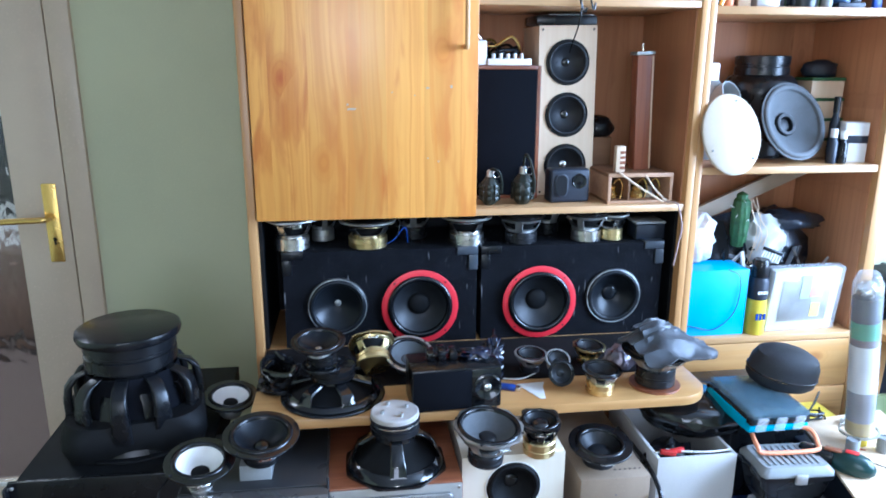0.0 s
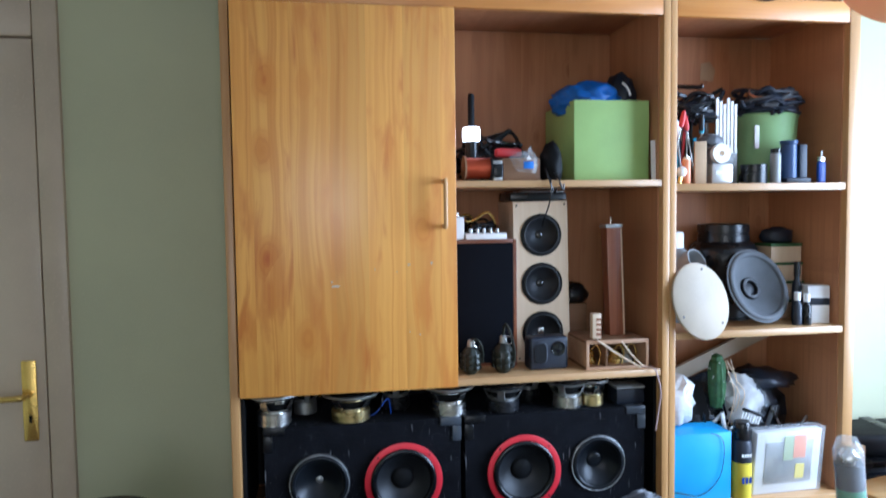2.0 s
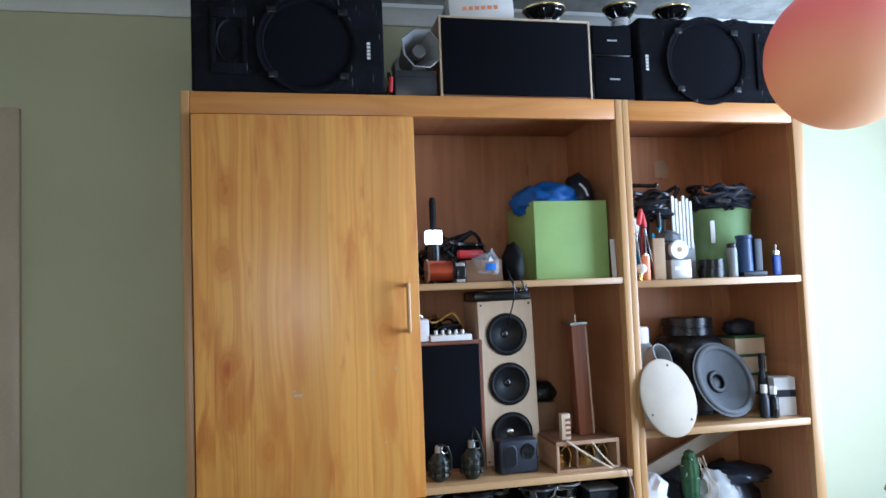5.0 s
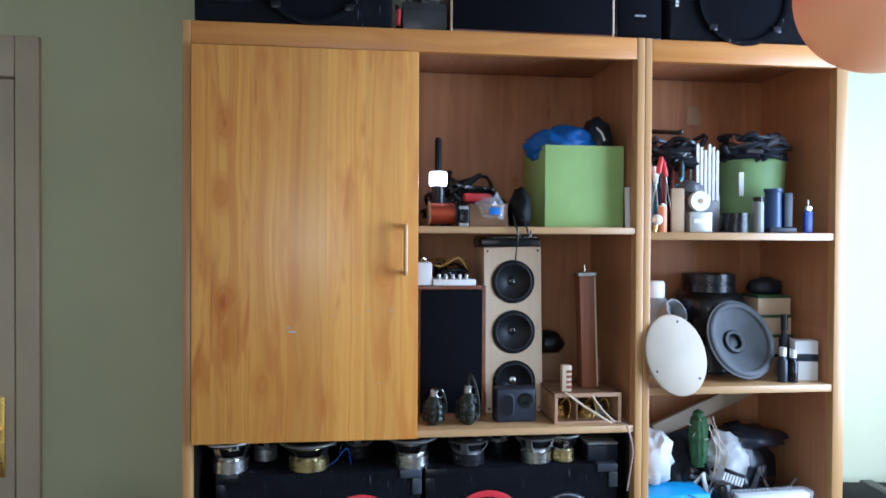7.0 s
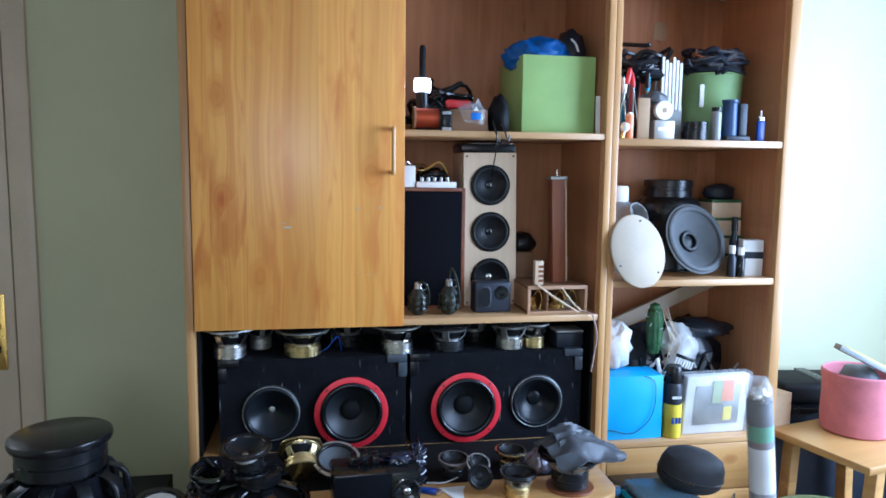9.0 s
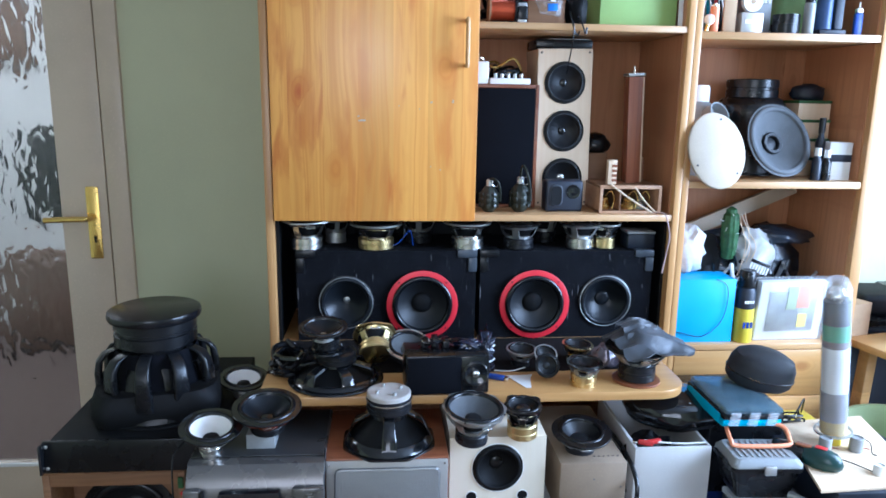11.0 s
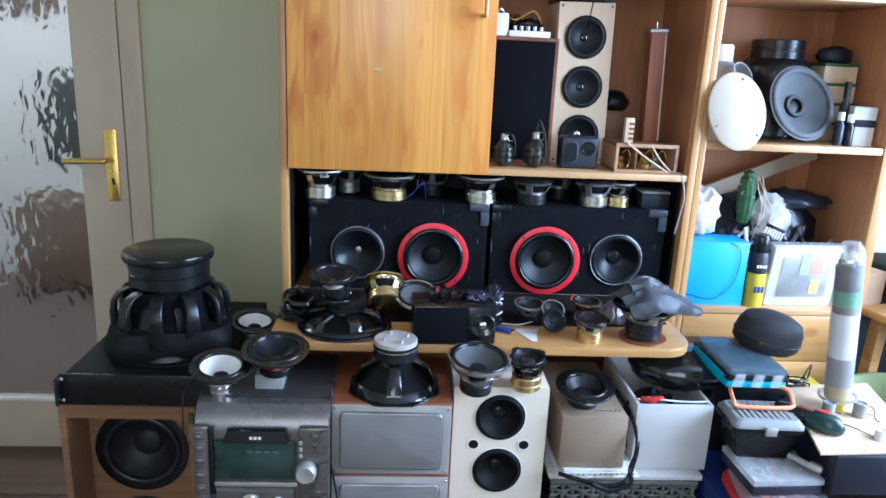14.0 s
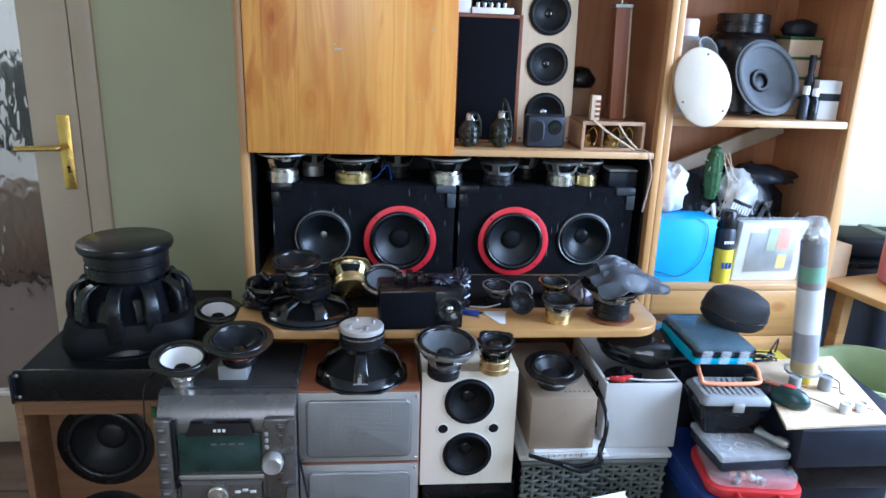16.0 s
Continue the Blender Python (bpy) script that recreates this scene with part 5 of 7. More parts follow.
part("post", lathe([(0.021, 0.0145), (0.02, 0.105), (0.023, 0.107), (0.023, 0.115), (0, 0.117)], 20), surface("slate_blue_plastic", (0.02, 0.055, 0.15), 0.4, var=0.15, bump=0.04), o, at=Matrix.Translation((-0.016, 0.005, 0)))
part("post", box(0.008, 0.032, -0.008, 0.014, 0.0145, 0.105, 0.003), NAVY, o)
o = thing("lighter", "blue plastic lighter standing upright", "lighter", (2.862, 2.275, B1))
part("body", box(-0.012, 0.012, -0.006, 0.006, 0, 0.058, 0.004), BLUEP, o)
part("head", box(-0.01, 0.01, -0.005, 0.005, 0.0582, 0.07, 0.002), CHROME, o)
part("wick", lathe([(0.0025, 0.0702), (0.0025, 0.086), (0, 0.087)], 10), WHITE_PL, o)

tagged(part("torn_label", moved(prism([(-0.02, -0.026), (0.022, -0.03), (0.03, 0.004), (0.012, 0.03), (-0.018, 0.024)], 0, 0.0012, 0), pose(2.69, UB - 0.0122, 1.925) @ FRONT), CARD), "torn pale label stuck to the bookcase back", "label")
random.seed(23)
for k in range(9):
    q = thing("screwdriver", "small screwdriver with coloured grip standing in the clutter", "screwdriver", pose(2.445 + 0.013 * k, 2.33 + 0.012 * (k % 3), B1, random.uniform(-8, 8), random.uniform(-10, 10), 0), "screwdrivers in the clutter")
    h = random.uniform(0.1, 0.16)
    part("blade", lathe([(0.0022, 0), (0.0022, h), (0, h)], 8), STEEL, q)
    part("grip", lathe([(0, h), (0.006, h + 0.002), (0.0075, h + 0.012), (0.006, h + 0.04), (0.004, h + 0.046), (0, h + 0.046)], 12), (REDP, TEAL, BLK, WHITE_PL, ORANGE, NAVY)[k % 6], q)
cable_heap("grey and dark red flexes over the tub", (2.785, 2.385, B1 + 0.215), 0.09, 0.05, 0.06, 0.004, 7, GREYBAG, MAHOG)

# ---- bookcase, middle compartment ----
B2 = 1.1835
o = thing("oval_cover", "white oval speaker cover leaning on the shelf edge", "cover", pose(2.484, 2.236, B2 + 0.081, 82, 0, 8) @ Matrix.Rotation(radians(20), 4, "Z"))
part("disc", lathe([(0, 0), (0.098, 0), (0.101, 0.003), (0.1, 0.008), (0.094, 0.011), (0, 0.012)], 48, 0.82, 1.03), OFFWHITE, o)
for a in (60, 190, 300):
    part("screw_hole", lathe([(0, 0.0122), (0.003, 0.0122), (0.003, 0.0128), (0, 0.0128)], 10), BLK, o, at=Matrix.Translation((0.07 * math.cos(radians(a)), 0.088 * math.sin(radians(a)), -0.0002)))
o = thing("pipe_elbow", "grey plastic pipe branch with white cap", "pipe", pose(2.51, 2.43, B2, 0, 0, 0))
part("pipe", lathe([(0, 0), (0.05, 0), (0.05, 0.16), (0.045, 0.19), (0.032, 0.21), (0, 0.21)], 30), GREY_PL, o)
part("branch", moved(lathe([(0.036, 0), (0.036, 0.06), (0.032, 0.06), (0.03, 0.01), (0, 0.01)], 28), pose(0.015, -0.02, 0.15, 62, 0, 25)), GREY_PL, o)
part("cap", lathe([(0, 0.2102), (0.03, 0.2102), (0.03, 0.25), (0.026, 0.256), (0, 0.257)], 26), WHITE_PL, o, "white plastic cap")
BIG_ONE = driver("large black driver standing face down behind others", pose(2.69, 2.47, B2 + 0.276, 180, 0, 20), 0.096, 0.275, 0.76, 0.2, basket=BLK, magnet=BLK, spokes=8, bulge=0.16)
part("rear_cover", lathe([(0.07, 0.05), (0.085, 0.057), (0.097, 0.075), (0.1, 0.1), (0.094, 0.14), (0.086, 0.2), (0.086, 0.268)], 44), BLK, BIG_ONE, "smooth black cast back")
GREY_ONE = driver("grey paper cone driver leaning back on the shelf", pose(2.69, 2.365, B2 + 0.086, 68, 0, 13), 0.106, 0.06, 0.6, 0.4, cone=CONE_GREY, ring=CONE_GREY, surround=CONE_GREY, cap=CONE, cap_r=0.2, basket=STEEL, cone_r=0.8, depth=0.34)
part("coil_former", lathe([(0.0315, 0.02), (0.0315, 0.034), (0.029, 0.0362), (0.0215, 0.0362), (0.0195, 0.034), (0.0195, 0.02)], 32), CONE, GREY_ONE, "dark open coil former")
for k in range(4):
    o = thing("pale_box", "small pale wooden box with green edges in a stack", "box", (2.852 - 0.003 * k, 2.42, B2 + 0.0545 * k), "stacked pale boxes")
    part("body", box(-0.048, 0.048, -0.03, 0.05, 0.0, 0.046, 0.001), BIRCH, o)
    part("lid", box(-0.05, 0.05, -0.032, 0.052, 0.0462, 0.0543, 0.001), PLANT, o, "thin green lid")
tagged(part("rolled_pouch", moved(blob(0.05, 0.03, 0.03, 0.2, 2.5, 15), Matrix.Translation((2.845, 2.44, B2 + 0.2185))), NAVY), "rolled dark pouch on the stacked boxes", "pouch")
o = thing("striped_carton", "small white carton with a black band", "carton", pose(2.870, 2.285, B2, 0, 0, -12))
part("body", box(-0.03, 0.03, 0, 0.05, 0, 0.105, 0.002), PAPER, o)
part("band", box(-0.0304, 0.0304, -0.0004, 0.0504, 0.05, 0.072, 0.002), NAVY, o)
for bx, by, hh, m in ((2.825, 2.275, 0.085, BLK), (2.8, 2.28, 0.09, NAVY), (2.838, 2.335, 0.17, NAVY)):
    o = thing("small_bottle", "small dark bottle with pale cap", "bottle", (bx, by, B2), "small bottles")
    part("body", lathe([(0, 0), (0.012, 0), (0.013, 0.002), (0.013, hh * 0.6), (0.007, hh * 0.72), (0.007, hh * 0.75), (0, hh * 0.75)], 18), m, o)
    part("cap", lathe([(0, hh * 0.752), (0.009, hh * 0.752), (0.009, hh), (0, hh)], 16), WHITE_PL if hh < 0.1 else BLK, o)

# ---- bookcase, lower compartment ----
B3 = 0.7205
o = thing("blue_magazine_file", "bright sky blue cardboard file box", "file box", pose(2.5, 2.252, B3, 0, 0, 0))
part("shell", box(-0.091, 0.091, 0, 0.1, 0, 0.185, 0.002), BLUE, o)
part("spine_edge", box(-0.0975, -0.0915, 0.002, 0.1, 0.0, 0.18, 0.001), WHITE_PL, o, "white edge")
part("loose_wire", tube([(0.03, -0.001, 0.186), (0.06, -0.004, 0.17), (0.066, -0.005, 0.12), (0.05, -0.006, 0.06), (0.0, -0.006, 0.02), (-0.06, -0.006, 0.03), (-0.085, -0.005, 0.035)], 0.0011, 5), BLK, o)
o = thing("spray_can", "yellow spray can with black cap", "spray can", (2.627, 2.262, B3))
part("can", lathe([(0, 0), (0.024, 0), (0.026, 0.003), (0.026, 0.1)], 28), YELLOW, o)
part("upper_can", lathe([(0.026, 0.1002), (0.026, 0.15), (0.022, 0.16), (0, 0.162)], 28), NAVY, o)
part("cap", lathe([(0, 0.1622), (0.021, 0.1622), (0.022, 0.165), (0.022, 0.205), (0.019, 0.21), (0, 0.21)], 26), BLK, o)
part("print", moved(bars(-0.014, 0.045, 0.007, 0.018, 3, False), Matrix.Translation((0, -0.0268, 0))), BLUEP, o, "blue unreadable letters")
part("print", moved(bars(-0.015, 0.118, 0.005, 0.008, 4, False), Matrix.Translation((0, -0.0268, 0))), PAPER, o, "white unreadable letters")
o = thing("bagged_frame", "white framed box sealed in clear plastic bag", "package", pose(2.762, 2.262, B3, 6, 0, 2))
part("panel", box(-0.1, 0.1, 0.004, 0.03, 0, 0.178, 0.003), WHITE_PL, o)
part("recess", box(-0.072, 0.074, 0.0015, 0.0038, 0.028, 0.15, 0.001), STEEL, o, "grey metal insert")
part("sticker", box(-0.018, 0.012, -0.0005, 0.0012, 0.095, 0.165, 0.0004, 1), BUCKET, o, "green printed sticker")
part("sticker", box(0.0125, 0.05, -0.0005, 0.0012, 0.1, 0.165, 0.0004, 1), ORANGE, o, "red printed sticker")
part("sticker", box(0.022, 0.05, -0.0005, 0.0012, 0.04, 0.082, 0.0004, 1), YELLOW, o, "yellow printed sticker")
part("clear_bag", box(-0.106, 0.106, -0.003, 0.034, 0, 0.186, 0.004), film_plastic("bag_film", (0.8, 0.82, 0.84), 0.22, 0.12, 0.8), o)
for bx, by, bz, sx, sy, sz, m, lab, sd in ((2.465, 2.40, 0, 0.045, 0.06, 0.2, MILKY, "crumpled white plastic bag", 21), (2.482, 2.36, 0.19, 0.05, 0.05, 0.085, MILKY, "crumpled white plastic bag", 24), (2.72, 2.46, 0, 0.17, 0.09, 0.19, SMOKE, "heap of dark plastic bags", 31), (2.79, 2.43, 0.26, 0.1, 0.07, 0.03, SMOKE, "folded black plastic sheet", 33),
                                           (2.70, 2.385, 0.17, 0.055, 0.045, 0.085, MILKY, "crumpled clear bag", 35), (2.56, 2.42, 0, 0.06, 0.06, 0.17, BLK_MAT, "black bag of clutter", 37)):
    tagged(part("plastic_bag", moved(blob(sx, sy, sz, 0.42, 3.6, sd), Matrix.Translation((bx, by, B3 + bz))), m), lab + " on the shelf", "bag")
o = thing("cactus", "dark green cactus with pale spines and twigs", "plant", pose(2.618, 2.372, B3 + 0.215, 4, -3, 0) @ Matrix.Diagonal((0.82, 0.82, 0.95, 1)))
_bm = lathe([(0, 0)] + [((0.02 + 0.008 * math.sin(z * 18)) * (1 if z < 0.15 else 0.75), z) for z in [0.006 * q for q in range(1, 28)]] + [(0, 0.171)], 28)
for _v in _bm.verts:
    _a = math.atan2(_v.co.y, _v.co.x)
    _k = 1 + 0.13 * math.cos(9 * _a) + 0.12 * noise.noise(_v.co * 60)
    _v.co.x, _v.co.y = _v.co.x * _k, _v.co.y * _k
part("stem", _bm, PLANT, o)
random.seed(3)
for k in range(14):
    a, z = random.uniform(0, 6.28), random.uniform(0.02, 0.16)
    part("spine", tube([(0.022 * math.cos(a), 0.022 * math.sin(a), z), (0.036 * math.cos(a), 0.036 * math.sin(a), z + random.uniform(-0.01, 0.012))], 0.0011, 5, 1), PAPER, o)
for k in range(5):
    x = random.uniform(0.0, 0.05)
    part("twig", tube([(x, -0.02, -0.05), (x + random.uniform(0.0, 0.04), -0.035, 0.04), (x + random.uniform(-0.02, 0.03), -0.03, 0.09), (x + random.uniform(-0.03, 0.02), -0.03, random.uniform(0.1, 0.16))], 0.0013, 5), BIRCH, o)
random.seed(17)
for k in range(26):
    x, y, z, s = random.uniform(2.45, 2.88), random.uniform(2.29, 2.38), B3 + random.uniform(0.14, 0.2), random.uniform(0.02, 0.06)
    m, nm, lb = ((BLK, "plastic_strip", "black plastic strip in the clutter"), (WHITE_PL, "white_scrap", "white plastic scrap in the clutter"), (STEEL, "metal_strip", "grey metal strip in the clutter"), (BLK, "plastic_strip", "black plastic strip in the clutter"), (GREYBAG, "grey_scrap", "grey fabric scrap in the clutter"))[k % 5]
    tagged(part(nm, moved(box(-s, s, -0.003, 0.003, -0.006, 0.006, 0.001), pose(x, y, z, random.uniform(-40, 40), random.uniform(-80, 80), random.uniform(-40, 40))), m), lb, "scrap", "clutter scraps")
o = thing("plank_offcut", "pale wooden offcut leaning across the compartment", "offcut", pose(2.70, 2.5, B3 + 0.345, 0, -23, 0))
part("board", box(-0.17, 0.19, -0.008, 0.008, -0.022, 0.022, 0.002), OFFWHITE, o)
o = thing("hair_clip", "black comb-like clip with white teeth", "comb", pose(2.68, 2.3, B3 + 0.215, 0, 20, 0))
part("bar", box(-0.03, 0.03, -0.004, 0.004, 0, 0.01, 0.002), BLK, o)
for k in range(7):
    part("tooth", box(-0.028 + 0.009 * k, -0.024 + 0.009 * k, -0.003, 0.003, -0.024, -0.0002, 0.0005, 1), WHITE_PL, o)
o = thing("cardboard_flap", "tan cardboard box beside the bookcase", "carton", pose(2.985, 2.3, 0.72, 0, 0, 20))
part("side", box(-0.03, 0.05, -0.02, 0.12, 0.001, 0.1, 0.001), CARD, o)

# ---- drivers on the two carpeted boxes ----
ROW = ((1.387, 0.050, CHROME, CONE, 1), (1.462, 0.034, STEEL, CONE, 0), (1.577, 0.056, GOLD, CONE, 1), (1.70, 0.042, FERRITE, CONE, 0), (1.83, 0.052, CHROME, CONE, 1), (1.975, 0.048, FERRITE, CONE_GREY, 1), (2.068, 0.036, BLK, CONE, 0), (2.15, 0.046, CHROME, CONE, 1), (2.222, 0.034, GOLD, CONE, 1))
for k, (x, R, mg, cn, near) in enumerate(ROW):
    driver("small %s driver in a row on the box" % ("silver-magnet" if mg is CHROME else "brass-magnet" if mg is GOLD else "dark"), pose(x, 2.318 if near else 2.40, 0.9855, 0, 0, 20 + 37 * k), R * 1.28, 0.078 - 0.004 * (k % 3), 0.68, 0.42, basket=CHROME if near and k % 2 == 0 else STEEL, magnet=mg, ring=BLK_GLOSS if k % 2 else STEEL, cone=cn, spokes=4, flange="tabs" if k % 3 == 0 else "round")
o = thing("adapter_box", "grey-blue plastic adapter box on the carpeted box", "electronics", (2.325, 2.29, 0.9855))
part("body", box(-0.045, 0.035, 0, 0.07, 0, 0.042, 0.006), NAVY, o)
part("lid", box(-0.046, 0.036, -0.001, 0.071, 0.0422, 0.05, 0.004), GREY_PL, o)
o = thing("blue_wire", "thin blue wires on the carpeted box", "cable", (1.64, 2.31, 0.9855))
part("wire", tube([(-0.03, 0.0, 0.002), (0.0, -0.02, 0.02), (0.03, -0.01, 0.05), (0.04, 0.02, 0.003)], 0.0016, 5), BLUEP, o)
part("wire", tube([(-0.01, 0.01, 0.002), (0.01, -0.02, 0.03), (0.02, -0.01, 0.06), (0.05, 0.03, 0.003)], 0.0016, 5), BLK, o)

# ---- on the desk plate ----
DZ = 0.7355
driver("large black driver lying face down on the desk", pose(1.485, 1.994, DZ + 0.072, 180, 0, 22), 0.113, 0.072, 0.44, 0.36, basket=BLK_GLOSS, magnet=BLK, ring=BLK_GLOSS, spokes=6, bulge=0.2)
driver("black driver face down stacked on a larger one", pose(1.465, 1.985, DZ + 0.0725 + 0.033, 180, 0, 0), 0.044, 0.033, 0.74, 0.7, magnet=BLK, basket=BLK_GLOSS, holes=0)
driver("black glossy driver cone up on top of a stack", pose(1.459, 1.976, DZ + 0.106, 8, 0, 0), 0.057, 0.032, 0.45, 0.3, cone=CONE_GLOSS, cap=STEEL, cap_r=0.12, magnet=STEEL, basket=BLK, depth=0.3)
cable_heap("black cables lying on the desk by the drivers", (1.365, 2.07, DZ), 0.045, 0.09, 0.05, 0.006, 6, BLK, BLK_GLOSS)
driver("brass-coloured driver basket tipped on its side", pose(1.578, 2.055, DZ + 0.036, -56, 0, 4), 0.054, 0.06, 0.74, 0.42, basket=GOLD, magnet=GOLD, ring=GOLD, flange="tabs", spokes=4)
driver("black driver with grey cone tipped against others", pose(1.656, 2.085, DZ + 0.012, 22, 4, 0), 0.058, 0.05, 0.5, 0.3, cone=CONE_GREY, ring=STEEL, basket=BLK_GLOSS)
o = thing("centre_speaker", "small black centre speaker with a round tweeter", "loudspeaker", pose(1.743, 1.888, DZ, 0, 0, 3))
part("cabinet", box(-0.095, 0.095, 0, 0.1, 0, 0.094, 0.005), BLK, o)
part("grille", box(-0.092, 0.03, -0.0045, -0.0003, 0.004, 0.090, 0.003), CLOTH, o)
part("baffle", box(0.0305, 0.093, -0.003, -0.0003, 0.004, 0.090, 0.002), BLK_GLOSS, o)
tw = part("tweeter_ring", moved(lathe([(0.03, 0), (0.03, 0.004), (0.026, 0.006), (0.018, 0.002), (0.012, 0.0), (0, 0.0)], 32), pose(0.063, -0.0032, 0.05) @ FRONT), BLK_GLOSS, o)
part("tweeter_dome", moved(lathe([(0.0095, 0.0005), (0.008, 0.005), (0.004, 0.0075), (0, 0.008)], 20), pose(0.063, -0.0033, 0.05) @ FRONT), CHROME, tw, "silver dome")
o = thing("wire_bundle", "bundle of dark blue wires wrapped in clear film", "wire bundle", (1.845, 2.03, DZ))
NAVY_FILM = surface("navy_film", (0.009, 0.013, 0.03), 0.12, var=0.6, scale=60, bump=1.0, fine=90, coat=0.8)
part("film_wrap", blob(0.022, 0.03, 0.062, 0.55, 5, 41, sub=4), NAVY_FILM, o, "crinkled navy film")
for k in range(5):
    part("wire", tube([(0.016 - 0.006 * k, -0.02, 0.012 + 0.017 * k), (0.024, -0.006, 0.016 + 0.017 * k), (0.012, 0.018, 0.012 + 0.017 * k), (-0.02, 0.016, 0.014 + 0.017 * k)], 0.0022, 6, 4), WHITE_PL if k % 2 else NAVY, o)
tagged(part("film_scrap", moved(blob(0.034, 0.022, 0.011, 0.6, 4, 47), Matrix.Translation((1.79, 1.945, DZ + 0.0945))), NAVY_FILM), "crumpled navy film on the centre speaker", "film")
o = thing("connector_cable", "black plug connectors lying on the centre speaker", "cable", (1.735, 1.94, DZ + 0.0945))
for k in range(3):
    part("plug", box(-0.05 + 0.024 * k, -0.034 + 0.024 * k, -0.01, 0.03, 0.0, 0.018 + 0.005 * (k % 2), 0.003), BLK, o)
part("cord", tube([(-0.05, 0.0, 0.004), (-0.02, -0.02, 0.02), (0.01, 0.02, 0.01), (0.05, 0.0, 0.006)], 0.004, 6), BLK, o)
driver("small driver with grey rim cone up on desk", pose(1.943, 2.064, DZ, 5, 0, 15), 0.039, 0.045, 0.6, 0.4, ring=STEEL, basket=STEEL, holes=0)
driver("tiny driver tipped to face forward on desk", pose(1.985, 1.982, DZ + 0.028, 66, 0, 2), 0.03, 0.032, 0.7, 0.4, ring=BLK, basket=STEEL, magnet=STEEL, holes=0)
driver("tiny driver tipped back behind its twin", pose(1.992, 2.02, DZ + 0.026, 30, 0, 4), 0.029, 0.03, 0.7, 0.4, ring=STEEL, basket=STEEL, magnet=STEEL, holes=0)
driver("small brass-framed driver cone up near the box", pose(2.094, 2.092, DZ, 4, 0, 40), 0.04, 0.045, 0.6, 0.4, ring=GOLD, basket=GOLD, magnet=GOLD, holes=0)
driver("small driver with wide brass magnet cone up", pose(2.07, 1.939, DZ, 5, 0, 10), 0.043, 0.056, 0.72, 0.5, ring=BLK_GLOSS, basket=STEEL, magnet=GOLD, holes=0)
tagged(part("foil_scrap", moved(blob(0.034, 0.025, 0.03, 0.6, 4, 51), Matrix.Translation((2.158, 2.052, DZ))), surface("mauve_foil", (0.2, 0.18, 0.22), 0.2, 0.6, bump=0.8, fine=60)), "crumpled mauve foil on the desk", "foil")
driver("black driver wrapped in a grey nylon cloth", pose(2.205, 1.955, DZ + 0.006, 0, 0, 0), 0.078, 0.08, 0.56, 0.5, ring=BLK_GLOSS, magnet=FERRITE, basket=STEEL)
tagged(part("red_gasket", moved(ring(0.03, 0.056, 0, 0.005, 36), Matrix.Translation((2.205, 1.955, DZ))), MAHOG), "reddish brown gasket ring under a driver", "gasket")
def draped(sx, sy, n, height, thick=0.003):
    """A creased sheet thrown over something: raised and folded in the middle, hanging at its rim."""
    bm = bmesh.new()
    lay = []
    for t in (0.0, -thick):
        rows = []
        for j in range(n):
            row = []
            for i in range(n):
                u, v = 2 * i / (n - 1) - 1, 2 * j / (n - 1) - 1
                r = (u * u + v * v) ** 0.5
                pull = 1 + 0.16 * noise.noise(Vector((2.2 * u, 2.2 * v, 5.1)))
                crease = abs(noise.noise(Vector((1.2 * u + 2.0, 1.9 * v - 1.0, 3.3)))) + 0.12 * abs(noise.noise(Vector((3.0 * u, 2.4 * v, 9.0))))
                z = height * math.exp(-((u + 0.18) ** 2 * 1.6 + (v - 0.1) ** 2 * 2.2)) - 0.026 * crease - 0.022 * max(0.0, r - 0.7) + t
                row.append(bm.verts.new((sx * u * pull * (1 - 0.12 * v * v), sy * v * pull * (1 - 0.14 * u * u), z)))
            rows.append(row)
        lay.append(rows)
    for rows in lay:
        for j in range(n - 1):
            for i in range(n - 1):
                bm.faces.new((rows[j][i], rows[j][i + 1], rows[j + 1][i + 1], rows[j + 1][i]))
    top, low = lay
    rim = [(0, i) for i in range(n)] + [(j, n - 1) for j in range(1, n)] + [(n - 1, i) for i in range(n - 2, -1, -1)] + [(j, 0) for j in range(n - 2, 0, -1)]
    for (j, i), (q, p) in zip(rim, rim[1:] + rim[:1]):
        bm.faces.new((top[j][i], top[q][p], low[q][p], low[j][i]))
    bmesh.ops.recalc_face_normals(bm, faces=list(bm.faces))
    return bm


NYLON = surface("slate_nylon", (0.05, 0.056, 0.066), 0.42, var=0.2, bump=0.25, fine=160, sheen=0.1)
o = tagged(part("nylon_cloth", draped(0.09, 0.084, 34, 0.036), NYLON, at=pose(2.225, 1.95, DZ + 0.108, 0, 1, 12)), "crumpled grey nylon cloth draped over a driver", "cloth")
part("folded_flap", moved(draped(0.058, 0.04, 18, 0.012), pose(-0.008, 0.012, 0.03, 16, 4, 10)), NYLON, o)
o = thing("paper_scrap", "torn white paper scrap on the desk", "paper", (1.93, 1.962, DZ))
part("sheet", prism([(-0.035, 0.03), (0.0, -0.045), (0.012, -0.045), (0.02, 0.01), (0.03, 0.035)], 0, 0.001, 0), PAPER, o)
o = thing("lighter", "blue plastic lighter lying on the desk", "lighter", pose(1.868, 1.972, DZ, 0, 0, -25))
part("body", box(-0.022, 0.02, -0.008, 0.008, 0, 0.012, 0.004), BLUEP, o)
part("head", box(0.0202, 0.03, -0.007, 0.007, 0, 0.01, 0.001), CHROME, o)
o = thing("white_wire", "thin white wire lying across the desk", "cable", (1.9, 2.02, DZ))
part("wire", tube([(-0.03, 0.0, 0.003), (0.01, -0.01, 0.005), (0.05, 0.02, 0.002)], 0.0018, 5), WHITE_PL, o)


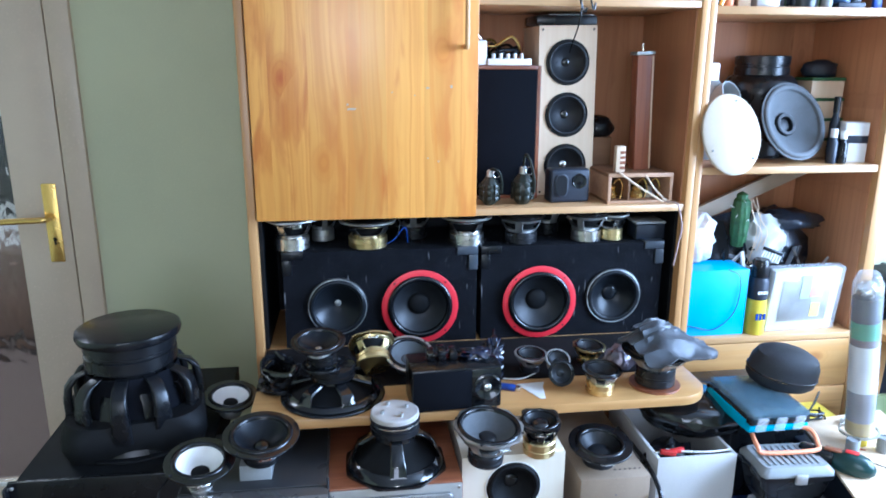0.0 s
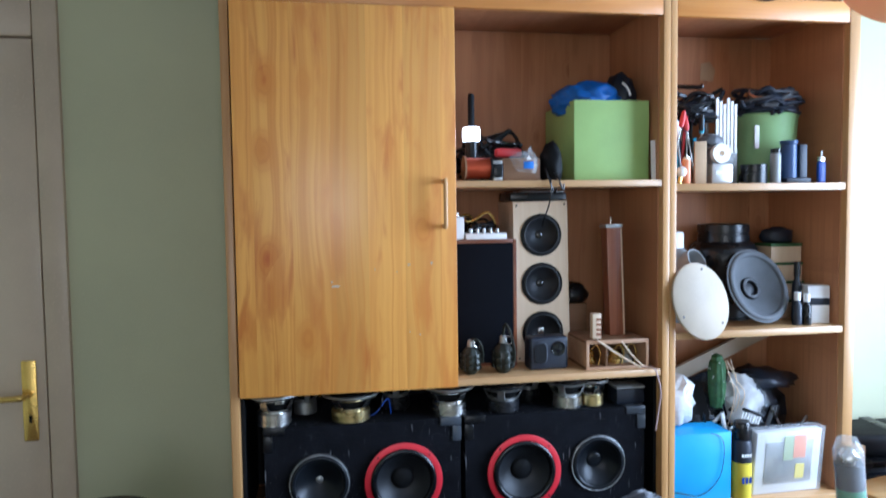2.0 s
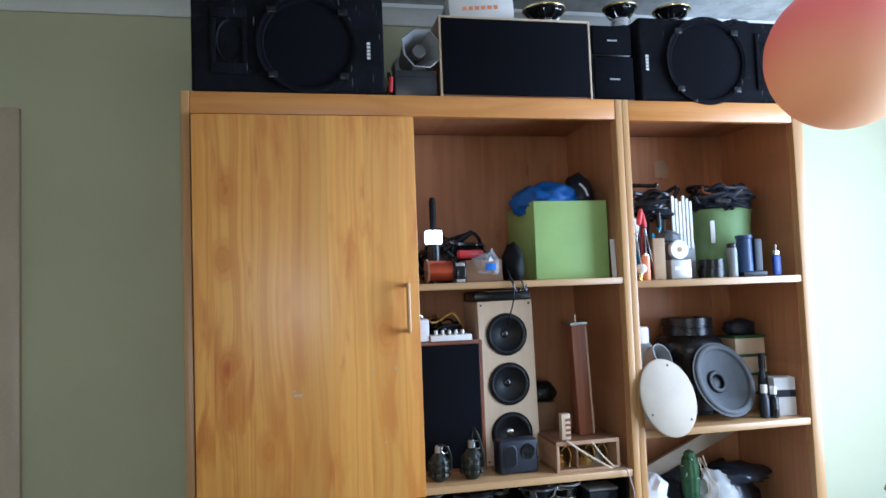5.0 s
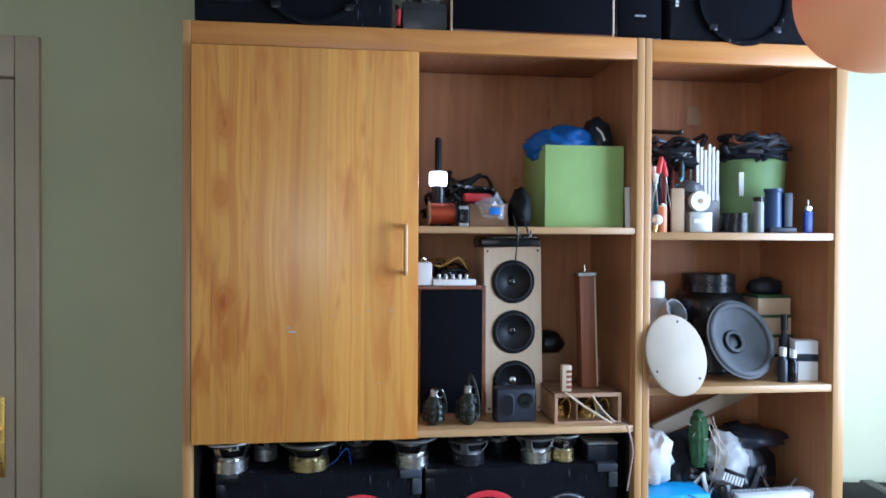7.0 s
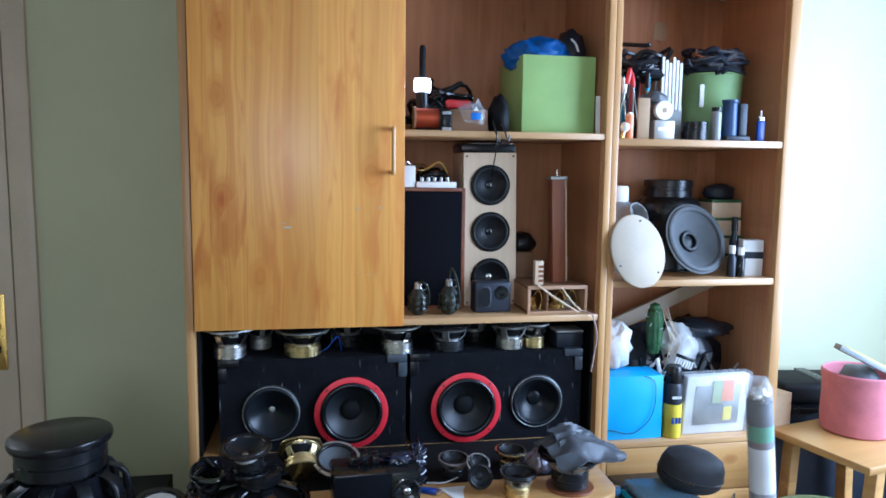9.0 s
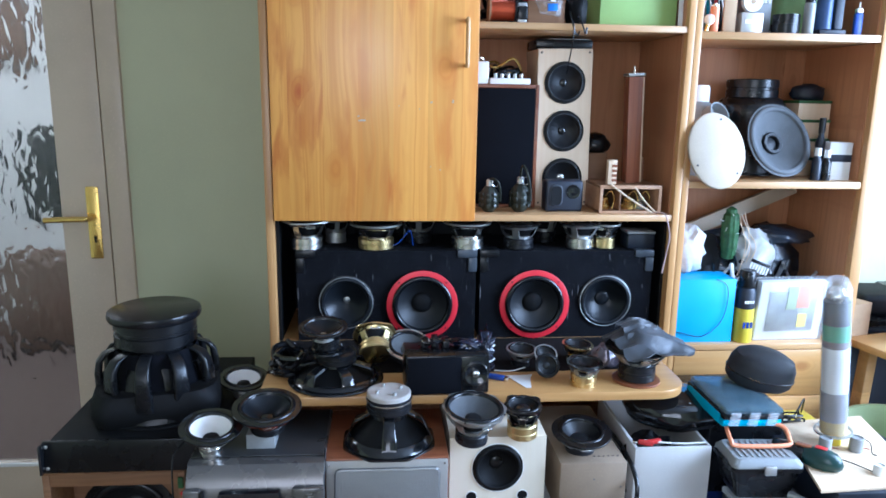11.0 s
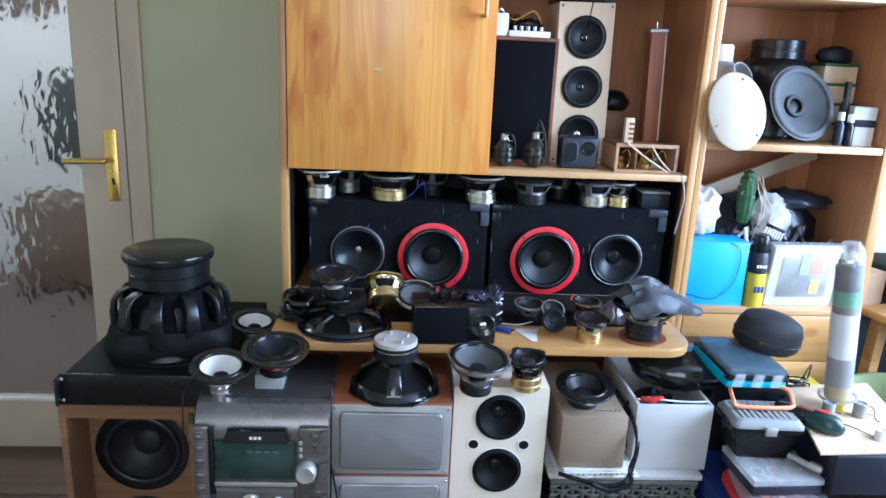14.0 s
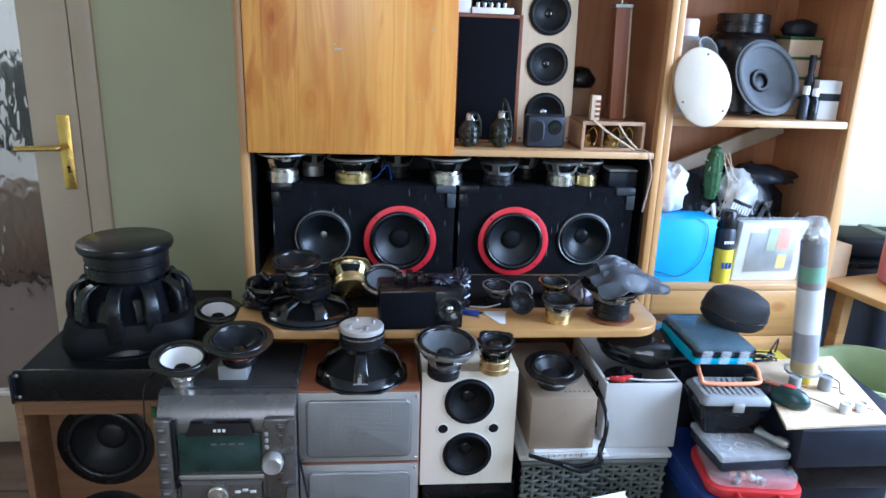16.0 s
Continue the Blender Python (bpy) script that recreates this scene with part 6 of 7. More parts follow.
# ---- in front of the desk ----
o = thing("wooden_subwoofer", "brown open-fronted wooden box with a large black woofer", "speaker cabinet", (1.01, 1.852, 0))
part("left_side", box(-0.151, -0.135, 0, 0.4, 0, 0.581, 0.002), CHIP, o)
part("right_side", box(0.135, 0.151, 0, 0.4, 0, 0.581, 0.002), CHIP, o)
part("top_board", box(-0.151, 0.151, 0, 0.4, 0.5815, 0.598, 0.002), CHIP, o)
part("top_lip", box(-0.1348, 0.1348, 0.0005, 0.018, 0.552, 0.5812, 0.001), CHIP, o)
part("baffle", holed_box(-0.1348, 0.1348, 0.105, 0.17, 0.0, 0.581, ((-0.012, 0.412, 0.096), (-0.012, 0.17, 0.096)), 0.05), CHIP, o)
mounted(o, "large black woofer with broad foam edge", -0.012, 0.105, 0.412, 0.112, ring=BLK, cone=CONE, cap=CONE, cap_r=0.32, cone_r=0.7, surround=FERRITE, depth=0.35, holes=0)
mounted(o, "large black woofer with broad foam edge", -0.012, 0.105, 0.17, 0.112, ring=BLK, cone=CONE, cap=CONE, cap_r=0.32, cone_r=0.7, surround=FERRITE, depth=0.35, holes=0)
part("bolt", moved(lathe([(0.004, 0), (0.004, 0.002), (0, 0.0025)], 10), pose(0.143, -0.0002, 0.53) @ FRONT), REDP, o)
part("terminal_plug", box(0.137, 0.149, -0.008, -0.0002, 0.545, 0.57, 0.002), PLANT, o)
o = thing("amplifier", "flat black rack amplifier on a wooden box", "amplifier", (1.055, 1.83, 0.5985))
part("chassis", box(-0.168, 0.178, 0.006, 0.5, 0.002, 0.068, 0.002), BLK_MAT, o)
part("front_plate", box(-0.176, 0.186, -0.003, 0.0055, 0.0, 0.074, 0.002), BLK, o)
for sx in (-0.168, 0.178):
    for zz in (0.012, 0.062):
        part("rack_screw", moved(lathe([(0.004, 0), (0.004, 0.001), (0.002, 0.002), (0, 0.002)], 10), pose(sx, -0.0032, zz) @ FRONT), STEEL, o)
for k in range(4):
    part("foot_rib", box(-0.15 + 0.09 * k, -0.148 + 0.09 * k, 0.0, 0.0002, 0.01, 0.06, 0), FERRITE, o)
part("rack_handle", box(-0.178, -0.172, -0.02, -0.0032, 0.004, 0.07, 0.002), BLK_GLOSS, o)
part("rack_handle", box(0.183, 0.189, -0.02, -0.0032, 0.004, 0.07, 0.002), BLK_GLOSS, o)
o = driver("very large black subwoofer driver standing face down", pose(1.068, 2.02, 0.667 + 0.225, 180, 0, 12), 0.145, 0.225, 0.63, 0.28, basket=BLK, magnet=BLK, ring=BLK_MAT, spokes=8, bulge=0.4, name="subwoofer_driver")
part("magnet_boot", lathe([(0, -0.013), (0.096, -0.016), (0.102, -0.013), (0.104, -0.004), (0.101, 0.004), (0.0915, 0.008), (0.0915, -0.0), (0, -0.0005)], 56), RUBBER, o, "thick satin rubber magnet boot")
part("gasket_skirt", loft([(rounded(-0.13, 0.13, -0.12, 0.12, 0.045), 0.226), (rounded(-0.139, 0.139, -0.128, 0.128, 0.045), 0.2), (rounded(-0.138, 0.138, -0.127, 0.127, 0.05), 0.172), (rounded(-0.132, 0.132, -0.122, 0.122, 0.07), 0.152), (rounded(-0.108, 0.108, -0.1, 0.1, 0.08), 0.147)]), BLK_MAT, o, "matt black rubber skirt")
part("inner_cone", lathe([(0.09, 0.07), (0.098, 0.11), (0.11, 0.15), (0.118, 0.185)], 40), CLOTH, o, "black cone seen between the arms")
for k in range(10):
    _arm = loft([(rounded(-0.013, 0.013, 0.08, 0.092, 0.005), 0.07), (rounded(-0.014, 0.014, 0.104, 0.118, 0.005), 0.08), (rounded(-0.015, 0.015, 0.117, 0.132, 0.006), 0.098), (rounded(-0.016, 0.016, 0.12, 0.137, 0.006), 0.125), (rounded(-0.018, 0.018, 0.118, 0.136, 0.006), 0.155), (rounded(-0.02, 0.02, 0.112, 0.132, 0.006), 0.19)])
    part("basket_arm", _arm, BLK, o, "black cast basket arm" if k == 0 else "", Matrix.Rotation(radians(36 * k + 10), 4, "Z"))

# mini stereo
o = thing("mini_stereo", "silver mini stereo system with dark display and knob", "stereo", (1.337, 1.72, 0.3))
W = 0.137
part("body", box(-W, W, 0.025, 0.27, 0.0, 0.345, 0.006), SILVER_DK, o)
_pf = [(0.0, 0.0), (-0.004, 0.1), (-0.006, 0.2), (0.0, 0.3), (0.012, 0.335), (0.028, 0.352), (0.06, 0.357), (0.27, 0.357), (0.27, 0.346), (0.04, 0.346), (0.0245, 0.33), (0.0245, 0.0)]
_bm = bmesh.new()
_ra, _rb = ([_bm.verts.new((x, y, z)) for y, z in _pf] for x in (-W - 0.002, W + 0.002))
for k in range(len(_pf)):
    _bm.faces.new((_ra[k], _ra[(k + 1) % len(_pf)], _rb[(k + 1) % len(_pf)], _rb[k]))
_bm.faces.new(list(reversed(_ra)))
_bm.faces.new(_rb)
bmesh.ops.recalc_face_normals(_bm, faces=list(_bm.faces))
bmesh.ops.bevel(_bm, geom=[e for e in _bm.edges if abs(e.verts[0].co.x - e.verts[1].co.x) < 1e-6 and e.verts[0].co.y < 0.02], offset=0.002, segments=1, affect="EDGES")
part("front_shell", _bm, SILVER_PL, o, "curved silver front and top")
part("top_cover", box(-W + 0.002, W - 0.002, 0.05, 0.268, 0.3572, 0.3595, 0.001), SILVER_DK, o, "dark top cover")
part("side_column", box(-W - 0.003, -0.107, -0.014, -0.0002, 0.0, 0.318, 0.004), SILVER_PL, o)
part("side_column", box(0.076, W + 0.003, -0.014, -0.0002, 0.12, 0.318, 0.005), SILVER_PL, o)
for k, (z0, z1) in enumerate(((0.25, 0.318), (0.17, 0.244), (0.095, 0.164))):
    part("side_facet", moved(prism([(0.108, z0), (W + 0.004, z0 + 0.016), (W + 0.004, z1), (0.122, z1 - 0.004)], 0.0, 0.006 + 0.002 * k, 0.0015), pose(0, -0.0142, 0) @ FRONT), SILVER_PL, o, "stepped silver side facet" if k == 0 else "")
part("column_slot", box(-0.106, -0.0985, -0.016, -0.004, 0.16, 0.315, 0.002), BLK, o)
d = part("display", box(-0.096, 0.07, -0.0125, -0.0062, 0.195, 0.285, 0.002), LCD, o, "dark green-tinted display window")
part("digit_row", moved(bars(-0.03, 0.26, 0.012, 0.004, 4, False), Matrix.Translation((0, -0.0139, 0))), INK, d)
part("cd_lid", loft([([(-0.08, 0.0), (0.058, 0.0), (0.05, 0.032), (-0.068, 0.032)], 0.0), ([(-0.078, 0.002), (0.056, 0.002), (0.049, 0.03), (-0.067, 0.03)], 0.008), ([(-0.01, 0.014), (-0.008, 0.014), (-0.008, 0.016), (-0.01, 0.016)], 0.0085)]), BLK_GLOSS, o, "glossy black lid flap", pose(0, -0.0095, 0.282) @ FRONT)
part("logo", moved(bars(-0.022, 0.294, 0.006, 0.006, 3, False), Matrix.Translation((0, -0.0196, 0))), PAPER, o, "small white logo")
part("chrome_strip", box(-0.1, 0.074, -0.012, -0.0062, 0.178, 0.188, 0.002), SILVER_FRAME, o)
part("volume_knob", moved(lathe([(0.0215, 0), (0.0225, 0.004), (0.021, 0.02), (0.018, 0.024), (0.005, 0.022), (0, 0.022)], 36), pose(0.094, -0.0142, 0.222) @ FRONT), SILVER_FRAME, o, "large silver volume knob")
for k in range(3):
    part("button", box(0.078, 0.086, -0.0175, -0.0142, 0.25 + 0.015 * k, 0.26 + 0.015 * k, 0.002), SILVER_FRAME, o)
for bx, bz, bw, bh in ((0.102, 0.296, 0.026, 0.012), (0.102, 0.277, 0.026, 0.012), (0.1, 0.188, 0.03, 0.012), (0.1, 0.165, 0.03, 0.012), (-0.136, 0.29, 0.022, 0.018), (-0.136, 0.265, 0.022, 0.016), (-0.136, 0.235, 0.022, 0.016), (-0.136, 0.2, 0.022, 0.02), (-0.136, 0.17, 0.022, 0.016), (-0.136, 0.14, 0.022, 0.02)):
    bt = part("button", box(bx, bx + bw, -0.0172, -0.0142, bz, bz + bh, 0.002), SILVER_PL, o)
    part("mark", box(bx + bw * 0.25, bx + bw * 0.75, -0.0183, -0.0174, bz + bh * 0.4, bz + bh * 0.6, 0), GREY_PL, bt)
part("lower_panel", loft([([(-0.1, 0.0), (0.07, 0.0), (0.07, 0.055), (-0.1, 0.055)], 0.0), ([(-0.098, 0.001), (0.068, 0.001), (0.066, 0.045), (-0.095, 0.05)], 0.008), ([(-0.02, 0.02), (-0.01, 0.02), (-0.01, 0.025), (-0.02, 0.025)], 0.009)]), SILVER_PL, o, "", pose(0, -0.0045, 0.118) @ FRONT)
jog = part("jog_dial", moved(lathe([(0.021, 0), (0.021, 0.004), (0.0185, 0.006), (0.018, 0.003), (0.014, 0.003), (0.013, 0.01), (0, 0.013)], 36), pose(-0.022, -0.0136, 0.142) @ FRONT), CHROME, o, "round chrome jog dial")
for k in range(3):
    part("small_button", box(0.012 + 0.016 * k, 0.024 + 0.016 * k, -0.0165, -0.0136, 0.146 + 0.004 * (k % 2), 0.152 + 0.004 * (k % 2), 0.001), PAPER, o)
part("cassette_door", box(-0.1, 0.07, -0.012, -0.0047, 0.01, 0.108, 0.004), SILVER_DK, o)

# white-coned and black drivers on stereo and amplifier
driver("small driver with white paper cone on the stereo", pose(1.238, 1.79, 0.6575, 10, 4, 0), 0.064, 0.068, 0.36, 0.35, cone=CONE_WHITE, cap=BLK_MAT, cap_r=0.27, ring=BLK_GLOSS, basket=CHROME, magnet=CHROME, cone_r=0.66, depth=0.42, surround=RUBBER)
driver("small driver with white paper cone on the amplifier", pose(1.252, 2.066, 0.668, 10, 0, 30), 0.06, 0.05, 0.4, 0.35, cone=CONE_WHITE, cap=BLK_MAT, cap_r=0.27, ring=BLK_GLOSS, basket=STEEL, magnet=STEEL, cone_r=0.66, depth=0.3)
o = thing("plastic_block", "small grey plastic block under a driver", "block", (1.338, 1.825, 0.6575))
part("body", box(-0.03, 0.03, -0.025, 0.03, 0, 0.034, 0.002), GREY_PL, o)
driver("glossy black driver cone up on a grey block", pose(1.349, 1.828, 0.692, 9, 0, 12), 0.073, 0.056, 0.5, 0.3, cone=CONE_GLOSS, cap=BLK_GLOSS, cap_r=0.22, ring=BLK_GLOSS, basket=COPPER, magnet=BLK, cone_r=0.68, depth=0.34)
o = thing("thin_cable", "thin dark cable hanging between stereo and speakers", "cable", (1.2, 1.8, 0.66))
part("cord", tube([(-0.02, 0.0, 0.02), (-0.035, -0.03, 0.0), (-0.034, -0.05, -0.06), (-0.02, -0.09, -0.1)], 0.0018, 6), BLK, o)
o = thing("thin_cable", "thin dark cable hanging before the grilles", "cable", (1.478, 1.755, 0.64))
part("cord", tube([(-0.002, 0.02, 0.03), (-0.003, -0.008, -0.02), (-0.004, -0.012, -0.1), (0.012, -0.014, -0.2), (0.024, -0.016, -0.32), (0.026, -0.016, -0.639)], 0.0024, 6), FERRITE, o)

# low black bench that carries the row
o = thing("low_bench", "low black bench under the row of speakers", "bench", (1.585, 1.9, 0))
part("top", box(-0.4, 0.4, -0.1, 0.18, 0.27, 0.2995, 0.002), BLK, o)
part("end_panel", box(-0.4, -0.37, -0.1, 0.18, 0, 0.2698, 0.002), BLK, o)
part("end_panel", box(0.37, 0.4, -0.1, 0.18, 0, 0.2698, 0.002), BLK, o)
part("front_panel", box(-0.3698, 0.3698, -0.08, -0.065, 0, 0.2698, 0.001), BLK_MAT, o)

for zz, hh in ((0.3, 0.172), (0.4735, 0.174)):
    o = thing("grille_speaker", "reddish veneered speaker with grey pierced metal grille", "loudspeaker", (1.606, 1.768, zz), "stacked metal-grille speakers")
    part("cabinet", box(-0.131, 0.131, 0, 0.24, 0, hh, 0.003), MAHOG, o)
    fr = part("front_frame", box(-0.129, 0.129, -0.005, -0.0003, 0.003, hh - 0.003, 0.002), SILVER_FRAME, o, "satin alloy front frame")
    part("grille", moved(prism(rounded(-0.112, 0.112, -hh / 2 + 0.018, hh / 2 - 0.018, 0.014), 0, 0.007, 0.005, 3), pose(0.0, -0.0052, hh / 2) @ FRONT), MESH, fr, "domed pierced grille")
    for sx in (-1, 1):
        for sz in (0.012, hh - 0.012):
            part("rivet", moved(lathe([(0.0028, 0), (0.0022, 0.0012), (0, 0.0015)], 10), pose(sx * 0.122, -0.0052, sz) @ FRONT), CHROME, fr)
o = driver("big black driver frame face down with pale magnet", pose(1.61, 1.848, 0.648 + 0.106, 180, 0, 45), 0.108, 0.106, 0.46, 0.3, basket=BLK_GLOSS, magnet=FERRITE, ring=BLK_GLOSS, flange="oct", sides=8, spokes=4, holes=0, bulge=0.36)
part("magnet_plate", lathe([(0, -0.011), (0.046, -0.011), (0.0485, -0.009), (0.0485, -0.0005), (0, -0.0005)], 40), surface("pale_zinc", (0.52, 0.49, 0.46), 0.5, 0.3, var=0.15, bump=0.1), o, "pale grey magnet plate")
for a in (20, 110, 200, 290):
    part("stud", lathe([(0, -0.018), (0.004, -0.018), (0.004, -0.0112), (0, -0.0112)], 12), STEEL, o, at=Matrix.Translation((0.028 * math.cos(radians(a)), 0.028 * math.sin(radians(a)), 0)))
part("magnet_band", ring(0.0492, 0.0502, 0.006, 0.009, 40), CHROME, o)

o = thing("white_speaker", "pale veneered two-driver speaker with two small ports", "loudspeaker", (1.852, 1.822, 0.372))
part("cabinet", holed_box(-0.108, 0.108, 0, 0.3, 0, 0.29, ((0, 0.216, 0.0535), (0, 0.08, 0.0535)), 0.04), PALE, o)
for zz in (0.216, 0.08):
    mounted(o, "black driver with a thin pale rim", 0.0, 0.0, zz, 0.057, ring=BLK, cone=BLK_MAT, cap=BLK, cap_r=0.28, cone_r=0.78, surround=BLK_MAT, depth=0.45, holes=0, proud=0.003)
    part("cutout_edge", moved(ring(0.0572, 0.0595, 0, 0.0012, 48), pose(0, -0.0003, zz) @ FRONT), PAPER, o)
for sx in (-0.058, 0.058):
    pr = part("port_rim", moved(ring(0.0115, 0.0135, 0, 0.0015, 24), pose(sx, -0.0003, 0.147) @ FRONT), PAPER, o)
    part("port_hole", moved(lathe([(0, 0.0006), (0.0115, 0.0006), (0.0115, 0), (0, 0)], 24), pose(sx, -0.0004, 0.147) @ FRONT), BLK_MAT, pr)
o = thing("black_stand", "black stand under the pale speaker", "stand", (1.862, 1.84, 0.2998))
part("body", box(-0.112, 0.112, 0, 0.23, 0, 0.0718, 0.004), BLK, o)
driver("black driver with eight-sided frame on the pale speaker", pose(1.789, 1.812, 0.6625, 8, 0, 22), 0.072, 0.082, 0.5, 0.32, ring=STEEL, cone=CONE_GREY, cap=CONE, cap_r=0.25, basket=STEEL, magnet=FERRITE, flange="oct", sides=8, cone_r=0.74, depth=0.34)
driver("small coaxial driver with square frame and brass magnet", pose(1.906, 1.832, 0.6625, 6, 0, -12), 0.047, 0.076, 0.72, 0.45, ring=BLK_GLOSS, cone=CONE_GLOSS, cap=BLK_GLOSS, cap_r=0.42, basket=BLK_GLOSS, magnet=GOLD, flange="sq", sides=4, cone_r=0.66, convex=True, depth=0.2)

# basket, boards, beige box and white box
o = thing("wicker_basket", "grey-green woven wicker basket with flat lid", "basket", (2.155, 1.82, 0))
# dark block added behind the weave to blacken its gaps
part("liner", box(-0.17, 0.17, 0.01, 0.3, 0.01, 0.428, 0.004), FERRITE, o, "dark block behind the weave of the basket")
for k in range(15):
    x = -0.168 + 0.024 * k
    part("stake", tube([(x, 0.001, 0.1), (x, 0.0, 0.425)], 0.004, 6, 1), WICKER, o)
for j in range(24):
    z = 0.13 + 0.0124 * j
    pts = [(-0.174 + 0.012 * k, -0.0036 * (1 if (k // 2 + j) % 2 else -1), z + 0.0012 * math.sin(k + 2.1 * j)) for k in range(30)]
    part("weaver", tube(pts, 0.0041, 5, 2), WICKER, o)
part("rim", tube([(-0.175, -0.002, 0.428), (0, -0.004, 0.43), (0.175, -0.002, 0.428)], 0.008, 8, 3), WICKER, o)
o = thing("lid_board", "cream board lying on the wicker basket", "board", (2.155, 1.815, 0.4385))
part("board", box(-0.182, 0.182, -0.008, 0.31, 0, 0.014, 0.003), WHITE_BOARD, o)
o = thing("newspaper", "folded newspaper under a beige box", "newspaper", pose(2.08, 1.80, 0.453, 0, 0, 2))
for k in range(4):
    part("sheet", box(-0.09 + 0.004 * k, 0.1 - 0.003 * k, -0.008 + 0.002 * (k % 2), 0.2, 0.005 * k, 0.005 * k + 0.0045, 0.001, 1), PAPER, o)
for k in range(14):
    part("print_line", box(-0.085 + 0.013 * k, -0.0825 + 0.013 * k, -0.0092, -0.0084, 0.004 + 0.003 * (k % 3), 0.013, 0), GREY_PL, o)
o = thing("beige_box", "beige painted wooden box with a row of holes", "box", (2.068, 1.802, 0.4735))
part("body", box(-0.078, 0.074, 0, 0.3, 0, 0.13, 0.003), KHAKI, o)
for k in range(6):
    part("vent_hole", lathe([(0, 0.1302), (0.0024, 0.1302), (0.0024, 0.1306), (0, 0.1306)], 10), BLK, o, at=Matrix.Translation((0.006 + 0.011 * k, 0.03, 0)))
for sx, sz in ((0.06, 0.012), (0.062, 0.07), (0.0, 0.09)):
    part("nail", moved(lathe([(0.002, 0), (0.0015, 0.001), (0, 0.001)], 8), pose(sx, -0.0002, sz) @ FRONT), INK, o)
driver("black rubber-edged driver cone up on a beige box", pose(2.05, 1.868, 0.604, 8, 0, 0), 0.068, 0.05, 0.5, 0.3, ring=BLK, cone=CONE, cap=CONE, cap_r=0.36, cone_r=0.62, surround=RUBBER, basket=STEEL, magnet=FERRITE, holes=0)
o = thing("black_cable", "thick black cable looped round the beige box", "cable", (2.15, 1.79, 0.46))
part("cord", tube([(-0.01, 0.2, 0.15), (0.008, 0.08, 0.135), (0.012, 0.0, 0.1), (0.006, -0.012, 0.04), (-0.012, -0.02, 0.0), (-0.06, -0.025, -0.008), (-0.12, -0.02, 0.004), (-0.16, 0.0, 0.006)], 0.0052, 8), BLK, o)
part("cord", tube([(0.008, -0.008, 0.05), (-0.004, -0.022, 0.03), (-0.002, -0.03, 0.0), (-0.05, -0.034, -0.014), (-0.09, -0.03, -0.002)], 0.0052, 8), BLK, o)
o = thing("white_open_box", "open white laminate box full of black parts", "box", (2.26, 1.832, 0.453))
part("front_wall", box(-0.09, 0.09, 0, 0.008, 0, 0.167, 0.001), WHITE_BOARD, o)
part("side_wall", box(-0.09, -0.082, 0.0082, 0.29, 0, 0.167, 0.001), WHITE_BOARD, o)
part("side_wall", box(0.082, 0.09, 0.0082, 0.29, 0, 0.167, 0.001), WHITE_BOARD, o)
part("back_wall", box(-0.0818, 0.0818, 0.282, 0.29, 0, 0.167, 0.001), WHITE_BOARD, o)
part("floor_board", box(-0.0818, 0.0818, 0.0082, 0.2818, 0, 0.008, 0), WHITE_BOARD, o)
o = thing("black_helmet", "glossy black plastic shell lying over a white box", "shell", pose(2.315, 1.985, 0.6205, 0, 0, -15))
part("shell", blob(0.118, 0.1, 0.053, 0.1, 1.6, 58, sub=4), BLK_GLOSS, o)
part("lip", moved(ring(0.1, 0.106, 0.012, 0.018, 40), Matrix.Diagonal((1.06, 0.9, 1, 1))), BLK, o)
for x, y, z, a in ((-0.03, -0.075, 0.05, 20), (0.03, -0.07, 0.058, -15)):
    part("vent_strip", moved(box(-0.004, 0.004, -0.002, 0.002, -0.014, 0.014, 0.0015), pose(x, y, z, -38, a, 0)), STEEL, o)
tagged(part("black_bag", moved(blob(0.075, 0.05, 0.1, 0.25, 3, 61), Matrix.Translation((2.23, 1.9, 0.4615))), BLK), "black bag of parts in the white box", "bag")
o = thing("red_clips", "red crocodile clips on the white box edge", "clips", (2.2, 1.845, 0.6205))
for k in range(2):
    part("clip", moved(box(-0.018, 0.016, -0.005, 0.005, 0, 0.011, 0.003), pose(0.0 + 0.022 * k, 0.002 + 0.006 * k, 0, 0, 0, -20 + 30 * k)), REDP, o)
    part("jaw", moved(box(-0.03, -0.0185, -0.003, 0.003, 0.001, 0.006, 0.001), pose(0.0 + 0.022 * k, 0.002 + 0.006 * k, 0, 0, 0, -20 + 30 * k)), CHROME, o)
o = thing("white_lead", "flat white ribbon lead across the white box", "cable", (2.2, 1.86, 0.622))
part("lead", tube([(0.0, 0.0, 0.004), (0.04, -0.012, 0.003), (0.09, -0.018, 0.0025), (0.14, -0.016, 0.003)], 0.0022, 6), WHITE_PL, o)

# ---- tool heap ----
CRATE_BLUE = surface("deep_blue_plastic", (0.008, 0.026, 0.13), 0.4, var=0.15, bump=0.05)
o = thing("storage_crate", "dark blue storage crate under the tool cases", "crate", (2.51, 1.635, 0))
part("body", box(-0.16, 0.0, 0, 0.34, 0, 0.4, 0.008), CRATE_BLUE, o)
part("rim", box(-0.168, 0.008, -0.007, 0.347, 0.4002, 0.445, 0.005), CRATE_BLUE, o)
part("rib", box(-0.163, -0.1605, 0.02, 0.3, 0.05, 0.37, 0.001), NAVY, o)
o = thing("red_organiser", "red-edged clear organiser case with small parts", "organiser", pose(2.455, 1.632, 0.4455, 0, 0, -8) @ Matrix.Diagonal((0.88, 0.9, 1, 1)))
_poly = rounded(-0.115, 0.115, 0, 0.2, 0.04)
part("base_tray", prism(_poly, 0, 0.022, 0.004), REDP, o)
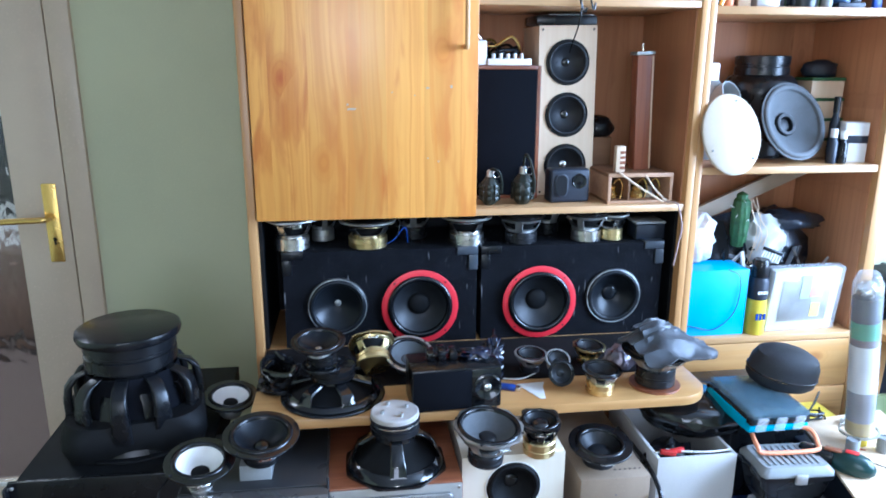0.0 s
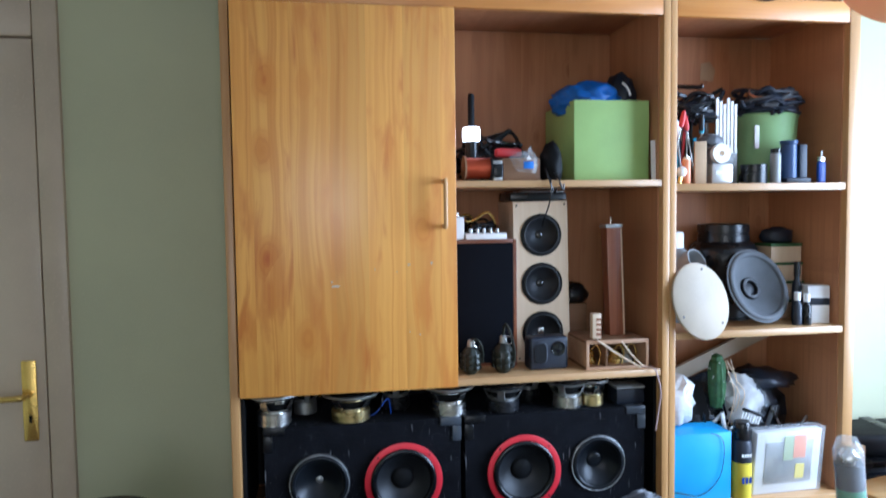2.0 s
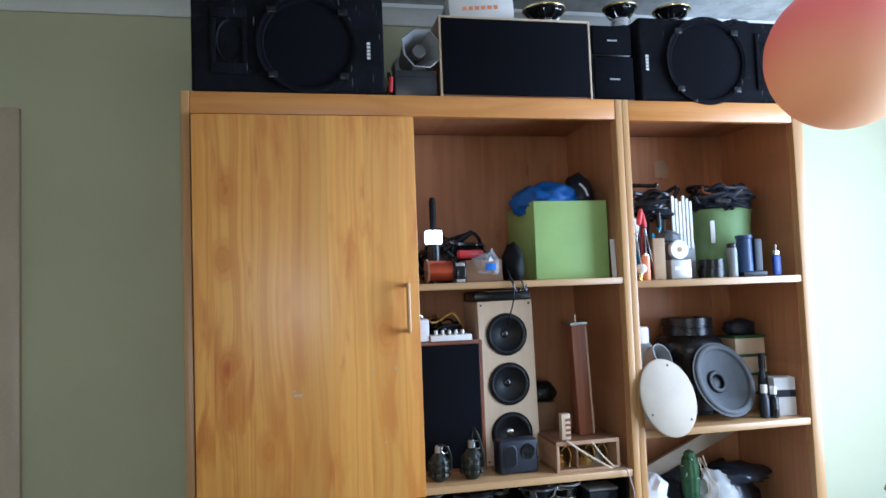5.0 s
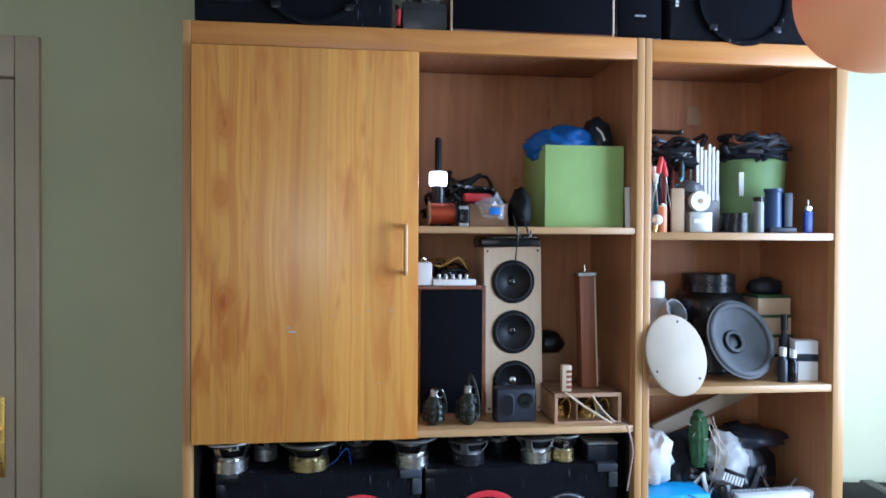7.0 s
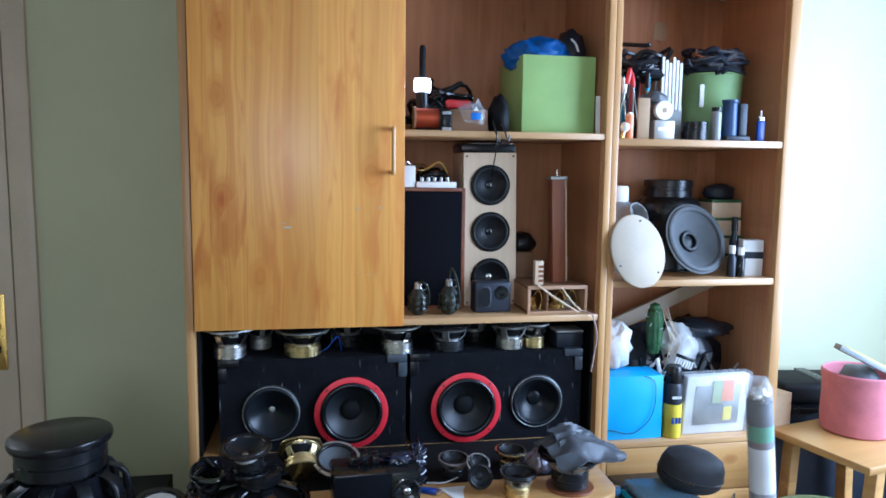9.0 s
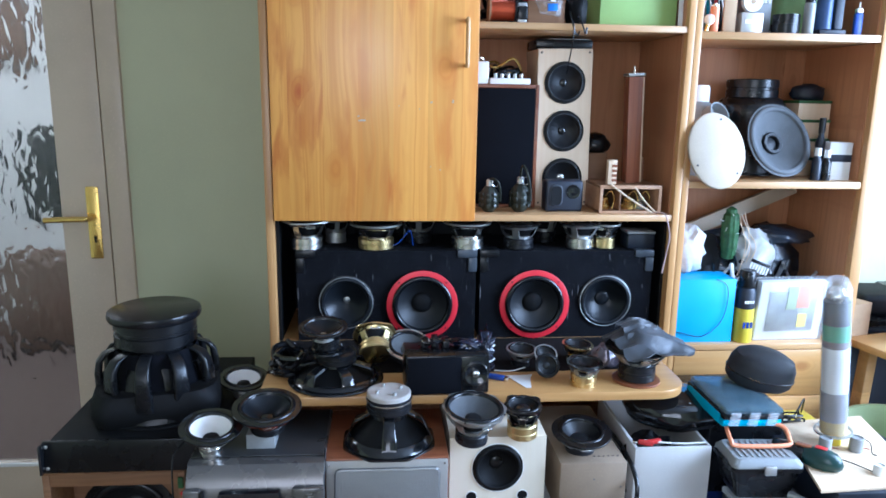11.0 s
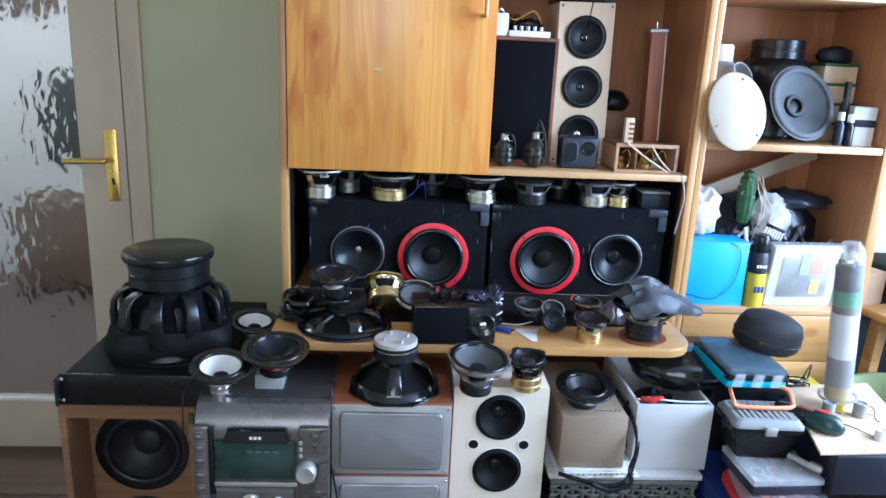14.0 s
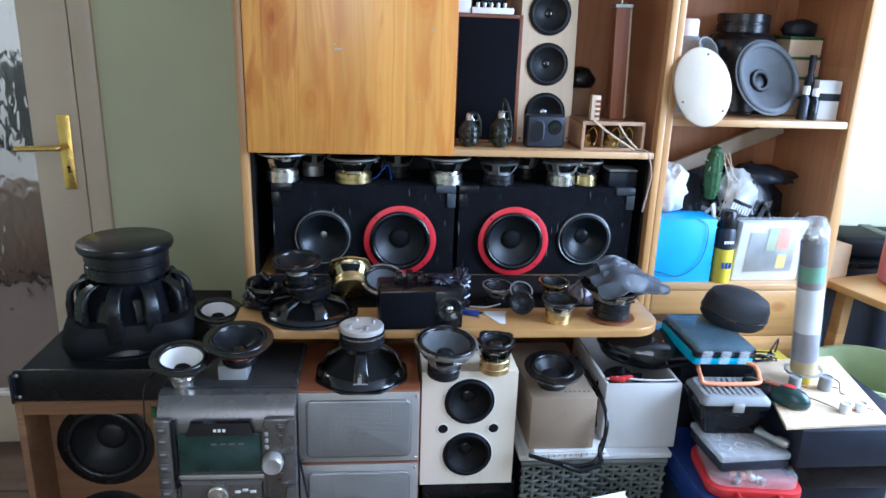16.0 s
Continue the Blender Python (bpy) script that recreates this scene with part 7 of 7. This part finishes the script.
part("lid", prism(rounded(-0.105, 0.105, 0.012, 0.19, 0.035), 0.0222, 0.045, 0.004), CLEARP, o, "clear plastic lid")
part("handle", tube([(-0.05, 0.0, 0.012), (-0.045, -0.02, 0.012), (0.0, -0.026, 0.012), (0.045, -0.02, 0.012), (0.05, 0.0, 0.012)], 0.007, 8), REDP, o)
random.seed(21)
for k in range(10):
    part("small_part", box(-0.008, 0.008, -0.006, 0.006, 0, 0.012, 0.002), (PAPER, ORANGE, WHITE_PL, STEEL)[k % 4], o, at=pose(random.uniform(-0.08, 0.08), random.uniform(0.03, 0.17), 0.0223, 0, 0, random.uniform(0, 90)))
o = thing("clear_organiser", "flat clear organiser tray with round compartments", "organiser", pose(2.463, 1.684, 0.491, 0, 0, 3) @ Matrix.Diagonal((0.76, 0.85, 0.85, 1)))
part("base_tray", box(-0.105, 0.105, -0.01, 0.16, 0, 0.026, 0.006), NAVY, o)
part("lid", box(-0.107, 0.107, -0.012, 0.162, 0.0262, 0.046, 0.006), film_plastic("clear_lid_film", (0.8, 0.82, 0.84), 0.38, 0.12, 0.3), o, "clear lid")
random.seed(31)
for k in range(22):
    part("small_part", box(-0.007, 0.007, -0.006, 0.006, 0.0262, 0.036, 0.002), (PAPER, REDP, WHITE_PL, STEEL, ORANGE, BLK)[k % 6], o, at=pose(random.uniform(-0.09, 0.09), random.uniform(0.005, 0.145), 0.0002, 0, 0, random.uniform(0, 90)))
for k in range(8):
    part("compartment_ring", ring(0.014, 0.018, 0.0462, 0.049, 20), CLEARP, o, at=Matrix.Translation((-0.075 + 0.05 * (k % 4), 0.03 + 0.05 * (k // 4), 0)))
o = thing("tool_box", "black plastic tool box with ribbed grey lid", "tool box", pose(2.443, 1.752, 0.5332, 0, 0, -3) @ Matrix.Diagonal((1, 1, 0.53, 1)))
part("body", loft([(rounded(-0.062, 0.062, 0.006, 0.1, 0.012), 0.0), (rounded(-0.076, 0.076, -0.002, 0.106, 0.014), 0.12), (rounded(-0.082, 0.082, -0.006, 0.11, 0.014), 0.122), (rounded(-0.082, 0.082, -0.006, 0.11, 0.014), 0.14), (rounded(-0.02, 0.02, 0.03, 0.07, 0.01), 0.1405)]), BLK, o)
ld = part("lid", loft([(rounded(-0.08, 0.08, -0.005, 0.109, 0.014), 0.141), (rounded(-0.08, 0.08, -0.005, 0.109, 0.014), 0.155), (rounded(-0.07, 0.07, 0.006, 0.1, 0.014), 0.175), (rounded(-0.01, 0.01, 0.04, 0.07, 0.005), 0.1755)]), GREY_PL, o, "pale grey ribbed lid")
for k in range(9):
    part("lid_rib", box(-0.058 + 0.0135 * k, -0.051 + 0.0135 * k, 0.016, 0.09, 0.1756, 0.18, 0.002), GREY_PL, ld)
part("latch", box(-0.013, 0.013, -0.014, -0.0062, 0.118, 0.158, 0.003), SILVER_FRAME, o, "silver latch")
part("side_handle", tube([(-0.08, 0.02, 0.13), (-0.086, 0.03, 0.15), (-0.086, 0.08, 0.15), (-0.08, 0.09, 0.13)], 0.005, 7), BLK, o)
o = thing("ratchet_tool", "chrome socket wrench head on the organiser tray", "wrench", pose(2.507, 1.732, 0.5332, 0, 0, -52))
part("shaft", tube([(-0.02, 0, 0.012), (0.01, 0, 0.011), (0.028, 0, 0.0095)], 0.008, 12, 2), STEEL, o)
part("socket", moved(lathe([(0, 0), (0.011, 0), (0.011, 0.02), (0.007, 0.026), (0, 0.026)], 18), pose(0.028, 0, 0.0115, 0, 90, 0)), STEEL, o)
o = thing("clamp_frame", "salmon-coloured plastic clamp frame under a tray", "clamp", pose(2.452, 1.832, 0.6295, 0, 0, -2))
part("frame", tube([(-0.06, 0.03, 0.03), (-0.068, -0.02, 0.016), (-0.055, -0.03, 0.006), (0.055, -0.03, 0.006), (0.072, -0.015, 0.012), (0.068, 0.02, 0.03), (0.0, 0.035, 0.034), (-0.055, 0.032, 0.03)], 0.005, 8), ORANGE, o)
o = thing("blue_organiser", "black and blue organiser case with clear lid", "organiser", pose(2.43, 1.915, 0.672, 8, 5, 9))
part("lower_half", box(-0.075, 0.085, -0.075, 0.085, 0, 0.018, 0.006), TEAL, o, "blue lower half")
part("upper_half", box(-0.075, 0.085, -0.075, 0.085, 0.0182, 0.03, 0.004), BLK, o)
part("lid", box(-0.072, 0.082, -0.072, 0.082, 0.0302, 0.046, 0.005), film_plastic("blue_tinted_film", (0.10, 0.16, 0.2), 0.6, 0.12, 0.5), o, "clear blue-tinted lid")
part("hinge_rib", box(-0.078, -0.0752, -0.06, 0.07, 0.004, 0.026, 0.001), TEAL, o)
for k in range(3):
    part("latch", box(-0.062 + 0.05 * k, -0.036 + 0.05 * k, -0.082, -0.0755, 0.006, 0.04, 0.003), film_plastic("latch_film", (0.8, 0.83, 0.86), 0.25, 0.1, 0.3), o, "clear latch" if k == 0 else "")
o = thing("tool_stack", "dark plastic case carrying the organisers", "case", (2.46, 1.93, 0.36))
part("body", box(-0.07, 0.12, 0.0, 0.24, 0.02, 0.3, 0.01), BLK, o)
part("foot", box(-0.06, 0.11, 0.01, 0.23, 0.0, 0.0198, 0.004), BLK, o)
o = thing("headphone_case", "dark grey zipped hard case with domed lid", "case", pose(2.513, 1.968, 0.717, 8, 10, -14) @ Matrix.Diagonal((0.94, 0.94, 0.94, 1)))
_oval = lambda s, q=1.0: [(0.088 * s * math.cos(a) * (1.0 if math.cos(a) > 0 else 0.94), 0.06 * s * math.sin(a)) for a in [2 * math.pi * k / 28 for k in range(28)]]
part("base_half", loft([(_oval(0.3), 0.0), (_oval(0.86), 0.002), (_oval(0.98), 0.014), (_oval(1.0), 0.03)]), CASE, o)
part("zip", loft([(_oval(1.0), 0.0302), (_oval(1.025), 0.031), (_oval(1.025), 0.034), (_oval(1.0), 0.035)]), BLK, o)
part("lid", loft([(_oval(1.0), 0.0352), (_oval(0.97), 0.06), (_oval(0.86), 0.08), (_oval(0.6), 0.092), (_oval(0.2), 0.096), (_oval(0.01), 0.0965)]), CASE, o)
o = thing("cordless_driver", "green and red cordless screwdriver lying down", "power tool", pose(2.556, 1.778, 0.6015, 0, 0, -44))
part("body", moved(blob(0.045, 0.026, 0.028, 0.06, 1.5, 71), Matrix.Translation((0.02, 0, 0))), surface("dark_green_plastic", (0.012, 0.045, 0.042), 0.28, var=0.15, bump=0.05), o)
part("grip", box(-0.085, -0.01, -0.017, 0.017, 0.004, 0.036, 0.012, 3), BLK, o)
part("red_inlay", box(-0.035, 0.0, -0.008, 0.008, 0.0362, 0.042, 0.004), MAHOG, o, "dark red rubber inlay")
part("label_bars", box(0.005, 0.03, -0.008, 0.008, 0.0437, 0.0455, 0.001), REDP, o)

# plywood sheet with a coil column
o = thing("equipment_cases", "dark flat cases stacked under the plywood", "case", (2.68, 1.665, 0))
part("upper_case", box(-0.13, 0.15, 0.0, 0.34, 0.5, 0.594, 0.006), NAVY, o)
part("middle_case", box(-0.13, 0.16, 0.02, 0.34, 0.43, 0.4995, 0.006), BLK, o)
part("lower_case", box(-0.12, 0.15, 0.06, 0.34, 0.0, 0.4295, 0.006), NAVY, o)
o = thing("plywood_sheet", "pale plywood sheet carrying a coil column", "plywood", (0, 0, 0.5945))
part("sheet", prism([(2.513, 1.668), (2.76, 1.68), (2.835, 2.01), (2.60, 1.985)], 0, 0.007, 0.001), BIRCH, o)
PZ = 0.602
o = thing("coil_column", "tall clear tube column with wound coil bands", "coil", pose(2.668, 1.87, PZ, 0, -6, 0))
r = 0.0285
part("foot", lathe([(0, 0), (0.018, 0), (0.018, 0.03), (0, 0.03)], 24), YELLOW, o)
for nm, z0, z1, m, lab in (("lower_band", 0.0302, 0.062, surface("ochre_tape", (0.55, 0.38, 0.08), 0.5, bump=0.1), "ochre band"), ("dark_winding", 0.0622, 0.135, surface("grey_winding", (0.26, 0.24, 0.26), 0.35, 0.2, bump=0.4, fine=500), "grey-brown winding"), ("white_band", 0.1352, 0.245, WHITE_PL, "white paper band"), ("copper_winding", 0.2452, 0.262, surface("dark_winding", (0.12, 0.08, 0.08), 0.4, bump=0.3), ""), ("green_band", 0.2622, 0.30, surface("green_tape", (0.02, 0.3, 0.12), 0.4, bump=0.1), "green tape band"), ("dark_band", 0.3002, 0.355, NAVY, "dark band")):
    part(nm, lathe([(0, z0), (r, z0), (r, z1), (0, z1)], 30), m, o, lab)
part("film_tube", lathe([(r + 0.002, 0.032), (r + 0.0025, 0.2), (r + 0.002, 0.36), (r + 0.002, 0.385), (r * 0.7, 0.41), (0, 0.416)], 30), film_plastic("tube_film", (0.8, 0.83, 0.86), 0.26, 0.1, 1.0), o, "crumpled clear film")
part("foil_ball", moved(blob(0.022, 0.022, 0.022, 0.25, 4, 81), Matrix.Translation((0, 0, 0.3552))), CHROME, o, "silver foil ball")
part("base_ring", ring(0.037, 0.042, 0.03, 0.035, 36), STEEL, o)
for cx, cy, cr, ch, lab in ((2.625, 1.835, 0.014, 0.03, "grey capacitor can standing on plywood"), (2.698, 1.83, 0.015, 0.032, "grey capacitor can standing on plywood"), (2.68, 1.725, 0.012, 0.02, "small white knob on plywood"), (2.72, 1.73, 0.012, 0.018, "small white knob on plywood")):
    q = thing("capacitor", lab, "capacitor", (cx, cy, PZ), "cans on plywood")
    part("can", lathe([(0, 0), (cr, 0), (cr, ch), (cr * 0.9, ch + 0.002), (cr * 0.85, ch - 0.001), (0, ch - 0.001)], 20), WHITE_PL if ch < 0.025 else GREY_PL, q)
    part("lead", tube([(cr * 0.9, 0, 0.004), (cr + 0.01, 0.004, 0.003), (cr + 0.02, 0.0, 0.002)], 0.0012, 5), COPPER, q)
o = thing("lead_wire", "thin dark wire running over the plywood", "cable", (2.6, 1.8, PZ))
part("wire", tube([(0.0, 0.0, 0.002), (0.03, -0.02, 0.006), (0.06, -0.05, 0.003), (0.07, -0.072, 0.003)], 0.0013, 5), BLK, o)
part("wire", tube([(0.1, 0.04, 0.03), (0.13, 0.03, 0.02), (0.125, 0.01, 0.003), (0.13, 0.0, 0.002)], 0.0013, 5), BLK, o)
o = thing("yellow_tray", "yellow and white clutter behind the plywood", "tray", (2.66, 2.12, 0.4))
part("tray", box(-0.06, 0.16, -0.04, 0.1, 0.0, 0.12, 0.004), NAVY, o)
part("flap", box(-0.05, 0.15, -0.036, 0.09, 0.1202, 0.126, 0.002), YELLOW, o)
part("plug", box(0.02, 0.05, -0.03, -0.005, 0.1262, 0.145, 0.004), WHITE_PL, o)
part("cord", tube([(0.03, -0.02, 0.14), (0.06, -0.01, 0.16), (0.1, 0.02, 0.19), (0.12, 0.05, 0.16), (0.13, 0.07, 0.128)], 0.0025, 6), BLK, o)
part("foot_block", box(-0.05, 0.15, -0.03, 0.09, -0.4, -0.0002, 0.004), NAVY, o)

# ---- right of the bookcase ----
o = thing("laundry_tub", "pale green plastic tub standing on the floor", "tub", (2.965, 2.0, 0))
part("wall", lathe([(0, 0.0), (0.115, 0.0), (0.12, 0.01), (0.15, 0.55), (0.158, 0.555), (0.158, 0.565), (0.148, 0.565), (0.115, 0.02), (0, 0.02)], 48), BUCKET, o)
part("rim", ring(0.1585, 0.163, 0.545, 0.562, 48), BUCKET, o)
o = thing("navy_cabinet", "dark navy cabinet beside the bookcase", "cabinet", (3.11, 2.42, 0))
part("body", box(-0.14, 0.55, -0.03, 0.18, 0, 0.72, 0.004), NAVY, o)
part("door", box(-0.13, 0.2, -0.048, -0.0305, 0.02, 0.7, 0.003), NAVY, o)
part("top", box(-0.15, 0.56, -0.05, 0.19, 0.7202, 0.74, 0.003), BLK, o)
o = thing("instrument_case", "black soft case lying on the navy cabinet", "case", pose(3.25, 2.45, 0.7405, 0, 0, -6))
part("body", box(-0.16, 0.25, -0.06, 0.12, 0, 0.07, 0.02, 3), BLK_MAT, o)
part("strap", box(-0.02, 0.02, -0.0625, 0.12, 0.02, 0.0722, 0.003), BLK, o)
part("buckle", box(-0.018, 0.03, -0.066, -0.0628, 0.03, 0.045, 0.001), STEEL, o)
o = thing("wooden_chair", "light wooden chair carrying a pink fabric basket", "chair", pose(3.15, 2.18, 0, 0, 0, 14))
part("seat", box(-0.17, 0.2, -0.18, 0.14, 0.70, 0.724, 0.006), DESK, o)
for lx, ly in ((-0.14, -0.15), (0.17, -0.15), (-0.14, 0.11), (0.17, 0.11)):
    part("leg", moved(box(-0.018, 0.018, -0.018, 0.018, 0, 0.699, 0.004), Matrix.Translation((lx, ly, 0)) @ Matrix.Rotation(radians(-3 if lx > 0 else 3), 4, "Y") @ Matrix.Translation((0, 0, 0))), DESK, o)
part("stretcher", box(-0.12, 0.15, -0.16, -0.14, 0.52, 0.6, 0.003), DESK, o)
o = thing("fabric_basket", "round pink fabric basket standing on a wooden chair", "basket", (3.2, 2.22, 0.7245))
part("wall", lathe([(0, 0.0), (0.092, 0.0), (0.098, 0.006), (0.1, 0.05), (0.098, 0.11), (0.101, 0.178), (0.098, 0.182), (0.094, 0.178), (0.09, 0.01), (0, 0.008)], 44), PINKP, o)
part("hem", ring(0.1012, 0.1028, 0.16, 0.177, 44), PINKP, o)
part("contents", moved(blob(0.075, 0.075, 0.12, 0.12, 2.5, 41), Matrix.Translation((0, 0, 0.0105))), GREYBAG, o, "grey things filling the basket")
o = thing("spirit_level", "yellow and grey level lying across a fabric basket", "level", pose(3.185, 2.18, 0.9355, 0, 26, -4))
part("beam", box(-0.11, 0.1, -0.014, 0.014, 0, 0.016, 0.002), GREY_PL, o)
part("inlay", box(-0.09, 0.05, -0.01, 0.01, 0.0162, 0.019, 0.001), YELLOW, o, "yellow inlay")
part("end_cap", box(0.1002, 0.112, -0.0145, 0.0145, -0.001, 0.017, 0.002), BLK, o)
o = thing("paper_carton", "white cardboard carton in front of the basket", "carton", pose(2.12, 1.64, 0, 0, 0, 14))
part("body", box(-0.09, 0.09, -0.1, 0.05, 0, 0.412, 0.002), PAPER, o)
part("flap", box(-0.09, 0.09, 0.0505, 0.054, 0.33, 0.42, 0.001), PAPER, o)

# small things between the basket and the tools
cable_heap("thin black leads lying behind the plywood", (2.62, 1.985, 0.602), 0.05, 0.012, 0.03, 0.0022, 4, BLK, YELLOW)
o = thing("plug", "white plug lying on the plywood edge", "plug", pose(2.70, 1.955, 0.602, 0, 0, 30))
part("body", box(-0.014, 0.014, -0.01, 0.01, 0, 0.016, 0.004), WHITE_PL, o)
part("pin", tube([(0.014, 0.004, 0.008), (0.028, 0.004, 0.008)], 0.002, 6, 1), CHROME, o)
part("pin", tube([(0.014, -0.004, 0.008), (0.028, -0.004, 0.008)], 0.002, 6, 1), CHROME, o)
